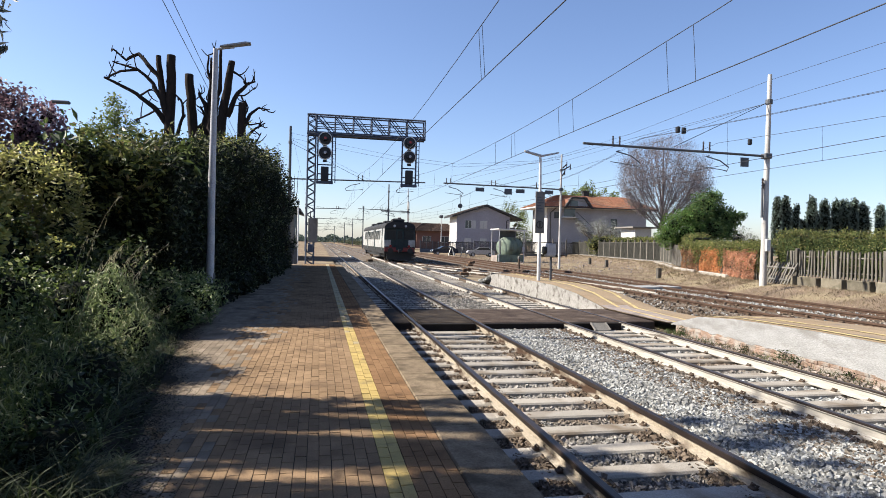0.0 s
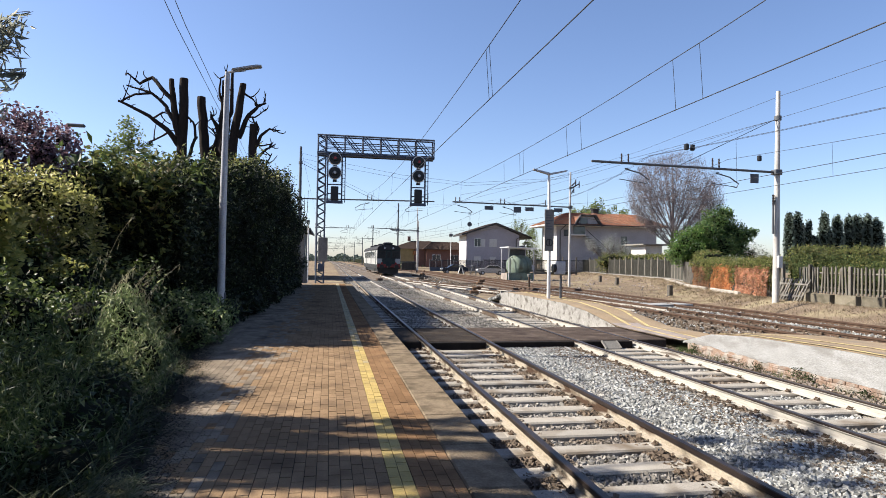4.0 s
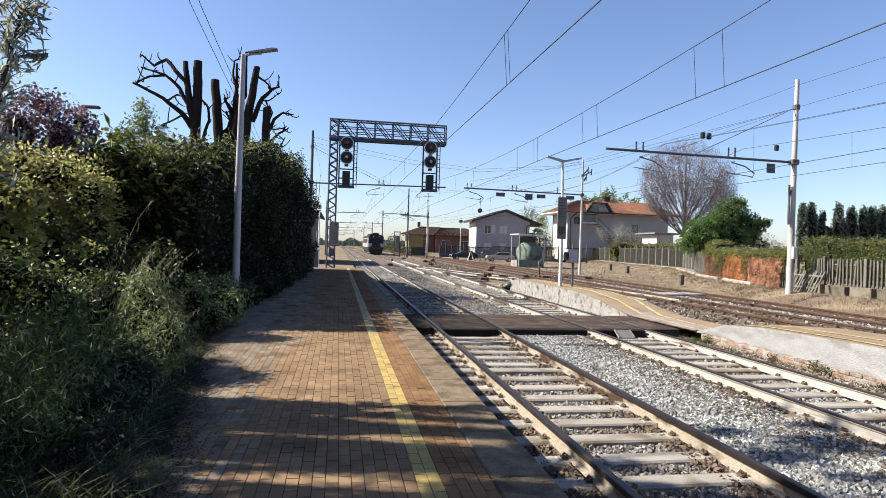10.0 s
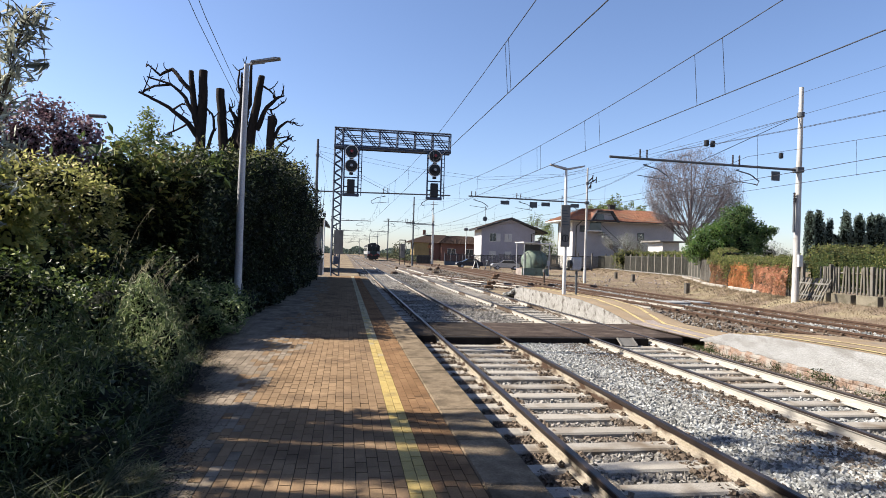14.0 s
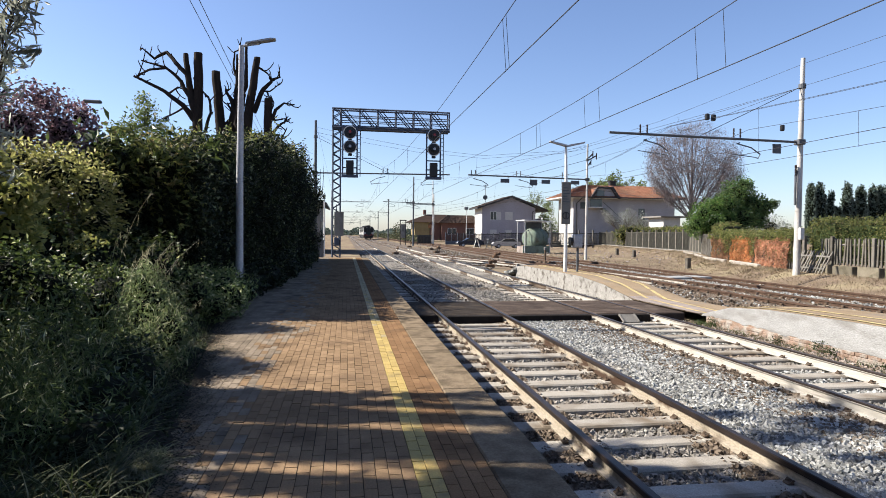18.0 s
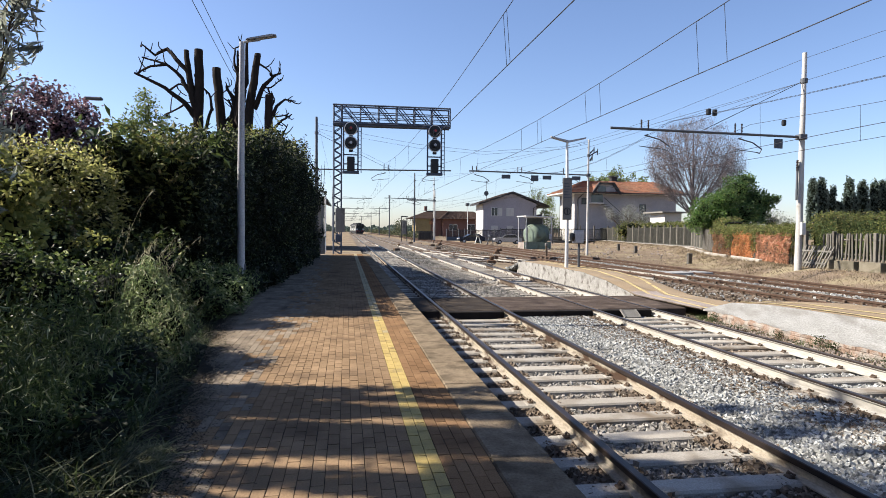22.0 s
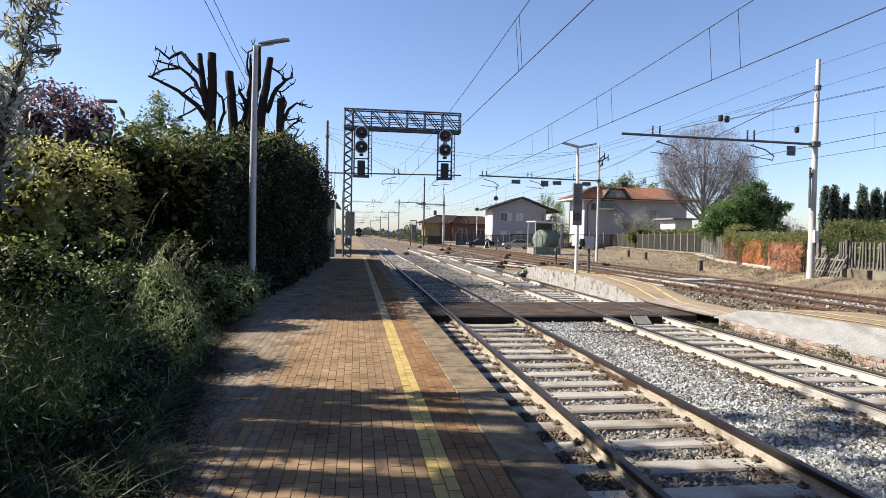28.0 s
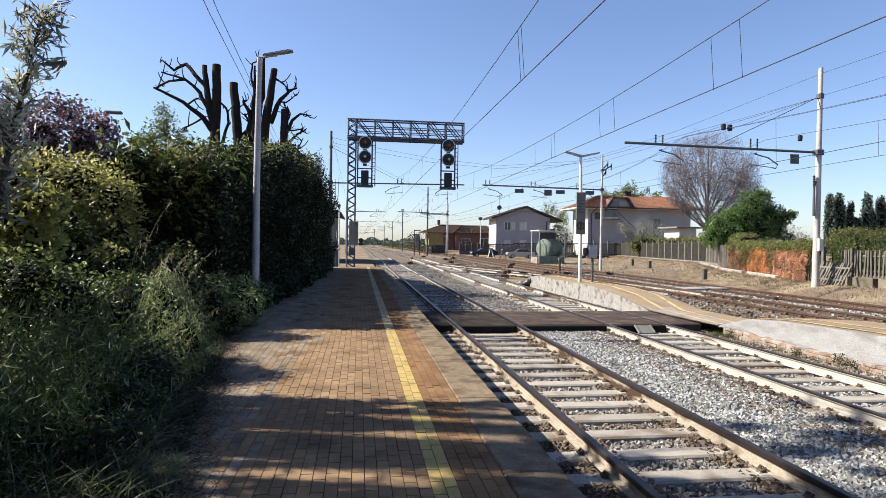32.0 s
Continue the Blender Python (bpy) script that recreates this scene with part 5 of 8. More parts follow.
hy = np.arange(12.3, 36.6, 0.3)
# Solid hull under the leaves; its near-black colour is painted inner shade.
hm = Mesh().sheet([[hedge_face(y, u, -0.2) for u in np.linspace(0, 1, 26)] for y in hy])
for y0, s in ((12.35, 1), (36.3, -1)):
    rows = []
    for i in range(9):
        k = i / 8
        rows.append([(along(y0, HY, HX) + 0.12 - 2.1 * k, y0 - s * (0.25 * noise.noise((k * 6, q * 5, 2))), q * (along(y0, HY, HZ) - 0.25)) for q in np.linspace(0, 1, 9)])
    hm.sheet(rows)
part("inner_mass", hm, M_HEDGE_CORE, hedge, "dark hull, inner shade put into its colour", True)
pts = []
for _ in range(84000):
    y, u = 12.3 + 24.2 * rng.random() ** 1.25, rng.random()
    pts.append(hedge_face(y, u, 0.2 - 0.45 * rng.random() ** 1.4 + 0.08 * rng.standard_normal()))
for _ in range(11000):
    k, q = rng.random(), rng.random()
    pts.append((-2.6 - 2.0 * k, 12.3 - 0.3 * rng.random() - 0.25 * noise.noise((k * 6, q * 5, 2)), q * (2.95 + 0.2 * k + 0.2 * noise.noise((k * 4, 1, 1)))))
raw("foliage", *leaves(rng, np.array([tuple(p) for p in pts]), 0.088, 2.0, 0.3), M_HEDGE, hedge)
# Lighter-leaved shoots; they also put the crest's sun into colour.
sprays = []
for _ in range(520):
    y = 12 + 24 * rng.random()
    p = np.array(hedge_face(y, 0.5 + 0.35 * rng.random(), 0.1))
    d = np.array([rng.normal(0.25, 0.3), rng.normal(0, 0.3), 0.9])
    sprays += [p + d * (0.08 * k) + rng.normal(0, 0.03, 3) for k in range(int(rng.integers(3, 8)))]
for _ in range(170):
    p = np.array((-2.7 - 1.9 * rng.random(), 12.0 - 0.1 * rng.random(), 1.6 + 1.6 * rng.random() ** 0.6))
    d = np.array([rng.normal(0.1, 0.5), -0.25 + rng.normal(0, 0.2), rng.normal(0.3, 0.5)])
    sprays += [p + d * (0.08 * k) + rng.normal(0, 0.04, 3) for k in range(int(rng.integers(4, 9)))]
raw("shoot_growth", *leaves(rng, np.array(sprays), 0.11, 2.4, -0.3), M_IVY, hedge)
sprays = []
for _ in range(150):
    p = np.array((-2.6 - 2.3 * rng.random(), 12.0 + 1.6 * rng.random() ** 2, 0.0))
    p[2] = 2.3 + 0.95 * rng.random() ** 0.5 + 0.18 * (p[1] - 12)
    d = np.array([rng.normal(0.2, 0.5), rng.normal(-0.4, 0.3), rng.normal(0.35, 0.4)])
    sprays += [p + d * (0.1 * k) + rng.normal(0, 0.05, 3) for k in range(int(rng.integers(3, 7)))]
tagged(raw("broad_shoot_growth", *leaves(rng, np.array(sprays), 0.17, 2.6, 0.2), M_FRESH, hedge), kind="stuff")

bush("light green shrub growing out of the hedge top", "shrub", [((-3.0, 23.0, 4.35), (0.8, 1.6, 0.8)), ((-2.7, 25.5, 4.3), (0.7, 1.3, 0.7))], 120, 0.13, M_IVY, core=0.6, name="shrub")
bush("young leafy tree behind the hedge", "tree", [((-7.3, 24, 5.75), (0.5, 0.6, 0.7)), ((-6.8, 24, 5.15), (0.55, 0.6, 0.55)), ((-7.9, 24.2, 5.3), (0.55, 0.5, 0.5)), ((-7.3, 24, 4.6), (1.3, 0.9, 0.8)), ((-6.5, 24.1, 4.7), (0.6, 0.6, 0.55)), ((-8.05, 24, 4.9), (0.5, 0.5, 0.5)), ((-7.35, 24, 6.35), (0.22, 0.25, 0.35))],
     170, 0.11, M_LIGHTLEAF, 2.2, 0.2, 0, "tree", 0.8, None,
     [([(-7.2, 24, 0), (-7.25, 24, 3), (-7.2, 24, 6.1)], 0.09, 0.02), ([(-7.2, 24, 3), (-6.7, 24, 5.4)], 0.04, 0.01), ([(-7.2, 24, 3.2), (-7.7, 24.1, 5.5)], 0.04, 0.01)])
bush("purple-leaved plum tree beside the hedge", "tree", [((-5.45, 12.9, 3.45), (0.6, 0.8, 0.75)), ((-6.1, 12.7, 3.4), (0.8, 0.8, 0.9)), ((-4.95, 13.0, 3.0), (0.42, 0.6, 0.6)), ((-6.9, 12.5, 3.4), (0.8, 0.8, 0.9)), ((-5.7, 12.6, 2.5), (1.0, 0.7, 0.8)), ((-6.6, 12.5, 2.4), (0.9, 0.7, 0.9)), ((-5.0, 12.9, 2.3), (0.5, 0.5, 0.6)), ((-5.8, 12.9, 4.0), (0.35, 0.4, 0.35)), ((-4.65, 13.0, 2.75), (0.35, 0.5, 0.4)), ((-5.15, 13.0, 3.75), (0.3, 0.35, 0.3))],
     430, 0.075, M_PURPLE, 1.7, 0.3, 0.35, "tree", 0.75, None, [([(-6.5, 13.5, 0), (-6.4, 13.5, 1.5), (-6.3, 13.5, 3.8)], 0.1, 0.015), ([(-6.45, 13.5, 1.4), (-7.3, 13.1, 3.6)], 0.06, 0.01)])

# shrubs between hedge and camera
bush("shrub with yellow-green broad leaves", "shrub", [((-4.2, 8.2, 1.75), (0.42, 0.45, 0.42)), ((-4.0, 8.1, 1.45), (0.34, 0.4, 0.4)), ((-4.75, 8.5, 1.8), (0.5, 0.5, 0.5)), ((-4.95, 8.6, 2.35), (0.45, 0.45, 0.4)), ((-4.55, 8.2, 1.3), (0.4, 0.4, 0.35)), ((-3.85, 8.0, 1.95), (0.3, 0.3, 0.26)), ((-4.35, 8.2, 2.3), (0.34, 0.3, 0.3))], 420, 0.08, M_YLEAF, 1.5, 0.35, 0.45, "shrub")
bush("tall shrub with olive leaves and brownish flowering tips", "shrub", [((-5.3, 10.9, 2.5), (0.7, 0.55, 0.55)), ((-4.6, 10.8, 2.45), (0.6, 0.55, 0.5)), ((-4.05, 10.7, 2.15), (0.45, 0.5, 0.5)), ((-4.9, 10.5, 1.8), (0.8, 0.5, 0.5)), ((-3.9, 10.5, 1.65), (0.4, 0.4, 0.4)), ((-6.1, 11.0, 2.5), (0.7, 0.5, 0.6))],
     520, 0.074, M_OLIVE, 2.2, 0.1, 0.5, "shrub", 0.6)
bush("dense mixed shrub with small dull green leaves", "shrub", [((-4.7, 10.3, 0.9), (1.0, 0.7, 0.95)), ((-3.75, 10.2, 0.75), (0.6, 0.6, 0.85)), ((-5.4, 10.0, 1.1), (0.9, 0.7, 1.0)), ((-3.3, 9.3, 0.5), (0.55, 0.7, 0.6)), ((-4.2, 8.3, 0.7), (0.7, 0.6, 0.75)), ((-3.3, 11.2, 0.7), (0.6, 0.6, 0.8))],
     360, 0.075, M_FRESH, 1.9, 0.3, 0.66, "shrub")
bush("small shrub with bright yellow-green young leaves", "shrub", [((-3.3, 8.6, 1.4), (0.2, 0.18, 0.11)), ((-3.52, 8.6, 1.33), (0.16, 0.15, 0.09))], 330, 0.06, M_YLEAF, 1.8, 0.2, 0.3, "shrub", 0.7)
bush("wispy olive-green shrub at the platform edge", "shrub", [((-2.2, 7.45, 0.55), (0.36, 0.42, 0.55)), ((-1.92, 7.15, 0.4), (0.28, 0.42, 0.42)), ((-2.45, 8.0, 0.5), (0.36, 0.45, 0.48)), ((-2.28, 7.5, 0.88), (0.22, 0.3, 0.3)), ((-2.1, 6.75, 0.25), (0.32, 0.4, 0.32))],
     1500, 0.058, M_SAGE, 4.5, -0.6, 0.5, "shrub", 0.6)
bush("leafy green undergrowth with small oval leaves", "bush", [((-3.65, 7.35, 1.0), (0.45, 0.4, 0.42)), ((-3.15, 7.2, 0.8), (0.4, 0.4, 0.45)), ((-4.15, 7.6, 1.05), (0.5, 0.4, 0.42)), ((-2.8, 6.3, 0.4), (0.45, 0.45, 0.4))], 800, 0.05, M_FRESH, 1.7, 0.2, 0.6, "bush", 0.5)
bush("dark undergrowth of mixed weeds", "bush", [((-2.75, 5.6, 0.12), (0.6, 0.8, 0.25)), ((-2.3, 5.9, 0.25), (0.4, 0.6, 0.35)), ((-3.0, 4.6, 0.12), (0.7, 0.8, 0.25)), ((-2.1, 4.9, 0.12), (0.35, 0.7, 0.2)), ((-2.3, 3.6, 0.12), (0.4, 0.5, 0.2)), ((-1.7, 4.5, 0.1), (0.26, 0.5, 0.24)), ((-1.85, 5.2, 0.15), (0.28, 0.5, 0.32)), ((-1.95, 6.0, 0.2), (0.28, 0.5, 0.36))],
     520, 0.055, M_LEAFY, 2.2, 0.1, 0.7)
bush("low rounded green bush by the lamp post", "bush", [((-2.42, 10.7, 0.48), (0.26, 0.35, 0.42)), ((-2.08, 10.5, 0.3), (0.27, 0.35, 0.28)), ((-1.95, 11.2, 0.36), (0.3, 0.4, 0.36)), ((-2.6, 11.3, 0.6), (0.3, 0.35, 0.42)), ((-2.15, 11.6, 0.5), (0.3, 0.35, 0.42))],
     640, 0.06, M_GREYLEAF, 2.6, -0.3, 0.55, "bush", 0.6)
bush("upright grey-green weeds beside the lamp post", "bush", [((-2.45, 12.4, 0.55), (0.4, 0.4, 0.42)), ((-2.1, 12.9, 0.4), (0.35, 0.4, 0.35)), ((-2.8, 12.2, 0.7), (0.35, 0.3, 0.35))], 420, 0.06, M_GREYLEAF, 3.0, -0.7, 0.4, "bush", 0.7)
bush("dark evergreen thicket behind the shrubs", "bush", [((-7.4, 15.2, 1.1), (2.2, 1.2, 1.5)), ((-9.6, 15.0, 1.3), (1.6, 1.2, 1.6)), ((-5.6, 14.2, 0.9), (1.2, 0.9, 1.2)), ((-7.5, 12.2, 0.7), (1.3, 0.9, 1.0)), ((-6.2, 11.4, 0.7), (1.0, 0.6, 1.0))], 70, 0.12, M_HEDGE, 2.0, 0.3, 0.85)
bush("ivy-like dark bush under the hedge", "bush", [((-2.3, 14.6, 0.3), (0.5, 0.9, 0.4)), ((-2.05, 17.5, 0.3), (0.45, 1.6, 0.4)), ((-1.9, 21.5, 0.35), (0.45, 2.0, 0.45)), ((-1.75, 26, 0.35), (0.4, 2.4, 0.45)), ((-1.7, 31, 0.35), (0.4, 2.6, 0.45))],
     190, 0.09, M_HEDGE, 1.8, 0.2, 0.75)

# the tree with long drooping leaves, and unseen growth added beside the path to shade the platform
willow = thing("tree", "slender tree with long narrow olive leaves", "tree")
stem_line = [Vector(p) for p in ((-3.76, 6.82, 0), (-3.74, 6.77, 1.5), (-3.57, 6.77, 2.54), (-3.37, 6.77, 3.38), (-3.29, 6.77, 3.9))]
part("stem", Mesh().tube(stem_line, [0.05, 0.04, 0.028, 0.016, 0.006], 6), M_BARK_GREY, willow, smooth=True)
twig, slim = Mesh(), []
for k in range(100):
    a = 1.69 + 2.2 * (k + rng.random()) / 100
    z = a
    base = Vector((along(z, [p.z for p in stem_line], [p.x for p in stem_line]), 6.77, z))
    d = Vector((rng.normal(0.05, 0.6), rng.normal(0, 0.35), 0.35 + 0.3 * rng.random())).normalized() * (0.2 + 0.45 * (1 - 0.7 * (a - 1.69) / 2.2) * rng.random())
    line = [base, base + d * 0.5 + Vector((0, 0, 0.03)), base + d + Vector((0, 0, -0.03))]
    twig.tube(line, [0.007, 0.005, 0.003], 4, False)
    for q in np.linspace(0.25, 1.0, 9):
        c = base.lerp(line[2], q)
        slim.append((c.x + rng.normal(0, 0.035), c.y + rng.normal(0, 0.035), c.z - 0.03 + rng.normal(0, 0.025)))
tagged(part("twig_growth", twig, M_BARK_GREY, willow), kind="stuff")
raw("foliage", *leaves(rng, np.array(slim), 0.145, 5.0, 0.55), M_WILLOW, willow)
def conifer(x, s0, s1, tall, wide, label, low=0.0):
    """A clipped columnar conifer added out of view to cast shade; s0 and s1 bound it along the line where x is 0 and
    the sun's rays cross.
    """
    y0, y1 = s0 - 0.245 * x, s1 - 0.245 * x
    t = thing("conifer", label, "tree", group="clipped conifers")
    ym, hw = (y0 + y1) / 2, (y1 - y0) / 2
    rows = []
    for k in range(15):
        z = low - 0.05 + (tall - low) * k / 14
        keep = 1.0 if k < 13 else 0.75 if k == 13 else 0.3
        rows.append([(x + 0.6 * wide * math.cos(a) * keep + 0.245 * hw * math.sin(a) * -1,
                      ym + (hw - 0.03) * keep * math.copysign(abs(math.sin(a)) ** 0.4, math.sin(a)) - 0.245 * 0.6 * wide * math.cos(a), z) for a in np.linspace(0, 2 * math.pi, 13)])
    part("inner_mass", Mesh().sheet(rows), M_HEDGE_CORE, t, "dark hull, inner shade put into its colour", True)
    n = int((tall - low) * (hw * 2 + wide) * 230)
    a, z = rng.random(n) * 6.283, low - (0.35 if low else 0.0) * rng.random(n) ** 2 + (tall - low) * rng.random(n)
    cx, sy = np.cos(a), np.sign(np.sin(a)) * np.abs(np.sin(a)) ** 0.4
    px = x + 0.62 * wide * cx + 0.04 * rng.standard_normal(n)
    raw("foliage", *leaves(rng, np.stack([px, ym + hw * sy - 0.245 * (px - x) + 0.012 * rng.standard_normal(n), z], 1), 0.05, 2.0, 0.2), M_HEDGE, t)
    part("trunk", Mesh().tube([(x, ym, -0.1), (x, ym, tall * 0.9)], [0.08, 0.02], 7), M_BARK, t)
    return t


# Invented columns: widths, gaps and heights are set by the shade bands wanted.
for s0, s1, tall, wide in ((2.85, 3.4, 4.1, 1.0), (3.38, 3.72, 4.1, 1.0), (3.7, 4.25, 3.7, 1.0), (4.9, 5.56, 5.05, 1.0), (5.51, 6.0, 5.0, 1.0), (5.51, 5.74, 7.3, 1.4), (5.04, 5.43, 7.9, 1.3), (4.2, 4.95, 8.3, 1.5), (1.75, 2.9, 10.0, 1.6), (0.62, 1.78, 11.0, 1.6), (-0.76, 0.66, 12.0, 1.8), (-2.1, -0.72, 12.0, 1.8), (-3.6, -2.06, 12.0, 1.8)):
    conifer(-6.2, s0, s1, tall, wide, "unseen columnar conifer added to cast shade bands on the platform", 4.1 if 4.0 < s0 < 6 else 0.0)
# Another unseen crown, added so the light strip ends before the edging.
conifer(-6.2, 3.5, 4.26, 8.4, 1.4, "unseen high conifer crown added to cut off a light strip", 6.4)
# Added out of view: each crown clump sits where its shadow dapples the ballast.
bush("unseen open-crowned tree added to dapple the tracks", "tree", [((-7.6, 7.0, 8.6), (1.2, 0.6, 0.9)), ((-7.6, 6.4, 9.4), (1.2, 0.7, 0.9)), ((-7.4, 5.5, 7.6), (0.6, 0.14, 2.6)), ((-7.2, 4.4, 7.9), (1.4, 0.9, 1.1)), ((-7.0, 2.2, 8.4), (1.6, 1.2, 1.6)), ((-7.5, 9.0, 10.2), (0.55, 0.36, 0.42)), ((-7.5, 8.45, 9.5), (0.4, 0.3, 0.3)), ((-7.5, 9.3, 9.4), (0.3, 0.22, 0.25)), ((-7.5, 9.75, 10.6), (0.35, 0.22, 0.3)), ((-7.5, 7.95, 9.8), (0.3, 0.16, 0.25)), ((-7.5, 10.6, 10.6), (0.2, 0.14, 0.16)), ((-7.5, 8.0, 7.9), (0.3, 0.2, 0.3))],
     150, 0.13, M_TREELEAF, 1.8, 0.3, 0.45, "tree", 0.8, None, [([(-7.2, 5.6, 0), (-7.2, 5.7, 4), (-7.1, 6.2, 7.4)], 0.16, 0.04), ([(-7.2, 5.7, 4), (-6.6, 4.4, 6.6)], 0.08, 0.03), ([(-7.2, 5.7, 3.5), (-7.3, 8.0, 7.2)], 0.08, 0.03), ([(-7.3, 7.9, 7.1), (-7.5, 8.8, 9.4), (-7.5, 10.5, 10.6)], 0.035, 0.01), ([(-7.2, 5.7, 2.5), (-6.4, 1.8, 4.8)], 0.08, 0.03)])

# Invented branch outside the view, there only to speckle the lit strip.
bush("unseen leafy branch added to dapple the light strip", "tree", [((-6.2, 5.2, 4.1), (0.4, 0.2, 0.6)), ((-6.2, 5.32, 5.0), (0.45, 0.16, 0.7)), ((-6.2, 5.1, 5.7), (0.4, 0.15, 0.6)), ((-6.2, 5.36, 6.3), (0.35, 0.1, 0.5)), ((-6.2, 5.0, 3.3), (0.4, 0.16, 0.5)), ((-6.2, 5.62, 4.3), (0.4, 0.16, 0.5)), ((-6.2, 5.72, 5.2), (0.35, 0.13, 0.4)), ((-6.2, 5.6, 5.8), (0.3, 0.15, 0.3))],
     105, 0.12, M_TREELEAF, 3.0, 0.2, 0, "tree", 0.9, None, [([(-6.5, 5.0, 0), (-6.4, 5.1, 3), (-6.2, 5.25, 6.4)], 0.06, 0.012)])

# Sparse unseen foliage added as a partial shade for the weeds.
bush("unseen understorey added to break up sun on the weeds", "bush", [((-6.0, 5.2, 1.3), (0.6, 0.5, 1.1)), ((-6.1, 6.0, 2.2), (0.6, 0.6, 1.2)), ((-6.0, 6.7, 1.2), (0.6, 0.5, 1.1)), ((-6.1, 7.3, 2.5), (0.6, 0.4, 0.9)), ((-6.1, 5.6, 3.0), (0.5, 0.6, 0.5))],
     34, 0.13, M_TREELEAF, 2.4, 0.2, 0, "bush", 0.9, None, [([(-6.1, 5.8, 0), (-6.05, 5.9, 1.6), (-6.1, 6.2, 2.9)], 0.04, 0.01)])

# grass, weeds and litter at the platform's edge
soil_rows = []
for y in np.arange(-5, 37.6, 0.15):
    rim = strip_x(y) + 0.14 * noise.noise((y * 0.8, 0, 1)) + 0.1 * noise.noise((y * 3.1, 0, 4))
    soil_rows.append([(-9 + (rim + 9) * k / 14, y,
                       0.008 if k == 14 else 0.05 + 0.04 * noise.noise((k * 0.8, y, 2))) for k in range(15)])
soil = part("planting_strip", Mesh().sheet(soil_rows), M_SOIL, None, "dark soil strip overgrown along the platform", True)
tagged(soil, category="soil", kind="structure")


feet = []
for _ in range(2600):
    y = 5.4 + 7.2 * rng.random()
    feet.append((strip_x(y) - 0.12 - abs(rng.normal(0, 0.6)), y, 0.0))
grass = raw("grass", *blades(rng, np.array(feet), 0.14, 0.004, 1.5), M_GRASS, None, 4)
tagged(grass, "long unkempt grass and weeds at the platform edge", "grass", kind="stuff")
feet = np.array([(-2.25 + rng.normal(0, 0.3), 4.5 + rng.normal(0, 0.45), 0) for _ in range(50)])
tagged(raw("grass", *blades(rng, feet, 0.42, 0.005, 1.9), M_PALEGRASS, None, 4), "tall clump of broad grass blades", "grass", kind="stuff")
feet = np.array([(strip_x(y) - 0.55 * a ** 1.2, y, 0.02) for y, a in zip(4.12 + 0.16 * rng.standard_normal(1200), rng.random(1200))])
tagged(raw("dry_grass", *blades(rng, feet, 0.09, 0.006, 2.0), M_PALEGRASS, None, 4), "dry matted grass stalks on the paving edge", "grass", kind="stuff")
feet = np.array([(-2.8 + rng.normal(0, 0.22), 5.25 + rng.normal(0, 0.4), 0.1) for _ in range(260)])
tagged(raw("grass", *blades(rng, feet, 0.5, 0.006, 1.7, 5), M_PALEGRASS, None, 4), "lush arching clump of pale green grass", "grass", kind="stuff")
p = []
for _ in range(620):
    y = 3.9 + 2.6 * rng.random()
    x = strip_x(y) - 0.65 - 0.9 * rng.random()
    h = (0.35 + 0.6 * rng.random()) * min(1.0, (strip_x(y) - x) * 1.3)
    lx, ly = rng.normal(0.15, 0.15), rng.normal(0, 0.12)
    p += [(x + lx * q * q + rng.normal(0, 0.025), y + ly * q * q + rng.normal(0, 0.025), 0.04 + h * q) for q in np.linspace(0.25, 1, 11)]
tagged(raw("leafy_weeds", *leaves(rng, np.array(p), 0.07, 8.0, 0.7), M_WEEDLEAF), "leafy weeds with drooping narrow pale leaves", "weeds", kind="stuff")
feet = []
for _ in range(900):
    y = 3.4 + 2.8 * rng.random()
    feet.append((strip_x(y) - 0.22 - 0.9 * rng.random() ** 1.2, y, 0.02))
tagged(raw("grass", *blades(rng, np.array(feet), 0.25, 0.009, 1.6, 4), M_GRASS, None, 4), "dark arching grass in the shade beside the paving", "grass", kind="stuff")
p = []
for _ in range(420):
    x, y = -2.5 - 1.1 * rng.random(), 4.4 + 1.6 * rng.random()
    q0 = (0.5 + 0.55 * rng.random())
    lx, ly = rng.normal(0.12, 0.18), rng.normal(0, 0.15)
    p += [(x + lx * q * q + rng.normal(0, 0.02), y + ly * q * q + rng.normal(0, 0.02), 0.05 + q0 * q) for q in np.linspace(0.35, 1, 9)]
tagged(raw("leafy_weeds", *leaves(rng, np.array(p), 0.085, 6.0, 0.5), M_FRESH), "fresh green weeds with long narrow leaves", "weeds", kind="stuff")
heads, stalk = [], Mesh()
spots = [(-2.85, 8.0, 0.55, 2.1), (-2.35, 7.6, 0.6, 1.5), (-2.3, 7.7, 0.3, 1.25), (-2.9, 7.9, 0.2, 1.6)]
for _ in range(15):
    spots.append((-2.62 + 0.45 * rng.random(), 7.3 + 0.6 * rng.random(), 0.12 + 0.5 * rng.random(), 1.0 + 0.55 * rng.random()))
for _ in range(9):
    y = 5.6 + 3.4 * rng.random()
    spots.append((strip_x(y) - 0.35 - 0.9 * rng.random(), y, rng.normal(0.2, 0.12), 0.35 + 0.35 * rng.random()))
for x, y, dx, h in spots:
    dy = rng.normal(0, 0.12)
    line = [Vector((x + dx * q ** 2.2, y + dy * q * q, h * (q - 0.12 * q ** 3) * 1.1)) for q in np.linspace(0, 1, 7)]
    stalk.tube(line, [0.0035, 0.0032, 0.003, 0.0026, 0.0022, 0.0018, 0.0015], 4, False)
    for k in range(26):
        q = 0.5 + 0.5 * k / 25
        heads.append((x + dx * q ** 2.2 + rng.normal(0, 0.02), y + dy * q * q + rng.normal(0, 0.03), h * (q - 0.12 * q ** 3) * 1.1 - 0.04))
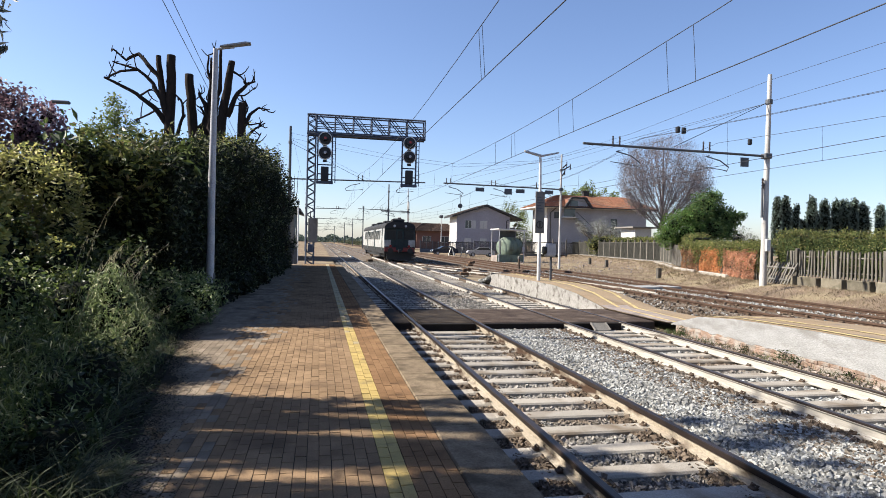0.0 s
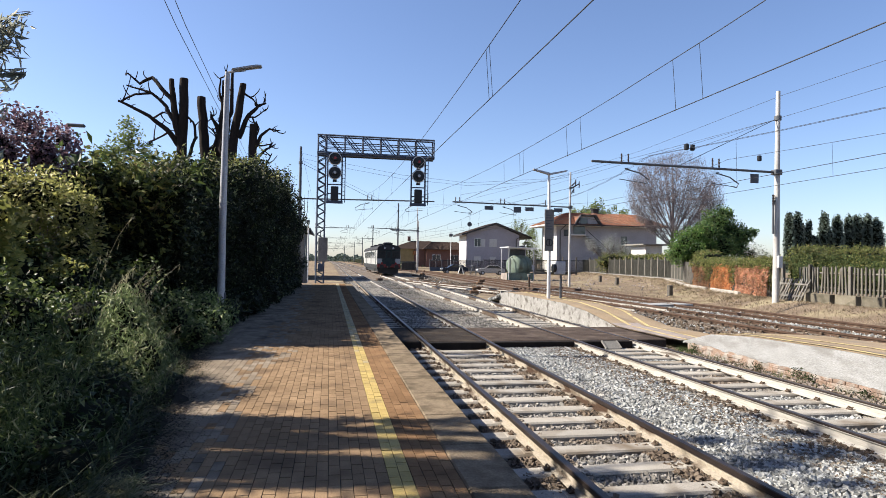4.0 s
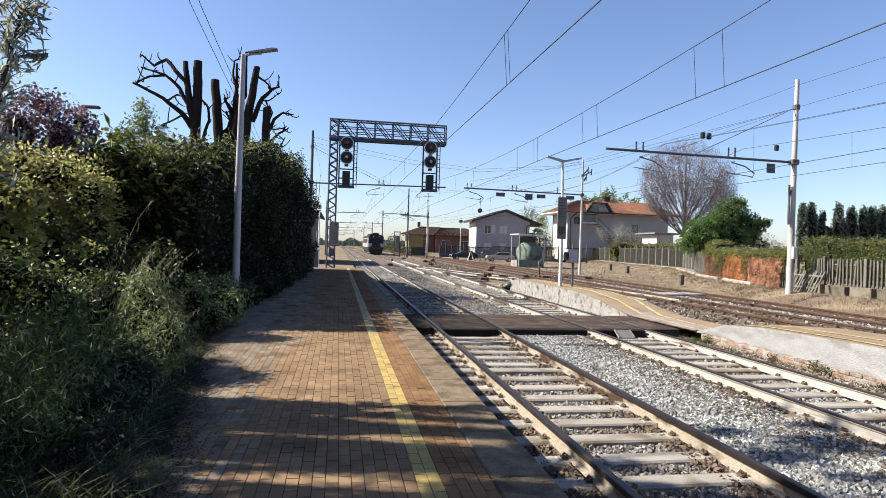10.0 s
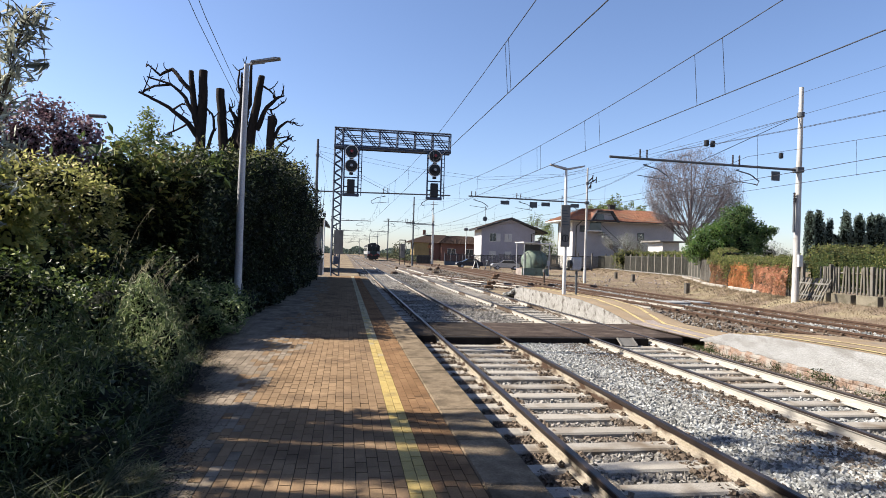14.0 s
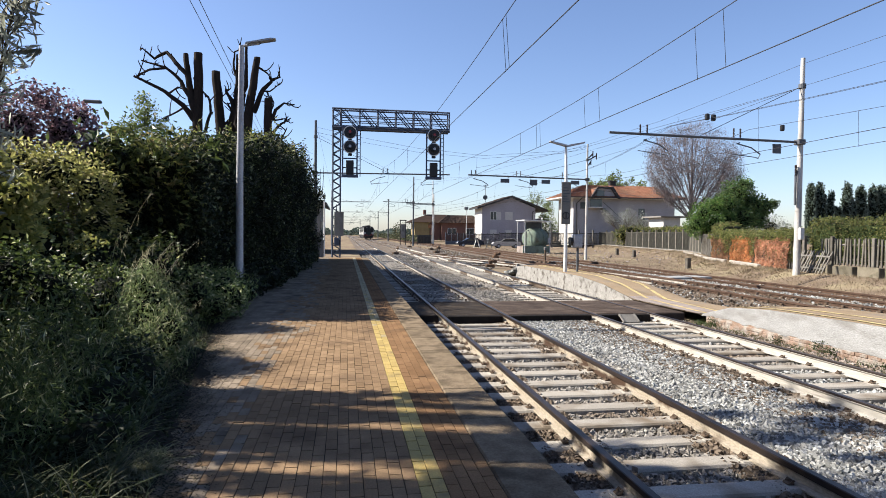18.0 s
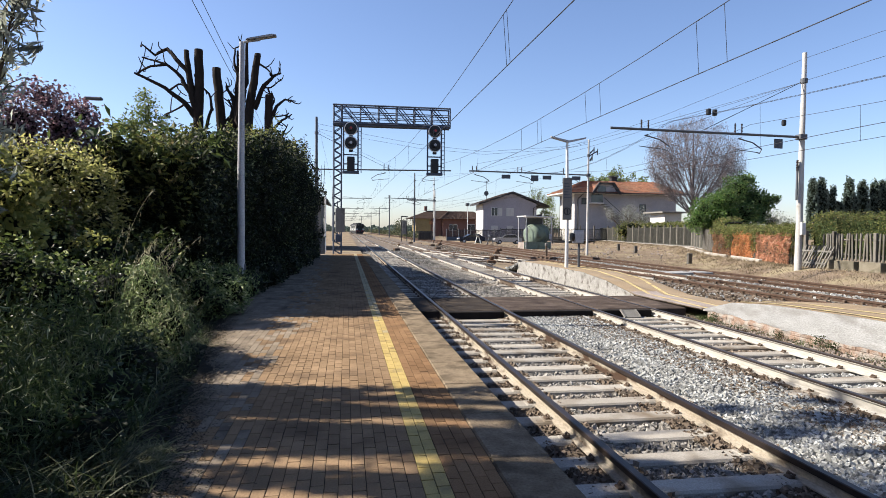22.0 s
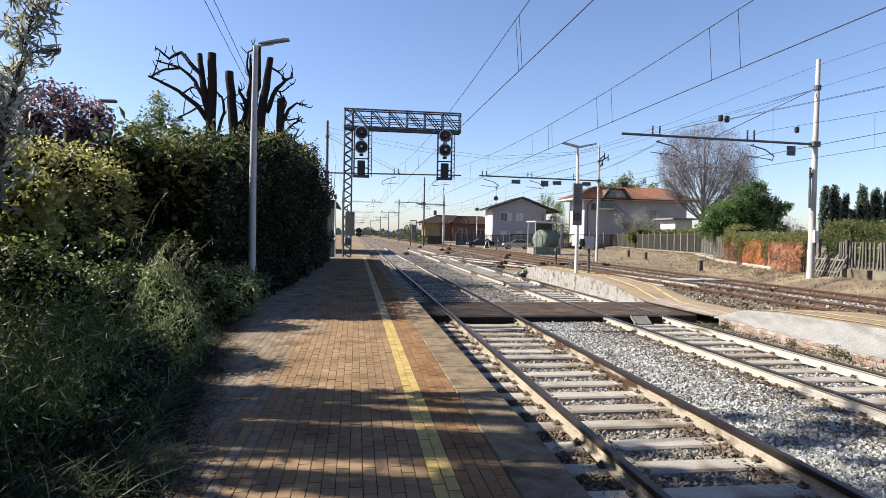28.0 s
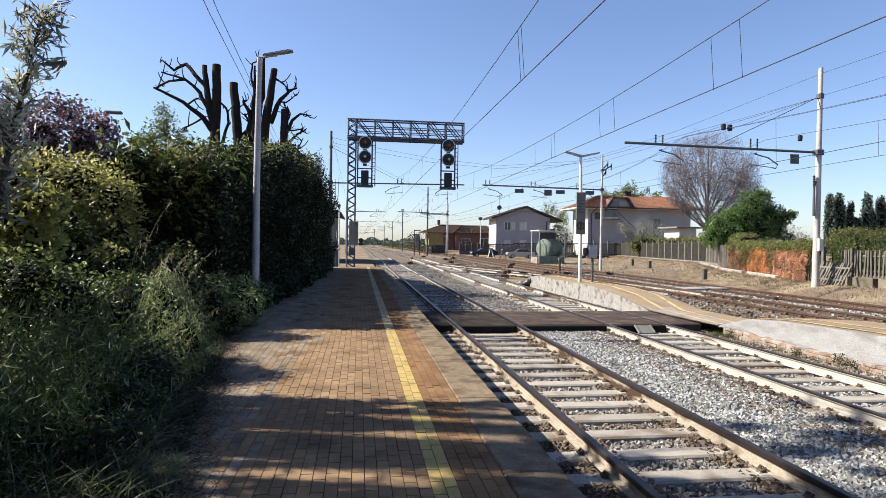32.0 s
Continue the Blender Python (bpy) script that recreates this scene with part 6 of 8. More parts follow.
oats = thing("wild_oats", "tall wild oat stalks with drooping pale seed heads", "weeds", kind="stuff")
part("stalks", stalk, M_OATS, oats)
raw("seed_heads", *leaves(rng, np.array(heads), 0.055, 6.0, 1.3), M_OATS, oats)
p = []
for _ in range(9500):
    y = 2.5 + 10.5 * rng.random()
    x = strip_x(y) - 0.02 - abs(rng.normal(0, 0.5))
    p.append((x, y, 0.02 + 0.30 * rng.random() ** 1.8 * min(1, (strip_x(y) - x) * 1.1)))
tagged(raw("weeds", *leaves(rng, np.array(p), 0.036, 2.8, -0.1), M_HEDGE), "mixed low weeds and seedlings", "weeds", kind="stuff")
p = []
for _ in range(2600):
    y = 2.6 + 10 * rng.random()
    p.append((strip_x(y) - 0.1 + abs(rng.normal(0, 0.2)), y, 0.012 + 0.01 * rng.random()))
lv, lf = leaves(rng, np.array(p), 0.026, 1.7, 0.0)
lv = lv.reshape(-1, 4, 3)
lv[..., 2] = 0.006 + (lv[..., 2] - lv[..., 2].min(1, keepdims=True)) * 0.25
tagged(raw("fallen_leaves", lv.reshape(-1, 3), lf, M_DRY), "brown fallen leaves along the paving edge", "leaf litter", kind="stuff")

p = []
for _ in range(26000):
    y = 3.0 + 9 * rng.random()
    p.append((strip_x(y) - 0.05 + abs(rng.normal(0, 0.15)) * (1 + 0.8 * noise.noise((y * 1.4, 0, 0))), y, 0.012))
lv, lf = leaves(rng, np.array(p), 0.013, 1.5, 0.0)
lv = lv.reshape(-1, 4, 3)
lv[..., 2] = 0.004 + (lv[..., 2] - lv[..., 2].min(1, keepdims=True)) * 0.35
tagged(raw("soil_crumbs", lv.reshape(-1, 3), lf, M_SOIL), "dark soil crumbs and litter spilling over the paving edge", "litter", kind="stuff")

# pollarded trees, cut back to bare stumps


def pollard(label, x, y, limbs, cut=True):
    t = thing("pollarded_tree", label, "tree", pose(x, y, -0.05), "pollarded trees")
    for i, (pts, r0, r1) in enumerate(limbs):
        q = []
        for a, b in zip(pts[:-1], pts[1:]):
            q += [Vector((a[0], a[2] if len(a) > 2 else 0, a[1])).lerp(Vector((b[0], b[2] if len(b) > 2 else 0, b[1])), k / 4) for k in range(4)]
        b = pts[-1]
        q.append(Vector((b[0], b[2] if len(b) > 2 else 0, b[1])))
        q = [p + Vector((noise.noise(p * 1.7 + Vector((i, 0, 0))), noise.noise(p * 1.9 + Vector((0, i, 0))), 0)) * (0.05 if r0 > 0.15 else 0.11) for p in q]
        slim_by = 0.76 if r0 > 0.16 else 0.9
        ob = part("trunk" if r0 > 0.18 else "limb", Mesh().tube(q, np.linspace(r0 * slim_by, r1 * slim_by, len(q)).tolist(), 9 if r0 > 0.1 else 6), M_BARK, t, smooth=True)
        if r1 > 0.12:
            part("cut_face", Mesh().tube([q[-1], q[-1] + Vector((0, 0, 0.015))], r1 * 0.7, 9), M_CUTWOOD, ob, "pale sawn cut")
        tw = Mesh()
        if r0 <= 0.18:
            for k in range(4):
                s = q[int(rng.integers(len(q) // 3, len(q)))]
                d = Vector((rng.normal(0, 0.24), rng.normal(0, 0.2), rng.normal(0.06, 0.2)))
                e = Vector((rng.normal(0, 0.1), rng.normal(0, 0.1), abs(rng.normal(0.12, 0.08))))
                tw.tube([s, s + d * 0.35 - e * 0.25, s + d * 0.7, s + d * 0.9 + e * 0.6, s + d * 0.95 + e], [0.03, 0.024, 0.02, 0.017, 0.01], 5)
            tagged(part("twig_spray", tw, M_BARK, ob), kind="stuff")
    return t


pollard("dark bare tree cut back to stumps with long limbs", -5.9, 26, [
    ([(0.0, 0), (-0.03, 5.3), (0.02, 7.1), (0.02, 8.75)], 0.29, 0.22), ([(-0.05, 6.2), (-0.36, 7.5), (-0.44, 8.7)], 0.2, 0.13),
    ([(-0.04, 6.0), (-0.5, 6.6, -0.2), (-1.15, 7.1, -0.3), (-2.3, 7.62, -0.4)], 0.14, 0.05), ([(0, 6.4), (-0.45, 7.9), (-1.25, 8.8, 0.3), (-1.75, 8.55, 0.4), (-2.2, 8.95, 0.4)], 0.13, 0.03),
    ([(-0.1, 6.6), (-0.65, 7.6), (-1.2, 8.1), (-2.1, 8.35)], 0.11, 0.03), ([(-1.2, 8.1), (-1.8, 8.0), (-2.3, 7.65)], 0.06, 0.04), ([(-1.1, 7.1), (-0.7, 7.35), (-0.2, 7.2)], 0.05, 0.02),
    ([(0.25, 5.6), (0.5, 6.4), (0.4, 7.0), (0.1, 7.4)], 0.08, 0.03), ([(-0.5, 6.6), (-1.0, 6.2), (-1.3, 6.1)], 0.05, 0.02)])
pollard("dark bare tree cut back to a thick stump", -5.05, 26.4, [
    ([(0, 0), (0.0, 5.4), (-0.14, 6.9), (-0.24, 8.15)], 0.3, 0.22), ([(0.1, 4.6), (0.5, 5.9), (0.68, 7.4)], 0.26, 0.22), ([(0.68, 7.4), (0.5, 8.2), (0.52, 9.0), (0.75, 9.1)], 0.07, 0.02), ([(0.7, 6.6), (0.95, 7.6), (0.98, 9.4)], 0.13, 0.06), ([(0.1, 5.2), (0.55, 6.8), (0.62, 8.0), (0.6, 8.9)], 0.17, 0.05),
    ([(0.0, 5.8), (0.35, 6.3), (0.2, 6.9)], 0.07, 0.03), ([(0.5, 6.9), (0.2, 7.3), (0.1, 7.6)], 0.06, 0.02), ([(0.55, 7.1), (0.75, 7.6), (0.8, 8.3)], 0.06, 0.02)])
pollard("dark leaning pollarded tree with twiggy side limbs", -4.1, 26.2, [
    ([(0, 0), (0.05, 5.4), (0.25, 7.2), (0.5, 8.75)], 0.32, 0.17), ([(0.1, 5.2), (-0.28, 6.0), (-0.15, 6.9)], 0.28, 0.25), ([(0.3, 6.5), (0.75, 7.5), (1.1, 7.9), (1.4, 8.0)], 0.13, 0.03),
    ([(0.45, 8.4), (0.85, 8.15), (1.15, 7.85)], 0.06, 0.02), ([(0.7, 7.4), (1.0, 7.4), (1.4, 7.75)], 0.05, 0.02), ([(0.2, 6.0), (-0.4, 6.4), (-0.7, 7.4)], 0.14, 0.05)])
pollard("short dark pollarded trunk with thin side shoots", -3.15, 26, [
    ([(0, 0), (-0.02, 5.2), (0.0, 7.05)], 0.27, 0.2), ([(0.0, 5.9), (0.28, 6.6), (0.6, 6.9), (1.05, 6.85)], 0.1, 0.02), ([(0.03, 5.4), (0.5, 6.05), (0.9, 6.3)], 0.08, 0.02),
    ([(0.0, 6.2), (0.3, 6.2), (0.75, 6.3)], 0.06, 0.02), ([(0.05, 5.0), (0.5, 5.4), (0.75, 5.9)], 0.06, 0.02), ([(-0.02, 6.4), (0.2, 6.9), (0.15, 7.2)], 0.05, 0.02), ([(0.1, 4.8), (0.7, 5.2), (1.0, 5.1)], 0.06, 0.02)])
bush("thin bare shrub with upright twigs beyond the hedge", "shrub", [((-2.0, 36.5, 3.5), (0.5, 0.4, 0.6))], 6, 0.06, M_HEDGE, core=0, name="shrub",
     stems=[([(-2.2 + 0.12 * k, 36.6, 2.5), (-2.1 + 0.16 * k, 36.5, 4.2), (-2.25 + 0.2 * k, 36.5, 5.0 + 0.25 * (k % 3))], 0.03, 0.008) for k in range(6)])

# platform lamp
lamp = thing("platform_lamp", "slim galvanised platform lamp post with flat arm", "lamp post", pose(-2.33, 14.2, 0))
part("pole", Mesh().tube([(0, 0, -0.1), (0.0, 0, 2.8), (0.03, 0, 5.68)], [0.088, 0.078, 0.055], 14), M_GALV, lamp, smooth=True)
part("arm", Mesh().tube([(0.0, 0, 5.66), (0.2, 0, 5.71), (0.42, 0, 5.75)], 0.028, 8), M_GALV, lamp)
part("lantern", Mesh().prism([(0.14, 5.715), (0.76, 5.845), (0.77, 5.865), (0.66, 5.868), (0.14, 5.745)], -0.1, 0.1), M_GALV, lamp, "flat grey lantern head")
part("inspection_cover", Mesh().box(0.06, 0.1, -0.04, 0.04, 0.45, 0.75, 0.01), M_GREYSTEEL, lamp)
street = thing("street_lamp", "distant grey street lamp behind the trees", "street lamp", pose(-8.6, 22, 0.2))
part("pole", Mesh().tube([(0, 0, -0.3), (0, 0, 5.6)], [0.06, 0.04], 8), M_GREYSTEEL, street)
part("lantern", Mesh().box(0.0, 0.55, -0.1, 0.1, 5.56, 5.66, 0.03), M_GREYSTEEL, street)

# ---- island platform furniture ----
post = thing("platform_lamp", "white double-armed platform lamp with grey sign panel", "lamp post", pose(8.72, 23.3, 0.1))
part("pole", Mesh().tube([(0, 0, -0.05), (0, 0, 2.4), (-0.05, 0, 5.0)], [0.075, 0.07, 0.05], 12), M_WHITE, post, smooth=True)
for s in (-1, 1):
    part("lantern", Mesh().prism([(0.0, 4.95), (s * 0.7, 5.12), (s * 0.72, 5.18), (0.0, 5.03)], -0.09, 0.09), M_GALV, post, "flat slanting lantern arm")
panel = part("sign_panel", Mesh().box(-0.24, 0.14, -0.13, -0.09, 1.88, 3.55, 0.01), M_CONC, post, "grey sign panel with faded bars and round symbol")
for k in range(6):
    part("text_bar", Mesh().box(-0.19, 0.09 - 0.05 * (k % 3), -0.136, -0.128, 2.75 + 0.11 * k, 2.79 + 0.11 * k), M_GREYSTEEL, panel)
part("symbol_ring", Mesh().tube([(-0.05, -0.137, 2.22), (-0.05, -0.128, 2.22)], 0.15, 20), M_BLACK, panel)
part("symbol_disc", Mesh().tube([(-0.05, -0.142, 2.22), (-0.05, -0.13, 2.22)], 0.115, 20), M_CONC, panel)
part("symbol_bar", Mesh().box(-0.075, -0.025, -0.147, -0.14, 2.12, 2.32), M_BLACK, panel)
cab = thing("control_box", "grey metal equipment box on a post", "equipment box", pose(9.2, 23.3, 0.1))
part("post", Mesh().tube([(0.03, 0, -0.05), (0.03, 0, 1.0)], 0.05, 8), M_GREYSTEEL, cab)
bx = part("box", Mesh().box(-0.2, 0.18, -0.14, 0.14, 0.95, 1.48, 0.02), M_GALV, cab)
part("box_door", Mesh().box(-0.17, 0.15, -0.155, -0.135, 0.99, 1.44, 0.008), M_GALV, bx)
part("cable_spool", Mesh().tube([(-0.32, 0, 1.2), (-0.2, 0, 1.2)], 0.16, 12), M_BLACK, cab, "black round fitting")
for x, y, h in ((14.7, 43.5, 0.95), (9.55, 23.9, 0.35)):
    mk = thing("marker_post", "short rusty track marker post", "marker post", pose(x, y, -0.56), "marker posts")
    part("post", Mesh().tube([(0, 0, 0), (0, 0, h)], 0.08, 8), M_RUST, mk)
    part("cap", Mesh().box(-0.1, 0.1, -0.1, 0.1, h, h + 0.22, 0.03), M_CONC, mk)
for x, y in ((29.5, 63), (28, 56), (22.3, 37)):
    mk = thing("marker_post", "short dark concrete stump in dry grass", "marker post", pose(x, y, ground_z(x, y) - 0.05), "marker posts")
    part("post", Mesh().box(-0.14, 0.14, -0.14, 0.14, 0, 0.75, 0.03), M_FENCE, mk)
for x, y in ((8.95, 37), (12.8, 51)):
    sm = thing("point_machine", "rusty brown switch machine beside the track", "point machine", pose(x, y, -0.56, 0, 0, rng.normal(0, 10)))
    part("housing", Mesh().box(-0.28, 0.28, -0.22, 0.22, 0.0, 0.26, 0.05), M_RUSTLIGHT, sm)
    part("lid", Mesh().box(-0.12, 0.16, -0.14, 0.14, 0.24, 0.5, 0.06), M_RUSTLIGHT, sm)
    part("rod", Mesh().tube([(-0.3, 0, 0.15), (-1.6, 0.1, 0.12)], 0.03, 6), M_RUST, sm)
    part("counterweight", Mesh().tube([(0.3, -0.1, 0.4), (0.3, 0.1, 0.4)], 0.13, 12), M_RUSTLIGHT, sm)
for k in range(12):
    ch = thing("rail_chair", "row of dark iron rail chairs on the ground", "rail chair", pose(13.6 + k * 0.22, 43.0 - k * 0.28, -0.56), "rail chairs")
    part("block", Mesh().box(-0.09, 0.09, -0.1, 0.1, 0, 0.2, 0.03), M_RUST, ch)
slab = thing("concrete_slab", "pale flat slab lying beside the siding", "slab", pose(15.9, 26.8, -0.5, 0, 0, 12))
part("slab", Mesh().box(-1.25, 1.25, -0.55, 0.55, 0, 0.14, 0.02), M_WHITEWASH, slab)
kerb = thing("low_kerb", "low pale concrete kerb in front of the fence", "kerb", kind="structure")
for k in range(26):
    y = 30.0 + k * 1.0
    x = along(y, FENCE_Y, FENCE_X) - along(y, (30, 40, 56), (0.62, 0.75, 0.95))
    lean = math.degrees(math.atan2(along(y + 0.5, FENCE_Y, FENCE_X) - along(y - 0.5, FENCE_Y, FENCE_X), 1.0))
    if k % 7 != 5:
        part("kerb_stone", Mesh().box(-0.54, 0.54, -0.09, 0.09, -0.2, 0.16, 0.02), M_SLEEPER, kerb, at=pose(x, y, ground_z(x, y), 0, rng.normal(0, 0.8), 90 - lean))

# ---- fences and growth along the yard ----
def fence_at(y):
    return along(y, FENCE_Y, FENCE_X)


picket = Mesh().box(-0.04, 0.04, -0.03, 0.03, 0.0, 1.25, 0.008)
picket.prism([(-0.04, 1.25), (0.04, 1.25), (0.0, 1.33)], -0.03, 0.03)
picket = picket.data("picket", M_FENCE)
fpost = Mesh().box(-0.07, 0.07, -0.07, 0.07, -0.6, 1.36, 0.015).data("fence_post", M_FENCE)
block = Mesh().box(-0.52, 0.52, -0.14, 0.14, -0.35, 0.42, 0.02).data("block", M_BLOCK)


def fence_run(label, y0, y1, step, base, wall, tilt=0.0, scale=1.0):
    t = thing("picket_fence", label, "fence", kind="structure")
    y, k = y0, 0
    while y < y1:
        x = fence_at(y)
        a = math.degrees(math.atan2(fence_at(y + 0.3) - fence_at(y - 0.3), 0.6))
        z = ground_z(x, y) + base
        m = pose(x, y, z, 0, 0, 90 - a)
        sc = Matrix.Diagonal((1, 1, scale * (1 + rng.normal(0, 0.02)), 1))
        if k % 12 == 0:
            shared("fence_post", fpost, t, m @ sc)
        elif rng.random() > 0.015:
            shared("picket", picket, t, m @ pose(0, 0, 0, rng.normal(0, 1.5) , rng.normal(0, 1.2), 0) @ sc)
        if wall and k % 7 == 0:
            shared("block", block, t, pose(x - 0.05, y + 0.45, ground_z(x, y) + rng.normal(0, 0.02), 0, 0, 90 - a))
        y += step * math.cos(radians(a))
        k += 1
    for h in (0.28, 1.0):
        part("rail", Mesh().tube([(fence_at(v) + 0.06, v, ground_z(fence_at(v), v) + base + h * scale) for v in np.arange(y0, y1 + 0.1, 1.0)], 0.045, 4), M_FENCE, t)
    return t


fence_run("weathered concrete picket fence on a mossy block wall", 8.0, 24.4, 0.185, 0.42, True, scale=0.86)
fence_run("grey concrete picket fence with tall posts", 40.0, 50.0, 0.2, 0.05, False, scale=1.25)
leaning = thing("fallen_fence_panel", "broken picket fence panel leaning over", "fence panel", pose(20.75, 24.55, -0.02, 0, 0, 84))
loose_picket = Mesh().box(-0.035, 0.035, -0.03, 0.03, 0.0, 1.25, 0.008).prism([(-0.035, 1.25), (0.035, 1.25), (0.0, 1.33)], -0.03, 0.03).data("picket", M_CONC)
for k in range(11):
    shared("picket", loose_picket, leaning, pose(-0.75 + k * 0.2, 0.0, -0.1, 10, -24 + rng.normal(0, 1.5), 0) @ Matrix.Diagonal((0.85, 1, 0.92, 1)))
for h in (0.28, 0.82):
    part("rail", Mesh().box(-0.8 - h * 0.45, 1.35 - h * 0.45, -0.02 - 0.17 * h, 0.03 - 0.17 * h, h - 0.1, h - 0.03), M_CONC, leaning)
far_fence = thing("mesh_fence", "long grey mesh fence with concrete posts", "fence", kind="structure")
yy = [50, 51.8, 53.5, 55.2, 57, 59, 61, 63, 65, 67.2, 69.5, 71.7, 74, 76.5, 79, 81.7, 84.5, 87.7, 91, 94.5, 98, 101.5, 105, 108.5, 112]
for a, b in zip(yy[:-1], yy[1:]):
    xa, xb = fence_at(a), fence_at(b)
    shared("fence_post", Mesh().box(-0.09, 0.09, -0.09, 0.09, -0.5, 2.35, 0.02).data("fence_post", M_FENCE) if a == 50 else bpy.data.meshes["fence_post.001"], far_fence, pose(xa, a, -0.1))
    n = max(int((b - a) / 0.2), 6)
    pan = Mesh()
    for k in range(n):
        q = (k + 0.5) / n
        x, y = xa + (xb - xa) * q, a + (b - a) * q
        pan.box(x - 0.03, x + 0.03, y - 0.03, y + 0.03, 0.0, 2.0)
    for h in (0.1, 1.95):
        pan.tube([(xa, a, h), (xb, b, h)], 0.05, 4)
    part("fence_panel", pan, M_FENCE_DARK, far_fence)
    part("plinth", Mesh().tube([(xa, a, -0.05), (xb, b, -0.05)], 0.16, 4), M_CONC, far_fence)

side_fence = thing("mesh_fence", "grey mesh fence with concrete posts before the house", "fence", kind="structure")
for k in range(6):
    x = 29.6 + k * 2.25
    shared("fence_post", bpy.data.meshes["fence_post.001"], side_fence, pose(x, 91.6 - 0.1 * k, 0.0))
    if k < 5:
        pan = Mesh()
        for q in range(14):
            pan.box(x + 0.08 + q * 0.16, x + 0.13 + q * 0.16, 91.55, 91.6, 0.1, 1.85)
        pan.box(x, x + 2.25, 91.54, 91.62, 0.12, 0.22).box(x, x + 2.25, 91.54, 91.62, 1.75, 1.85)
        part("fence_panel", pan, M_FENCE_DARK, side_fence)
net = thing("orange_net", "torn orange plastic safety netting hung on the fence", "netting")
for y0, y1, h, mat, n in ((26.3, 31.3, 1.6, M_ORANGE_PALE, 6500), (31.4, 35.8, 1.6, M_ORANGE, 5600), (36.2, 40.6, 1.55, M_ORANGE_OLD, 3600)):
    p = []
    while len(p) < n:
        y, z = y0 + (y1 - y0) * rng.random(), h * rng.random()
        hole = noise.noise((y * 0.9, z * 1.3, 5)) + 0.5 * noise.noise((y * 2.7, z * 3.1, 1))
        ragged = 0.22 * noise.noise((y * 1.7, 2, 2)) + 0.1 * noise.noise((y * 6, 1, 2))
        edge = min(y - y0, y1 - y) + 0.3 * noise.noise((z * 2.2, y0, 3))
        if z > h - 0.12 + ragged or edge < 0.12 or (hole > 0.28 and rng.random() < 0.75):
            continue
        p.append((fence_at(y) - 0.24 + 0.16 * noise.noise((y * 1.2, z * 1.6, 2)) - 0.1 * (1 - z / h) + rng.normal(0, 0.03), y, z + ground_z(fence_at(y), y) + 0.04))
    raw("net_sheet", *leaves(rng, np.array(p), 0.075, 1.4, 0.6), mat, net)
fence_run("old picket fence behind the orange netting", 25.6, 40.0, 0.2, 0.05, False, scale=1.15)


def line_hedge(label, y0, y1, back, low, high, per, size, mat, thick=0.6, core_mat=None):
    """A hedge that follows the fence, behind or on it."""
    t = thing("hedge", label, "hedge")
    m, p = Mesh(), []
    rows = []
    for y in np.arange(y0, y1 + 0.01, 0.6):
        x = fence_at(y) + back
        top = high + 0.22 * noise.noise((y * 0.5, 3, 0)) + 0.12 * noise.noise((y * 1.7, 8, 0))
        rows.append([(x - thick + 0.22 + 0.15 * noise.noise((y, k, 3)), y, low + (top - 0.2 - low) * min(k, 4) / 4) if k <= 4 else (x + thick * (k - 5) * 0.7 - thick * 0.4, y, top - 0.2) for k in range(8)])
    m.sheet(rows)
    part("inner_mass", m, core_mat or M_HEDGE_CORE, t, "dark hull, inner shade put into its colour", True)
    n = int((y1 - y0) * (high - low + thick) * per)
    for _ in range(n):
        y = y0 + (y1 - y0) * rng.random()
        x = fence_at(y) + back
        top = high + 0.22 * noise.noise((y * 0.5, 3, 0)) + 0.12 * noise.noise((y * 1.7, 8, 0))
        if rng.random() < 0.62:
            z = low + (top - low) * rng.random()
            p.append((x - thick + 0.2 * rng.random() - 0.12 + 0.25 * noise.noise((y, z * 2, 3)), y, z))
        else:
            p.append((x + thick * (2 * rng.random() - 1), y, top + 0.1 * rng.standard_normal()))
    raw("foliage", *leaves(rng, np.array(p), size, 1.7, 0.3), mat, t)
    return t


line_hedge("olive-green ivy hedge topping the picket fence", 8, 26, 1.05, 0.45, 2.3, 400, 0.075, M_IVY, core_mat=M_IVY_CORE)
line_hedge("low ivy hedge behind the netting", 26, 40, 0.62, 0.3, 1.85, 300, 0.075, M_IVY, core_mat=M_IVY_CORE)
line_hedge("green creeper growing over the netted fence", 26, 42, 0.12, 1.4, 1.82, 260, 0.085, M_IVY, 0.42)
hang = []
for _ in range(1500):
    y = 31.3 + rng.normal(0, 0.35) if rng.random() < 0.3 else 36.3 + rng.normal(0, 0.4) if rng.random() < 0.6 else 26 + 14 * rng.random()
    hang.append((fence_at(y) - 0.38 + 0.08 * rng.standard_normal(), y, 1.62 - 1.1 * rng.random() ** 2))
tagged(raw("hanging_creeper", *leaves(rng, np.array(hang), 0.08, 1.7, 0.5), M_IVY), "green creeper shoots hanging over the netting", "creeper", kind="stuff")
line_hedge("leafy green hedge behind the grey fence", 42, 75, 1.6, 0.8, 2.5, 70, 0.17, M_IVY, 0.8)

# dry grass tufts over the yard
feet = []
for _ in range(32000):
    y = 17 + 75 * rng.random() ** 1.3
    x = 18.4 + (fence_at(y) - 18.6) * rng.random() if rng.random() < 0.62 else 10.6 + 12 * rng.random()
    if abs(x - along(y, *T3)) < 1.25 or abs(x - along(y, *T4)) < 1.25:
        if rng.random() < 0.85:
            continue
    feet.append((x, y, ground_z(x, y) - 0.01))
tagged(raw("dry_grass", *blades(rng, np.array(feet), 0.10, 0.010, 1.3, 2), M_DRY, None, 4), "short dry yellowish grass over the yard", "grass", kind="stuff")
feet = []
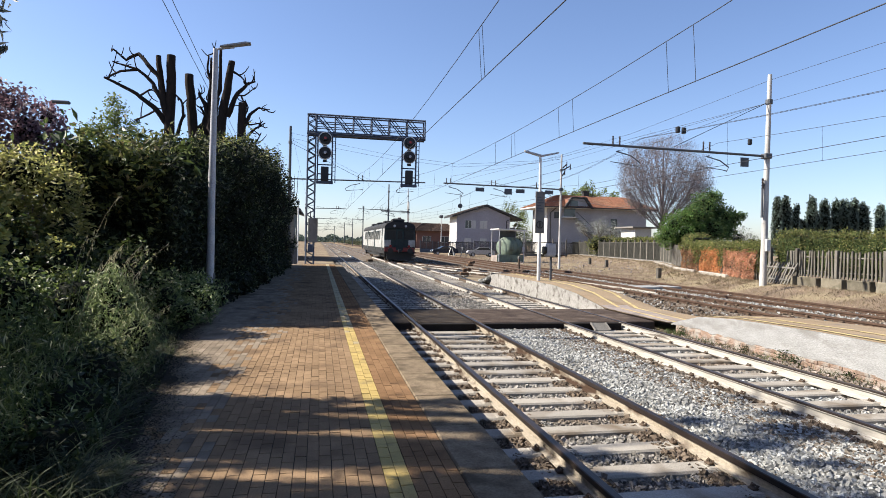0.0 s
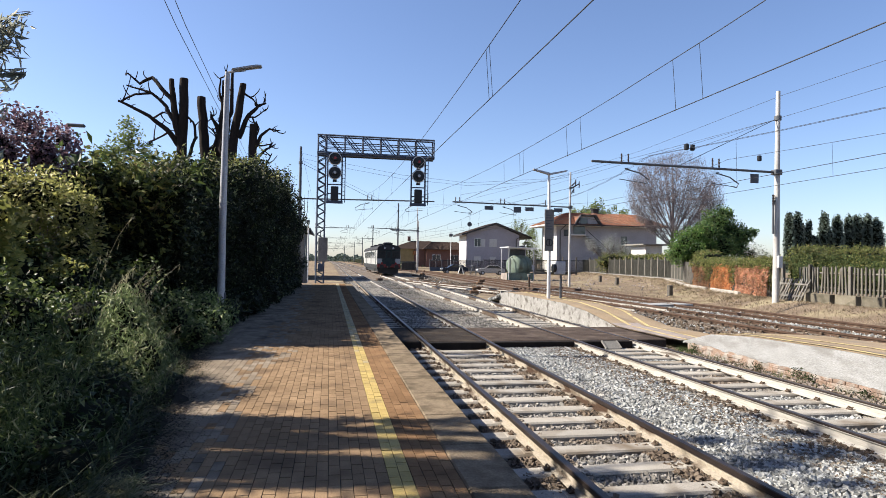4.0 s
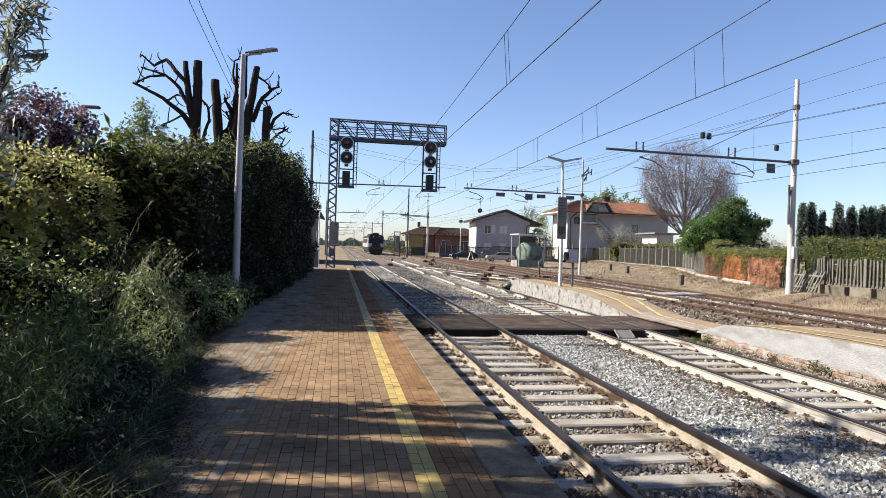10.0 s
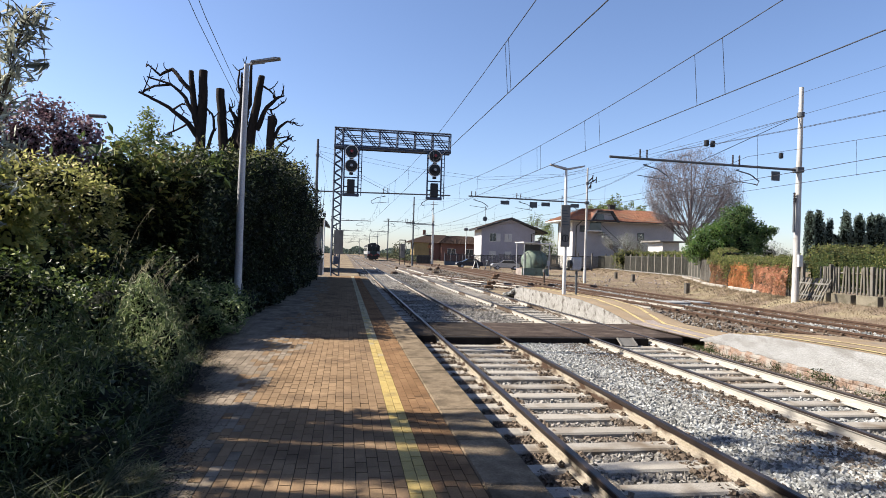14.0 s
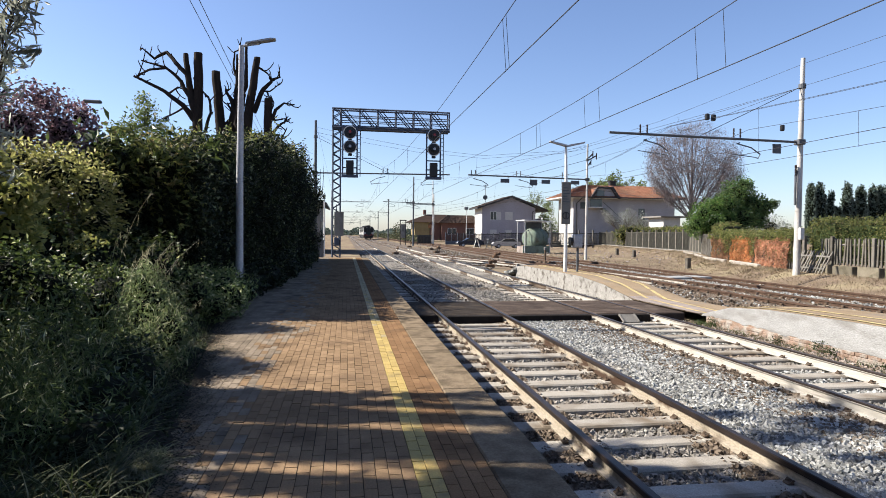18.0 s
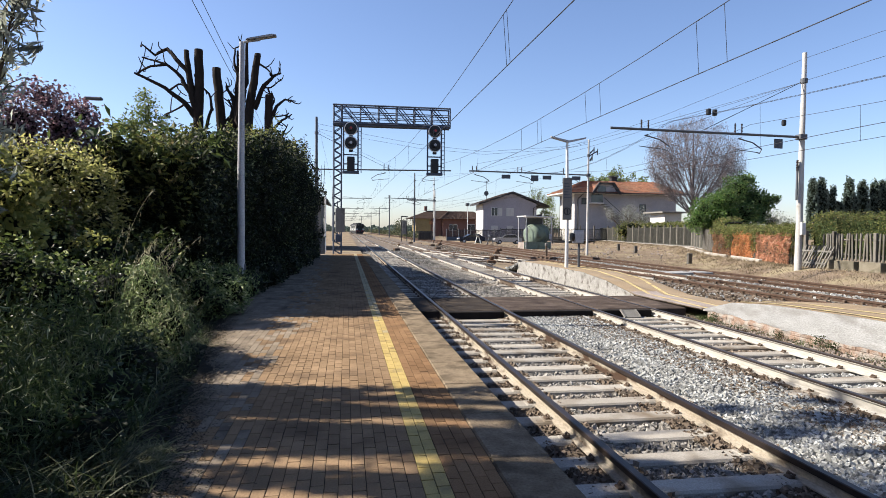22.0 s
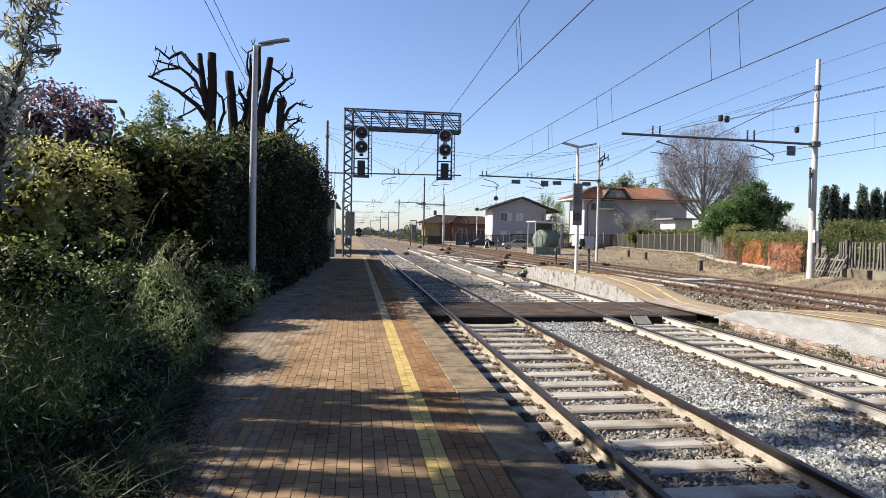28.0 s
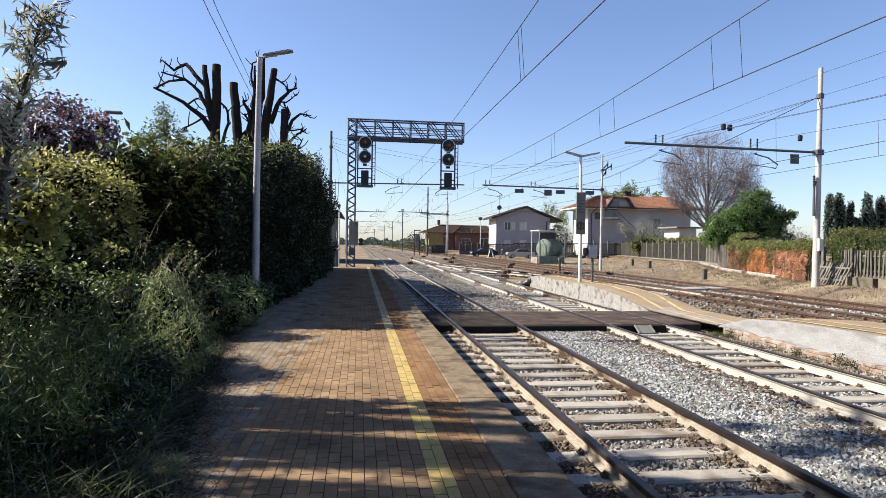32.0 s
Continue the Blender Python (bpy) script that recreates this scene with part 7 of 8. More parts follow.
for _ in range(900):
    y = 4 + 9.5 * rng.random()
    feet.append((8.36 - abs(rng.normal(0, 0.12)), y, BED))
for _ in range(260):
    feet.append((8.3 + rng.normal(0, 0.1), 12.9 + rng.normal(0, 0.25), BED))
tagged(raw("weeds", *blades(rng, np.array(feet), 0.13, 0.006, 0.9, 2), M_WEED, None, 4), "small weeds growing at the island wall foot", "weeds", kind="stuff")

for y, k in ((12.75, 0.2), (10.6, 0.13), (9.6, 0.2), (9.3, 0.14), (8.2, 0.1), (6.9, 0.1)):
    w3 = np.array([(8.33 + rng.normal(0, 0.04), y + rng.normal(0, k * 0.45), -0.46 + k * min(abs(rng.normal(0.3, 0.35)), 0.9)) for _ in range(int(1100 * k))])
    tagged(raw("weed_clump", *leaves(rng, w3, 0.03, 1.9, 0.1), M_GRASS), "leafy weed clump growing from the broken wall", "weeds", kind="stuff")

# ---- trees beyond the fence ----
def grow(mesh, rng2, p, d, length, r, depth, tips, spread=0.5, n=4):
    pts, rad = [p], [r]
    q, dd = p, d
    for k in range(n):
        dd = (dd + Vector((rng2.normal(0, 0.1), rng2.normal(0, 0.1), rng2.normal(0.03, 0.06)))).normalized()
        q = q + dd * (length / n)
        pts.append(q)
        rad.append(r * (1 - 0.55 * (k + 1) / n))
    mesh.tube(pts, rad, 7 if r > 0.08 else 4 if r > 0.03 else 3, False)
    if depth == 0:
        tips.extend(tuple(s) for s in pts[2:])
        return
    for k in range(3 if depth > 2 else 4):
        s = pts[int(rng2.integers(2 if n > 3 else 1, n + 1))]
        t = Vector((rng2.normal(0, spread), rng2.normal(0, spread), rng2.normal(0.25, 0.25)))
        grow(mesh, rng2, s, (dd + t).normalized(), length * (0.62 + 0.16 * rng2.random()), r * 0.56, depth - 1, tips, spread, n)


def big_tree(label, x, y, trunk, length, r, depth, stems, mat_bark, leaf=None, per_tip=0, size=0.15, spread=0.55, seed=1):
    r2 = np.random.default_rng(seed)
    t = thing("tree", label, "tree", pose(x, y, -0.1))
    part("trunk", Mesh().tube([(0, 0, -0.1), (0.05, 0, trunk * 0.6), (0, 0.05, trunk)], [r * 1.3, r, r * 0.85], 10), mat_bark, t, smooth=True)
    tips = []
    for k in range(stems):
        a = 2 * math.pi * (k + 0.3 * r2.random()) / stems
        m = Mesh()
        grow(m, r2, Vector((0, 0, trunk * (0.85 + 0.15 * r2.random()))), Vector((math.cos(a) * 0.75, math.sin(a) * 0.75, 0.8)).normalized(), length, r * 0.5, depth, tips, spread, 3 if depth > 4 else 4)
        part("limb", m, mat_bark, t)
    if leaf:
        tp = np.array(tips)
        pick = tp[r2.integers(0, len(tp), per_tip)] + r2.normal(0, 0.22, (per_tip, 3))
        raw("crown", *leaves(r2, pick, size, 1.8, 0.3), leaf, t)
    return t


def round_bare_tree(label, x, y, base, centre, radii, r0, seed):
    """A bare tree whose limbs branch out towards a rounded crown."""
    r2 = np.random.default_rng(seed)
    t = thing("tree", label, "tree", pose(x, y, -0.1))
    part("trunk", Mesh().tube([(0, 0, -0.1), (0.1, 0, base * 0.5), (0, 0, base), (0.1, 0.1, centre[2]), (0.0, 0.1, centre[2] + radii[2] * 0.7)], [r0 * 1.3, r0, r0 * 0.8, r0 * 0.4, 0.04], 10), M_TWIG, t, smooth=True)
    c, rad = Vector(centre), Vector(radii)

    def on_crown(d, k):
        return c + Vector((d.x * rad.x, d.y * rad.y, d.z * rad.z)) * k

    def branch(mesh, a, b, r1, r2_, sides, sag):
        mid = a.lerp(b, 0.5) + Vector((0, 0, sag))
        pts = [a, a.lerp(mid, 0.6), mid, mid.lerp(b, 0.55), b]
        mesh.tube(pts, np.linspace(r1, r2_, 5).tolist(), sides, False)
        return pts

    ends = []
    for k in range(26):
        zc = -0.8 + 1.75 * (k + 0.5) / 26
        a = k * 2.4
        d = Vector((math.cos(a) * math.sqrt(max(1 - zc * zc, 0.05)), math.sin(a) * math.sqrt(max(1 - zc * zc, 0.05)), zc))
        m = Mesh()
        limb = branch(m, Vector((0, 0, base * 0.85 + (centre[2] - base) * 0.9 * min(max(0.12 + 0.4 * zc + 0.4 * (r2.random() - 0.5), 0), 0.8))), on_crown(d, 0.8), r0 * 0.3, 0.025, 6, -0.35)
        for _ in range(11):
            s = limb[int(r2.integers(1, 5))]
            d2 = (d + Vector(r2.normal(0, 0.42, 3))).normalized()
            e = s.lerp(on_crown(d2, 0.93), 0.45 + 0.5 * r2.random())
            sec = branch(m, s, e, 0.034, 0.014, 4, -0.1)
            for _ in range(6):
                s2 = sec[int(r2.integers(1, 5))]
                d3 = (d2 + Vector(r2.normal(0, 0.35, 3))).normalized()
                e2 = s2.lerp(on_crown(d3, 1.0), 0.3 + 0.5 * r2.random())
                m.tube([s2, s2.lerp(e2, 0.5) + Vector(r2.normal(0, 0.08, 3)), e2], [0.014, 0.011, 0.008], 3, False)
                ends += [tuple(s2.lerp(e2, q)) for q in (0.4, 0.7, 1.0)]
        part("limb", m, M_TWIG, t)
    tips = np.array(ends)
    feet2 = tips[r2.integers(0, len(tips), 26000)] + r2.normal(0, 0.22, (26000, 3))
    raw("twig_haze", *blades(r2, feet2, 0.6, 0.0075, 0.9, 2), M_TWIG, t, 4)
    pick = tips[r2.integers(0, len(tips), 900)]
    raw("buds", *leaves(r2, pick[pick[:, 2] < 8], 0.13, 1.8, 0.2), M_LIGHTLEAF, t)
    return t


round_bare_tree("tall bare tree with a round crown of fine twigs", 42.4, 70, 4.2, (0.3, 0, 10.5), (6.7, 5.2, 5.6), 0.3, 4)
bush("dark green leafy tree with a ragged crown behind the fence", "tree", [((35.8, 51.5, 5.5), (1.5, 1.5, 1.5)), ((34.7, 51.2, 4.5), (1.3, 1.4, 1.3)), ((37.3, 51.5, 4.5), (1.5, 1.4, 1.3)), ((38.7, 51.6, 4.3), (0.9, 0.9, 0.75)), ((39.6, 51.6, 4.7), (0.6, 0.6, 0.4)), ((36.0, 51.0, 3.2), (1.9, 1.5, 1.5)), ((36.5, 51.4, 6.3), (0.8, 0.9, 0.7)), ((37.9, 51.4, 3.2), (1.0, 1.0, 0.9))],
     130, 0.17, M_TREELEAF, 1.8, 0.3, 0.5, "tree", 0.65, None, [([(35.9, 51.5, -0.1), (35.9, 51.5, 2.5), (36.3, 51.5, 5.5)], 0.2, 0.06), ([(36, 51.5, 2.4), (38.3, 51.6, 4.1), (40.1, 51.6, 4.75)], 0.09, 0.02), ([(36, 51.5, 2.2), (34.4, 51.3, 4.6)], 0.08, 0.02)])
bush("bright green young tree beside a darker one", "tree", [((31.9, 50.5, 3.5), (1.3, 1.2, 1.3)), ((33.1, 50.6, 4.1), (1.1, 1.1, 1.1)), ((30.9, 50.2, 2.5), (1.0, 1.0, 1.1)), ((32.7, 50.0, 2.6), (1.5, 1.1, 1.4)), ((33.9, 50.2, 3.0), (0.9, 0.9, 1.0))],
     130, 0.15, M_YOUNGTREE, 1.8, 0.3, 0.45, "tree", 0.65, None, [([(32.2, 50.5, -0.1), (32.2, 50.5, 3.2)], 0.13, 0.05)])
bush("grey-green willow shrub behind the trees", "shrub", [((42.0, 55, 2.6), (1.6, 1.2, 1.2)), ((40.4, 55, 3.0), (1.2, 1.0, 1.1)), ((43.5, 55, 2.2), (1.2, 1.0, 1.0))], 70, 0.15, M_BLOSSOM, 2.5, 0.5, 0.4, "shrub", 0.7)
big_tree("thin half-leafed tree beside the house", 36.2, 113, 4.0, 2.7, 0.16, 3, 5, M_BARK_GREY, M_LIGHTLEAF, 2600, 0.17, 0.5, 7)
big_tree("loose green tree behind the tiled roof", 52, 118, 5.5, 4.2, 0.3, 3, 6, M_BARK_GREY, M_LIGHTLEAF, 4200, 0.38, 0.55, 9)
big_tree("loose green tree behind the tiled roof", 57, 120, 5.5, 4.0, 0.3, 3, 6, M_BARK_GREY, M_LIGHTLEAF, 3600, 0.36, 0.55, 12)
big_tree("thin grey blossoming shrub before the house", 40.2, 84, 1.6, 2.0, 0.1, 3, 6, M_BARK_GREY, M_BLOSSOM, 3000, 0.11, 0.7, 15)
big_tree("thin grey blossoming shrub before the house", 43.0, 84, 1.2, 1.9, 0.1, 3, 6, M_BARK_GREY, M_BLOSSOM, 2600, 0.11, 0.7, 17)
bush("green hedge growth below the house", "hedge", [((46.5, 79, 1.2), (2.6, 1.2, 1.3)), ((39.5, 80, 1.6), (2.8, 1.2, 1.4)), ((50.5, 74, 1.6), (2.2, 1.2, 1.7))], 60, 0.2, M_IVY, name="hedge")
for k, (x, h, w) in enumerate(((103.0, 13.1, 1.25), (105.4, 13.2, 1.2), (108.1, 11.4, 0.9), (109.8, 8.2, 0.9), (111.9, 13.3, 1.25), (113.7, 9.8, 0.9), (115.9, 12.8, 1.35), (118.7, 12.9, 1.2), (121.0, 12.9, 1.5), (123.6, 13.3, 1.2), (126.4, 12.4, 1.5), (131.5, 12.2, 1.3), (137.5, 11.2, 1.6), (141.0, 12.2, 1.6))):
    bush("slim dark cypress-like poplar in a distant row", "tree", [((x, 122, h * 0.3), (w * 1.1, w, h * 0.33)), ((x + 0.25 * math.sin(k * 2.1), 122, h * 0.62), (w, w, h * 0.3)), ((x - 0.3 * math.sin(k * 1.3), 122, h * 0.86), (w * 0.75, w, h * 0.2)), ((x + 0.4 * math.sin(k * 3.7), 122, h * 0.97), (w * 0.4, w * 0.5, h * 0.1))], 26, 0.4, M_POPLAR, 1.8, -0.6, 0.8, "poplar", 0.5)
bush("leafy tree overhanging at the fence", "tree", [((29.4, 20.5, 2.6), (1.6, 1.4, 1.4)), ((30.2, 20.4, 3.6), (1.2, 1.2, 0.9)), ((28.3, 20.4, 2.2), (0.8, 0.8, 0.8))], 90, 0.16, M_TREELEAF, 2.0, 0.5, 0.6, "tree", 0.6, None, [([(29.6, 20.5, -0.1), (29.6, 20.5, 2.6)], 0.12, 0.08), ([(29.6, 20.5, 2.4), (28.4, 20.4, 3.9), (27.3, 20.4, 4.0)], 0.05, 0.015)],
     np.array([(27.2 + 1.6 * a + rng.normal(0, 0.1), 20.4 + rng.normal(0, 0.15), 3.95 - 0.25 * abs(a - 0.4) + rng.normal(0, 0.14)) for a in rng.random(160)]))
far_woods = []
for k in range(16000):
    a = rng.random()
    far_woods.append((-60 + 330 * a, 430 + rng.normal(0, 12), 5 * rng.random() ** 1.4 * (0.4 + 0.6 * abs(math.sin(a * 37) * math.cos(a * 91)))))
woods = thing("far_woods", "hazy low line of distant trees", "woods", kind="stuff")
raw("foliage", *leaves(rng, np.array(far_woods), 1.6, 1.3, 0.2), M_HAZE, woods)
line = []
for k in range(9000):
    y = 112 + 190 * rng.random()
    line.append((12.5 - 0.012 * (y - 110) + abs(rng.normal(0, 1.6)), y, (5.2 if 140 < y < 158 else 1.5) * rng.random() ** 1.4 * (0.7 + 0.5 * noise.noise((y * 0.06, 0, 0)))))
tagged(raw("lineside_bushes", *leaves(rng, np.array(line), 0.32, 1.5, 0.2), M_DULL), "low green bushes beside the distant line", "bushes", kind="stuff")

tuft = []
for _ in range(1500):
    y = 26 + 70 * rng.random() ** 1.2
    x = fence_at(y) - 0.5 - abs(rng.normal(0, 1.1))
    tuft += [(x + rng.normal(0, 0.09), y + rng.normal(0, 0.12), ground_z(x, y) - 0.01) for _ in range(10)]
tagged(raw("dry_grass", *blades(rng, np.array(tuft), 0.13, 0.016, 1.2, 2), M_DRY, None, 4), "taller straw-coloured grass tufts along the fence foot", "grass", kind="stuff")
stones("rubble", 260, 19.0, 34.0, 44.0, 96.0, 0.075, lambda x, y: np.array([ground_z(a, b) for a, b in zip(x, y)]), "scattered pale debris over the dry yard", M_LANDING)
stones("rubble", 420, 10.0, 24.0, 44.0, 96.0, 0.06, lambda x, y: np.array([ground_z(a, b) for a, b in zip(x, y)]), "rusty clods and scrap over the yard", M_STONE_BROWN)

# ---- houses and yard ----
def tiled(mesh, p00, p10, p01, p11, nx, ny, lift=0.06):
    """Roof tiles laid in rows on the sloping quad: p00-p10 along the eave, p01-p11 along the ridge."""
    p00, p10, p01, p11 = (Vector(p) for p in (p00, p10, p01, p11))
    n = (p10 - p00).cross(p01 - p00).normalized()
    if n.z < 0:
        n = -n
    P = lambda a, b: (p00.lerp(p10, a)).lerp(p01.lerp(p11, a), b)
    for j in range(ny):
        for i in range(nx):
            a0, a1, b0, b1 = (i + 0.06) / nx, (i + 0.94) / nx, j / ny, (j + 1.12) / ny
            b1 = min(b1, 1)
            am = (a0 + a1) / 2
            v = [P(a0, b0) + n * 0.0, P(am, b0) + n * lift * 1.5, P(a1, b0) + n * 0.0, P(a0, b1) - n * 0.01, P(am, b1) + n * lift * 0.6, P(a1, b1) - n * 0.01]
            mesh.add(v, [(0, 1, 4, 3), (1, 2, 5, 4), (0, 2, 1)])


def window(t, x, y, z, w, h, shutters=0, frame_mat=None, name="window", face=-1):
    """A window in a wall facing the tracks, its sill at z."""
    wn2 = part(name, Mesh().box(x - w / 2 - 0.08, x + w / 2 + 0.08, y - 0.06, y + 0.04, z - 0.08, z, 0.01).box(x - w / 2 - 0.06, x - w / 2, y - 0.04, y + 0.04, z, z + h).box(x + w / 2, x + w / 2 + 0.06, y - 0.04, y + 0.04, z, z + h)
               .box(x - w / 2 - 0.06, x + w / 2 + 0.06, y - 0.04, y + 0.04, z + h, z + h + 0.06).box(x - 0.03, x + 0.03, y - 0.03, y + 0.04, z, z + h), frame_mat or M_WHITE, t)
    for s in (-1, 1):
        part("pane", Mesh().box(*sorted((x + s * 0.03, x + s * w / 2)), y - 0.015, y + 0.03, z, z + h), M_GLASS, wn2)
        if shutters:
            sh = Mesh()
            c = x + s * (w / 2 + 0.08 + w / 4)
            sh.box(c - w / 4, c + w / 4, y - 0.1, y - 0.06, z, z + h, 0.01)
            for k in range(int(h / 0.12)):
                sh.box(c - w / 4 + 0.05, c + w / 4 - 0.05, y - 0.115, y - 0.1, z + 0.06 + k * 0.12, z + 0.12 + k * 0.12)
            part("shutter", sh, M_SHUTTER, wn2, "pale louvred shutter")
    return wn2


# grey house with a gable towards the tracks
h1 = thing("house", "lilac-grey two-storey house with low gable roof", "house", pose(0, 0, -0.1))
X0, X1, YH, DEP = 23.6, 33.2, 104.0, 6.0
# Gable greyed as if in shade, left side whitened as if in sun.
part("wall", Mesh().prism([(X0, 0), (X1, 0), (X1, 6.3), ((X0 + X1) / 2 + 0.35, 8.05), (X0, 6.3)], YH, YH + 0.35), M_SHADED_GREYWALL, h1, "grey gable wall, the shaded copy of the render")
part("wall", Mesh().box(X0 - 0.02, X0 + 0.3, YH + 0.35, YH + DEP, 0, 6.3), M_WHITEWALL, h1, "white side wall, the sunlit copy of the render")
part("wall", Mesh().box(X1 - 0.3, X1 + 0.02, YH + 0.35, YH + DEP, 0, 6.3), M_SHADED_GREYWALL, h1)
part("wall", Mesh().prism([(X0, 0), (X1, 0), (X1, 6.3), ((X0 + X1) / 2 + 0.35, 8.05), (X0, 6.3)], YH + DEP - 0.3, YH + DEP), M_SHADED_GREYWALL, h1)
mid = (X0 + X1) / 2 + 0.35
for s, xe in ((-1, X0 - 1.05), (1, X1 + 2.1)):
    ze = 6.0 if s < 0 else 5.72
    rf = part("roof", Mesh().prism([(mid, 8.06), (xe, ze - 0.04), (xe, ze + 0.26), (mid, 8.38)], YH - 0.9, YH + DEP + 0.6), M_EAVE, h1, "dark roof slope with deep eaves")
    tl = Mesh()
    tiled(tl, (xe, YH - 0.5, ze + 0.27), (xe, YH + DEP + 0.5, ze + 0.27), (mid, YH - 0.5, 8.39), (mid, YH + DEP + 0.5, 8.39), 40, 14, 0.02)
    tagged(part("tiles", tl, M_ROOF_DARK, rf), kind="stuff")
part("gutter_pipe", Mesh().tube([(X1 - 0.6, YH - 0.12, 0.3), (X1 - 0.6, YH - 0.12, 5.6), (X1 + 0.3, YH - 0.5, 6.0)], 0.07, 8), M_EAVE, h1)
window(h1, 25.6, YH, 4.15, 1.05, 1.35)
part("shutter", Mesh().box(26.25, 26.95, YH - 0.09, YH - 0.02, 4.1, 5.5, 0.02), M_SHUTTER, h1, "pale shutter folded open")
window(h1, 32.9, YH + 0.02, 3.9, 0.5, 1.2)
part("closed_shutter", Mesh().box(27.7, 28.36, YH - 0.07, YH, 4.1, 5.5, 0.02).box(28.4, 29.06, YH - 0.07, YH, 4.1, 5.5, 0.02), M_SHUTTER, h1, "closed pale shutters")
for x in (25.6, 28.4):
    part("closed_shutter", Mesh().box(x - 0.6, x + 0.6, YH - 0.07, YH, 1.2, 2.4, 0.02), M_SHUTTER, h1)
part("balcony", Mesh().box(X1, X1 + 1.2, YH + 0.4, YH + 4, 3.3, 3.5, 0.02).box(X1 + 1.12, X1 + 1.2, YH + 0.4, YH + 4, 3.5, 4.5), M_SHADED_GREYWALL, h1)
part("antenna", Mesh().tube([(24.6, YH + 2, 6.5), (24.6, YH + 2, 10.4)], 0.035, 5).tube([(24.2, YH + 2, 10.2), (25.2, YH + 2, 10.3)], 0.025, 4).tube([(24.3, YH + 2, 9.8), (24.9, YH + 2, 9.85)], 0.025, 4), M_GREYSTEEL, h1, "television aerial")
part("satellite_dish", Mesh().tube([(24.5, YH + 1.75, 8.1), (24.5, YH + 1.9, 8.12)], [0.42, 0.3], 16), M_GREYSTEEL, h1, "grey satellite dish")

bush("dull olive tree between the two houses", "tree", [((36.6, 108, 4.6), (1.6, 1.2, 1.7)), ((35.6, 108, 3.0), (1.3, 1.0, 1.6)), ((37.6, 108, 3.0), (1.4, 1.0, 1.7)), ((37.2, 108, 6.0), (1.0, 0.9, 1.0))], 26, 0.24, M_LIGHTLEAF, 1.8, 0.2, 0, "tree", 0.8, None, [([(36.6, 108, -0.2), (36.5, 108, 3.5)], 0.16, 0.06)])

# white house with terracotta roof
h2 = thing("house", "white house with hipped terracotta roof and dormer", "house", pose(0, 0, -0.1))
A0, A1, B0, B1 = 36.4, 54.0, 94.0, 101.0
# Front wall takes the render darkened for shade; the other walls stay white.
part("wall", Mesh().box(A0, A1, B0, B0 + 0.35, 0, 7.7), M_SHADED_BEIGEWALL, h2, "beige-grey front wall, the shaded copy of the render")
part("wall", Mesh().box(A0, A0 + 0.35, B0 + 0.35, B1, 0, 7.7), M_WHITEWALL, h2, "white side wall, the sunlit copy of the render")
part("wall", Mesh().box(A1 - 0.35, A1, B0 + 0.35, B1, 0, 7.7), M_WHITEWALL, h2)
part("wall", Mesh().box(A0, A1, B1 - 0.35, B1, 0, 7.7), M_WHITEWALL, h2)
E0, E1, F0, F1, RZ = A0 - 2.0, A1 + 1.5, B0 - 1.2, B1 + 1.0, 10.0
part("eave_board", Mesh().box(E0, E1, F0, F1, 7.55, 7.78, 0.03), M_WHITEWALL, h2, "pale boxed eaves")
rp = part("roof", Mesh().add([(E0, F0, 7.79), (E1, F0, 7.79), (E1, F1, 7.79), (E0, F1, 7.79), (E0 + 5.0, (F0 + F1) / 2, RZ), (E1 - 3.5, (F0 + F1) / 2, RZ)], [(0, 1, 5, 4), (1, 2, 5), (2, 3, 4, 5), (3, 0, 4), (0, 3, 2, 1)]), M_ROOF, h2, "terracotta tiled hipped roof")
tl = Mesh()
tiled(tl, (E0, F0, 7.8), (E1, F0, 7.8), (E0 + 5.0, (F0 + F1) / 2, RZ + 0.01), (E1 - 3.5, (F0 + F1) / 2, RZ + 0.01), 64, 16)
tiled(tl, (E0, F1, 7.8), (E0, F0, 7.8), (E0 + 5.0, (F0 + F1) / 2, RZ + 0.01), (E0 + 5.0, (F0 + F1) / 2 - 0.01, RZ + 0.01), 36, 14)
tagged(part("tiles", tl, M_ROOF, rp), kind="stuff")
part("gutter", Mesh().tube([(E0, F0 - 0.08, 7.7), (E1, F0 - 0.08, 7.7)], 0.09, 6), M_EAVE, h2)
dm = part("dormer", Mesh().prism([(38.9, 7.6), (43.7, 7.6), (42.5, 9.3), (40.1, 9.3)], F0 + 0.35, F0 + 5), M_ROOF, h2, "terracotta trapezoid dormer")
part("dormer_trim", Mesh().prism([(38.7, 7.55), (39.15, 7.55), (40.25, 9.15), (42.35, 9.15), (43.45, 7.55), (43.9, 7.55), (42.6, 9.4), (40.0, 9.4)], F0 - 0.1, F0 + 0.4), M_EAVE, dm, "dark gutter round the dormer")
# Recess uses the same shade-darkened render, for the shadow under the eave.
part("dormer_recess", Mesh().prism([(39.2, 7.5), (43.4, 7.5), (42.3, 9.15), (40.3, 9.15)], F0 + 0.28, F0 + 0.34), M_SHADED_BEIGEWALL, dm)
part("dormer_door", Mesh().box(39.9, 41.2, F0 + 0.2, F0 + 0.27, 7.5, 8.9, 0.01), M_GLASS, dm, "dark balcony door")
part("balcony_slab", Mesh().box(38.6, 40.9, B0 - 1.1, B0, 6.0, 6.2, 0.02), M_WHITEWALL, h2)
part("balcony_opening", Mesh().box(39.2, 41.2, B0 - 0.05, B0 + 0.1, 6.2, 7.55), M_GLASS, h2, "dark balcony doorway")
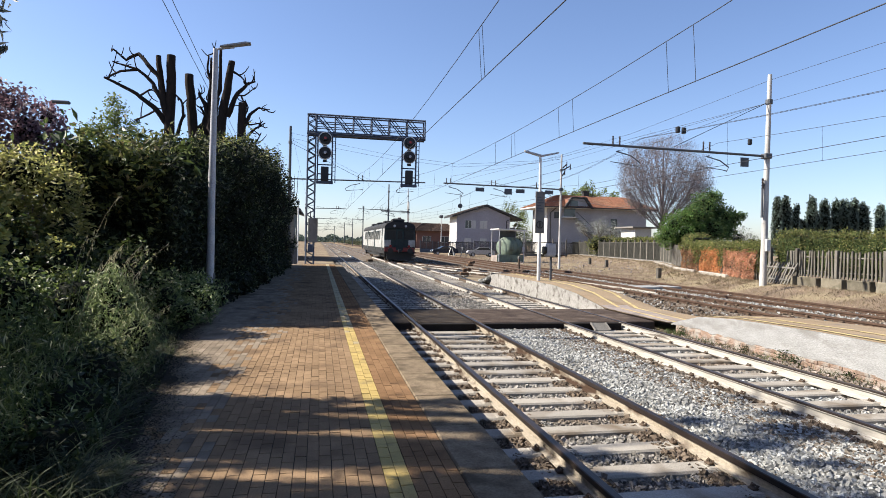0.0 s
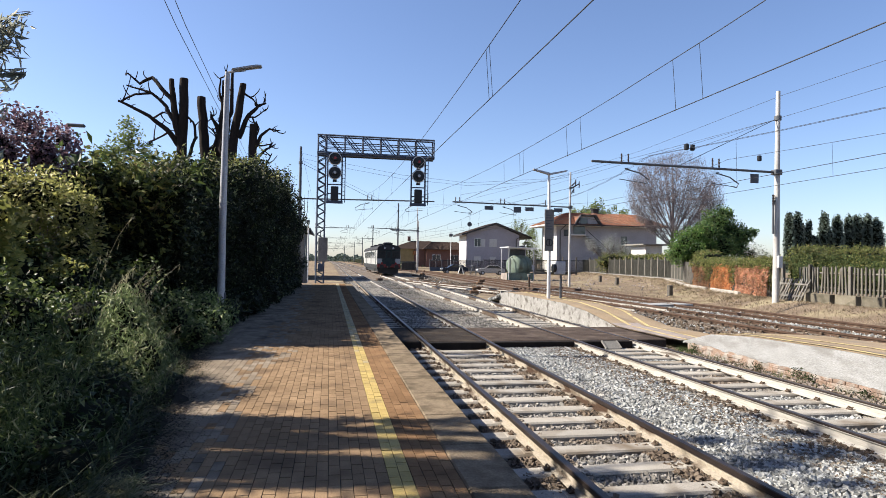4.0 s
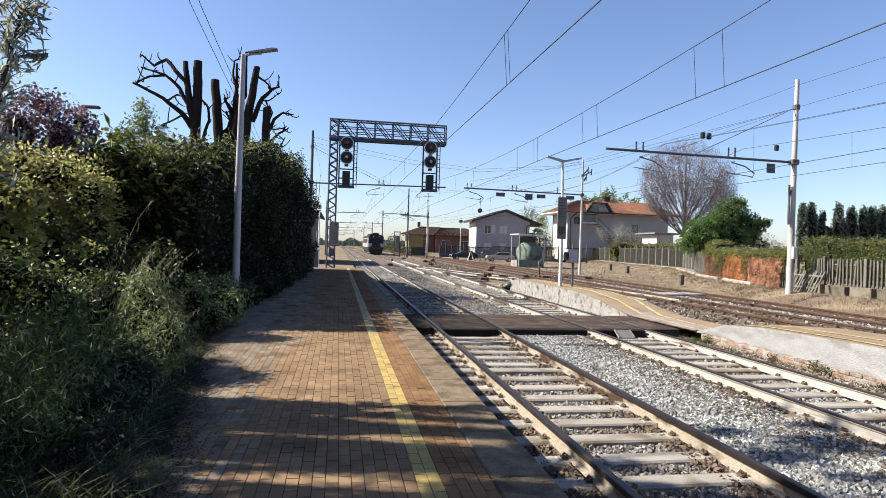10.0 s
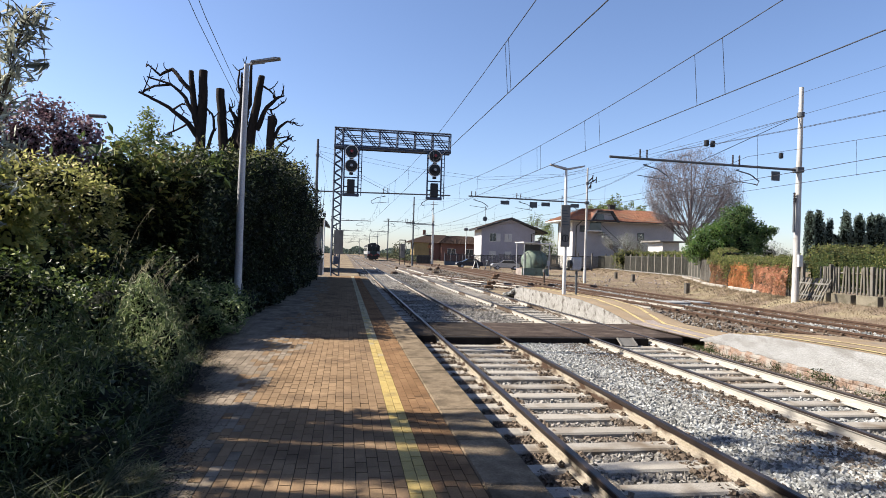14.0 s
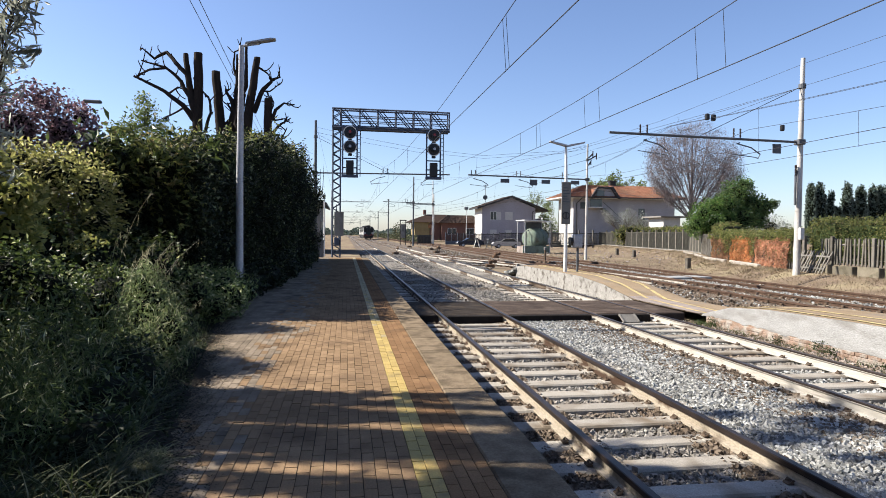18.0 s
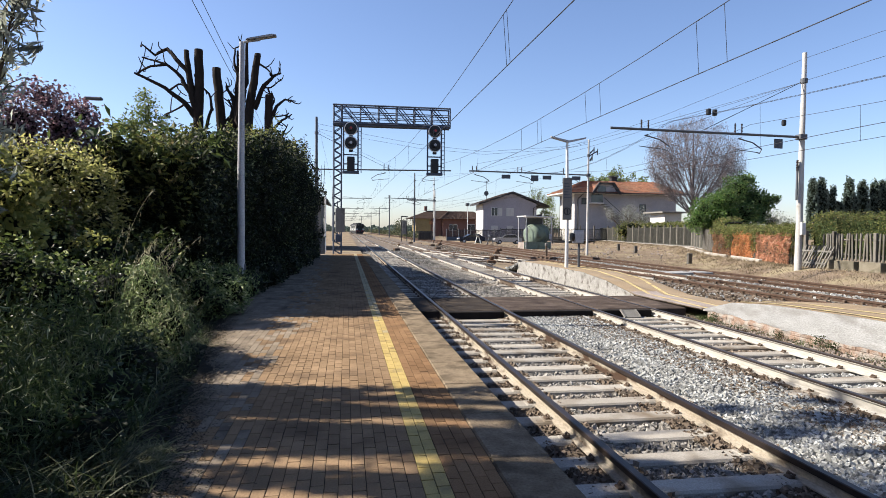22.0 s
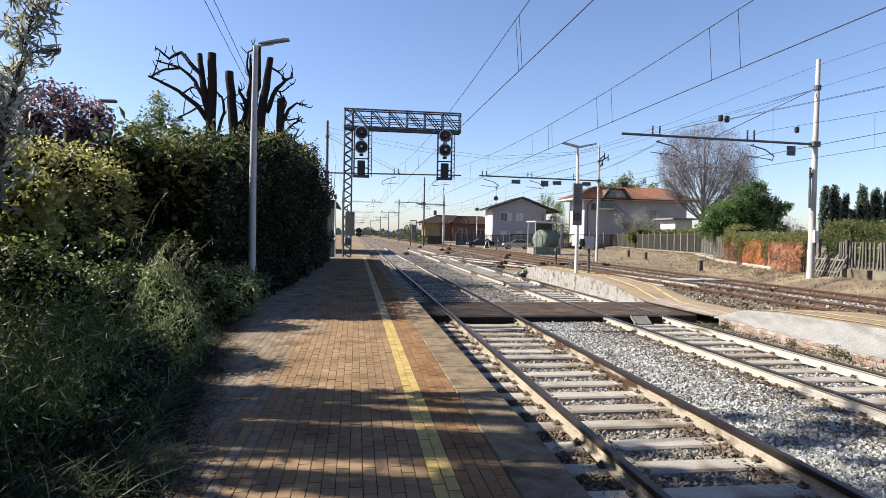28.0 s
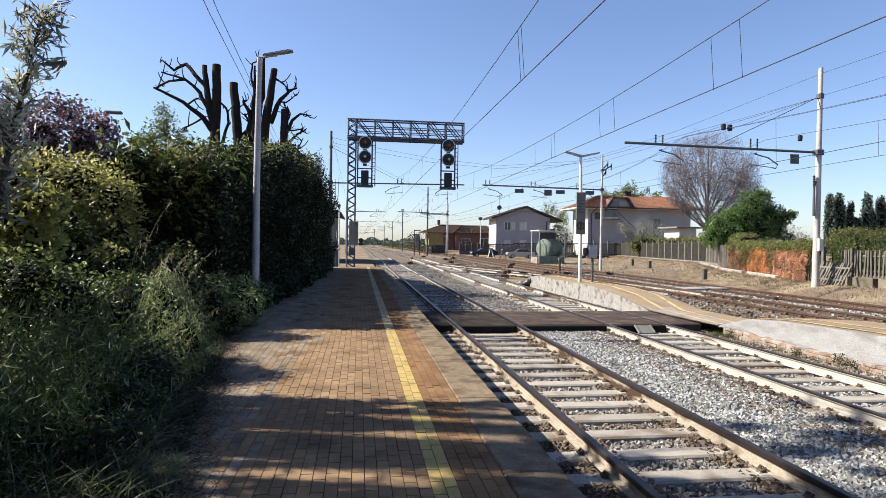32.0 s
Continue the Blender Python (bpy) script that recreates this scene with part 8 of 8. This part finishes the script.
for k in range(12):
    part("stair_step", Mesh().box(40.9 + k * 0.42, 41.45 + k * 0.42, B0 - 1.1, B0 - 0.1, 5.8 - k * 0.36, 6.0 - k * 0.36, 0.01), M_CONC, h2)
part("stair_rail", Mesh().tube([(40.9, B0 - 1.1, 7.0), (45.9, B0 - 1.1, 2.9)], 0.05, 6), M_EAVE, h2)
part("downpipe", Mesh().tube([(36.9, B0 - 0.1, 0.2), (36.9, B0 - 0.1, 6.8), (37.4, F0, 7.6)], 0.08, 8), M_EAVE, h2)
window(h2, 48.1, B0, 3.3, 1.0, 2.7, 0, M_EAVE)
window(h2, 38.0, B0, 6.0, 0.8, 0.9, 0, M_EAVE)
part("chimney", Mesh().box(44.2, 45.2, 97.5, 98.4, 9.2, 10.7, 0.03).box(44.0, 45.4, 97.3, 98.6, 10.7, 10.85, 0.02), M_EAVE, h2)
low = thing("outbuilding", "low white outbuilding with flat roof behind trees", "outbuilding", pose(40.9, 76, -0.1))
part("wall", Mesh().box(1.2, 3.6, 0, 4, 0, 4.1), M_WHITEWALL, low)
part("roof", Mesh().box(0.5, 4.2, -0.6, 4.6, 4.1, 4.32, 0.02), M_CONC, low)

# brown bungalow and its ochre wing
h3 = thing("house", "low red-brown house with dark hipped roof", "house", pose(0, 0, -0.2))
part("wall", Mesh().box(23.5, 33.5, 148, 158, 0, 4.3), M_BROWNWALL, h3, "red-brown rendered wall")
part("wall", Mesh().box(20.7, 23.4, 149.6, 158, 0, 4.4), M_BROWNWALL, h3)
part("wall", Mesh().box(17.0, 20.65, 149.6, 158, 0, 4.4), M_OCHREWALL, h3, "ochre rendered corner")
rb = part("roof", Mesh().add([(22.4, 146.8, 4.3), (34.6, 146.8, 4.3), (34.6, 159, 4.3), (22.4, 159, 4.3), (25.5, 152.5, 6.35), (32, 152.5, 6.35)], [(0, 1, 5, 4), (1, 2, 5), (2, 3, 4, 5), (3, 0, 4), (0, 3, 2, 1)]), M_ROOF_DARK, h3, "dark brown tiled roof")
part("roof", Mesh().add([(15.0, 149, 4.4), (24.6, 149, 4.4), (24.6, 159, 4.4), (15.0, 159, 4.4), (20.5, 153.5, 6.5), (25.5, 153.5, 6.5)], [(0, 1, 5, 4), (1, 2, 5), (2, 3, 4, 5), (3, 0, 4), (0, 3, 2, 1)]), M_ROOF_DARK, h3)
tl = Mesh()
tiled(tl, (22.4, 146.8, 4.32), (34.6, 146.8, 4.32), (25.5, 152.5, 6.37), (32, 152.5, 6.37), 34, 12)
tagged(part("tiles", tl, M_ROOF_DARK, rb), kind="stuff")
for x in (26, 30.5):
    window(h3, x, 148, 1.6, 2.0, 1.4, 0, M_WHITE)
part("chimney", Mesh().box(19.5, 20.2, 153, 153.7, 6.4, 7.6, 0.02), M_BROWNWALL, h3)
# No fitting: an added orange knob imitates a round glow of sun.
part("lamp_globe", Mesh().tube([(20.7, 149.8, 3.0), (20.7, 149.8, 3.9)], [0.5, 0.4], 10), M_ORANGE, h3, "round orange spot standing in for a sun-glow")
dc = thing("waste_container", "dark lidded waste container in front of the ochre wall", "container", pose(18.1, 140, -0.55))
part("body", Mesh().box(-1.75, 1.75, -0.8, 0.8, 0.1, 1.5, 0.06), M_BLUEFENCE, dc)
part("lid", Mesh().box(-1.8, 1.8, -0.85, 0.85, 1.5, 1.68, 0.05), M_EAVE, dc)
for a in (-1.4, 1.4):
    part("wheel", Mesh().tube([(a, -0.6, 0.1), (a, -0.5, 0.1)], 0.1, 10), M_BLACK, dc)
sl = thing("street_lamp", "white street lamp in front of the brown house", "street lamp", pose(27.6, 138, -0.2))
part("pole", Mesh().tube([(0, 0, 0), (0, 0, 7.4)], [0.1, 0.07], 8), M_WHITE, sl)
part("lantern", Mesh().box(-0.5, 0.4, -0.3, 0.3, 7.2, 7.9, 0.15), M_GREYSTEEL, sl)

# yard wall, cars and trestles
yw = thing("yard_fence", "blue-grey panel fence behind the parked cars", "fence", kind="structure")
for k in range(26):
    x = 16.5 + k * 1.02
    high = 1.55 + 0.2 * (k > 8)
    pan = Mesh().box(x + 0.05, x + 0.97, 99.93, 99.97, high - 0.12, high, 0.01).box(x + 0.05, x + 0.97, 99.93, 99.97, 0.3, 0.38, 0.01)
    for q in range(7):
        pan.box(x + 0.1 + q * 0.125, x + 0.165 + q * 0.125, 99.935, 99.965, 0.3, high - 0.1)
    part("fence_panel", pan, M_EAVE, yw, "dark steel railing panel")
    part("plinth", Mesh().box(x + 0.0, x + 1.0, 99.86, 100.04, -0.3, 0.32 + 0.1 * (5 < k < 16), 0.01), M_BLUEFENCE if k < 5 else M_CONC, yw, "low grey concrete plinth")
    part("fence_post", Mesh().box(x - 0.05, x + 0.05, 99.85, 100.05, -0.2, high + 0.15), M_GREYSTEEL, yw)


def parked_car(label, x, y, paint, turn, scale=1.0):
    c = thing("car", label, "car", pose(x, y, ground_z(x, y), 0, 0, turn), "parked cars")
    prof = [(-2.1, 0.35), (2.1, 0.35), (2.12, 0.7), (1.95, 0.9), (1.0, 0.98), (0.35, 1.42), (-1.1, 1.45), (-1.75, 1.0), (-2.1, 0.92)]
    part("body", Mesh().prism(prof, -0.85, 0.85), paint, c)
    part("side_glass", Mesh().prism([(-1.5, 1.0), (0.85, 1.0), (0.3, 1.36), (-1.05, 1.39)], -0.862, 0.862), M_GLASS, c)
    part("windscreen", Mesh().add([(1.02, -0.7, 0.99), (1.02, 0.7, 0.99), (0.4, 0.65, 1.415), (0.4, -0.65, 1.415)], [(0, 1, 2, 3)], Matrix.Translation((0.02, 0, 0.01))), M_GLASS, c)
    for a in (-1.3, 1.3):
        for b in (-0.8, 0.8):
            w = part("wheel", Mesh().tube([(a, b - 0.1, 0.31), (a, b + 0.1, 0.31)], 0.31, 16), M_BLACK, c)
            part("rim", Mesh().tube([(a, b - 0.11, 0.31), (a, b + 0.11, 0.31)], 0.19, 12), M_GALV, w)
    for b in (-0.6, 0.6):
        part("headlight", Mesh().box(2.05, 2.13, b - 0.18, b + 0.18, 0.62, 0.78, 0.02), M_WHITE, c)
    part("bumper", Mesh().box(2.05, 2.18, -0.8, 0.8, 0.35, 0.55, 0.03), M_BLACK, c)
    return c


parked_car("dark blue hatchback parked by the fence", 19.8, 96.0, plain("dark_car_paint", (0.015, 0.02, 0.035), 0.25), 182)
parked_car("silver estate car parked by the fence", 24.2, 90.0, plain("silver_car_paint", (0.42, 0.41, 0.40), 0.3, 0.4), 175)
for x in (18.32, 20.1):
    tr = thing("trestle", "pale A-shaped trestle standing in the yard", "trestle", pose(x, 84, -0.1), "trestles")
    for s in (-1, 1):
        part("leg", Mesh().tube([(s * 0.42, 0, -0.3), (s * 0.08, 0, 0.85)], 0.06, 5), M_WHITE if x < 20 else M_GREYSTEEL, tr)
    part("top_board", Mesh().box(-0.22, 0.22, -0.6, 0.6, 0.82, 0.95, 0.02), M_GREYSTEEL, tr)

# fuel tank under its shelter
tk = thing("fuel_tank", "pale green cylindrical fuel tank on concrete base", "tank", pose(21.45, 67, -0.35))
part("base", Mesh().box(-1.75, 1.35, -1.0, 1.5, -0.3, 0.5, 0.03), M_LANDING, tk, "pale concrete containment base")
part("containment", Mesh().box(-1.77, 1.37, -1.06, -0.98, -0.3, 0.62, 0.01), M_TANK, tk, "pale green containment panel")
ax = Vector((0.8, 0.6, 0))
mid_t = Vector((0.1, 0.35, 1.42))
steps_t = [-1.35, -1.3, -1.15, -0.9, 0.9, 1.15, 1.3]
part("drum", Mesh().tube([mid_t + ax * k for k in steps_t], [0.55, 0.85, 1.05, 1.15, 1.15, 1.05, 0.7], 28), M_TANK, tk, "pale green ribbed drum", True)
for k in (-0.85, 0.0, 0.75):
    part("band", Mesh().tube([mid_t + ax * k, mid_t + ax * (k + 0.09)], 1.19, 28), M_TANK, tk)
part("filler_pipe", Mesh().tube([(-1.3, -0.7, 0.4), (-1.3, -0.7, 2.2), (-0.7, -0.1, 2.5)], 0.05, 8), M_GREYSTEEL, tk)
part("gauge", Mesh().box(1.2, 1.5, -0.9, -0.7, 0.9, 1.5, 0.03), M_GALV, tk)
for a, b in ((-1.6, -1.2), (1.3, -1.2), (-1.6, 1.8), (1.3, 1.8)):
    part("shelter_post", Mesh().tube([(a, b, -0.3), (a, b, 3.4)], 0.05, 6), M_GALV, tk)
part("shelter_roof", Mesh().prism([(-1.75, 3.44), (1.5, 3.32), (1.5, 3.42), (-1.75, 3.54)], -1.5, 2.1), M_WHITE, tk, "flat pale shelter roof")
part("shelter_back", Mesh().box(-0.8, 1.3, 1.78, 1.86, 2.3, 3.3, 0.01), M_GREYSTEEL, tk, "dark panel below the shelter roof")

wp = thing("signal_post", "thin white post by the station hut", "post", pose(-1.72, 52, -0.5))
part("pole", Mesh().tube([(0, 0, 0), (0, 0, 5.0)], 0.06, 8), M_WHITE, wp)
part("head", Mesh().box(-0.2, 0.1, -0.1, 0.1, 5.0, 5.2, 0.03), M_GREYSTEEL, wp)
# equipment at the foot of the distant masts
bar = thing("barrier_fence", "low dark steel barrier beside the distant mast", "fence", pose(12.4, 105, -0.5))
for k in range(6):
    part("post", Mesh().box(k * 0.56 - 0.04, k * 0.56 + 0.04, -0.04, 0.04, 0, 1.7, 0.01), M_EAVE, bar)
for k in range(5):
    part("panel", Mesh().box(k * 0.56 + 0.05, k * 0.56 + 0.51, -0.02, 0.02, 0.25, 1.55, 0.01), M_EAVE, bar)
part("rail", Mesh().box(-0.04, 2.84, -0.05, 0.05, 1.6, 1.7, 0.01), M_EAVE, bar)
cbn = thing("signal_cabinet", "tall grey signal cabinet between two dark uprights", "cabinet", pose(9.5, 101, -0.5))
for a in (-0.45, 0.45):
    part("upright", Mesh().box(a - 0.06, a + 0.06, -0.06, 0.06, 0, 4.1, 0.01), M_EAVE, cbn)
part("body", Mesh().box(-0.36, 0.36, -0.2, 0.2, 1.2, 3.5, 0.02), M_CONC, cbn, "pale grey cabinet body")
part("cap", Mesh().box(-0.55, 0.55, -0.25, 0.25, 4.05, 4.2, 0.02), M_EAVE, cbn)
for x, y, h in ((4.75, 58, 0.5), (9.3, 62, 0.55), (10.4, 74, 0.6), (9.0, 86, 0.6), (12.1, 79, 0.5)):
    pm = thing("point_lever", "dark iron point lever and box beside the track", "point lever", pose(x, y, -0.55, 0, 0, 25), "point levers")
    part("box", Mesh().box(-0.3, 0.3, -0.2, 0.2, 0, 0.28, 0.04), M_RUST, pm)
    part("lever", Mesh().tube([(0.1, 0, 0.25), (0.28, 0, h + 0.2)], 0.03, 6), M_BLACK, pm)
    part("weight", Mesh().tube([(0.24, -0.09, h + 0.12), (0.24, 0.09, h + 0.12)], 0.11, 10), M_RUSTLIGHT, pm)

# station hut and cabinets beyond the hedge
hut = thing("station_hut", "grey station hut beyond the gantry", "hut", pose(-6.4, 58, -0.4))
part("wall", Mesh().box(0, 4.1, 0, 14, 0, 4.6), M_CONC, hut, "weathered grey wall")
part("roof", Mesh().prism([(-0.6, 6.3), (4.7, 4.5), (4.7, 4.68), (-0.6, 6.5)], -0.6, 14.6), M_EAVE, hut, "dark sloping roof")
part("window", Mesh().box(4.08, 4.14, 3, 4.5, 1.6, 3.0, 0.01), M_GLASS, hut)
for x, y, h in ((-2.0, 43, 1.7), (-3.1, 42, 1.2), (-1.9, 46, 1.4)):
    cb = thing("relay_cabinet", "grey trackside relay cabinet", "cabinet", pose(x, y, ground_z(x, y) - 0.05), "relay cabinets")
    part("body", Mesh().box(-0.35, 0.35, -0.25, 0.25, 0, h, 0.02), M_GREYSTEEL, cb)
    part("lid", Mesh().box(-0.4, 0.4, -0.3, 0.3, h, h + 0.07, 0.02), M_GREYSTEEL, cb)
    part("door", Mesh().box(-0.3, 0.3, -0.27, -0.25, 0.1, h - 0.1, 0.008), M_GREYSTEEL, cb)

# a plain house added unseen behind the standpoint, to keep skylight off the platform
st = thing("unseen_house", "plain unseen house added to block skylight from the platform", "house", pose(0, 0, -0.1), kind="structure")
part("wall", Mesh().box(-11, -2.4, -20, -2.2, 0, 8.6, 0.03), M_OCHRE_UNSEEN, st)
part("roof", Mesh().prism([(-11.8, 8.5), (-1.4, 8.5), (-6.7, 10.9)], -20.8, -1.4), M_ROOF, st)


def motions():
    """The railcars draw away along the second track and cross to the first."""
    for car, back in railcars:
        walk(car, [(t, on_track(along(t, RUN_T, RUN_S) + back)) for t in range(0, 33)])


motions()
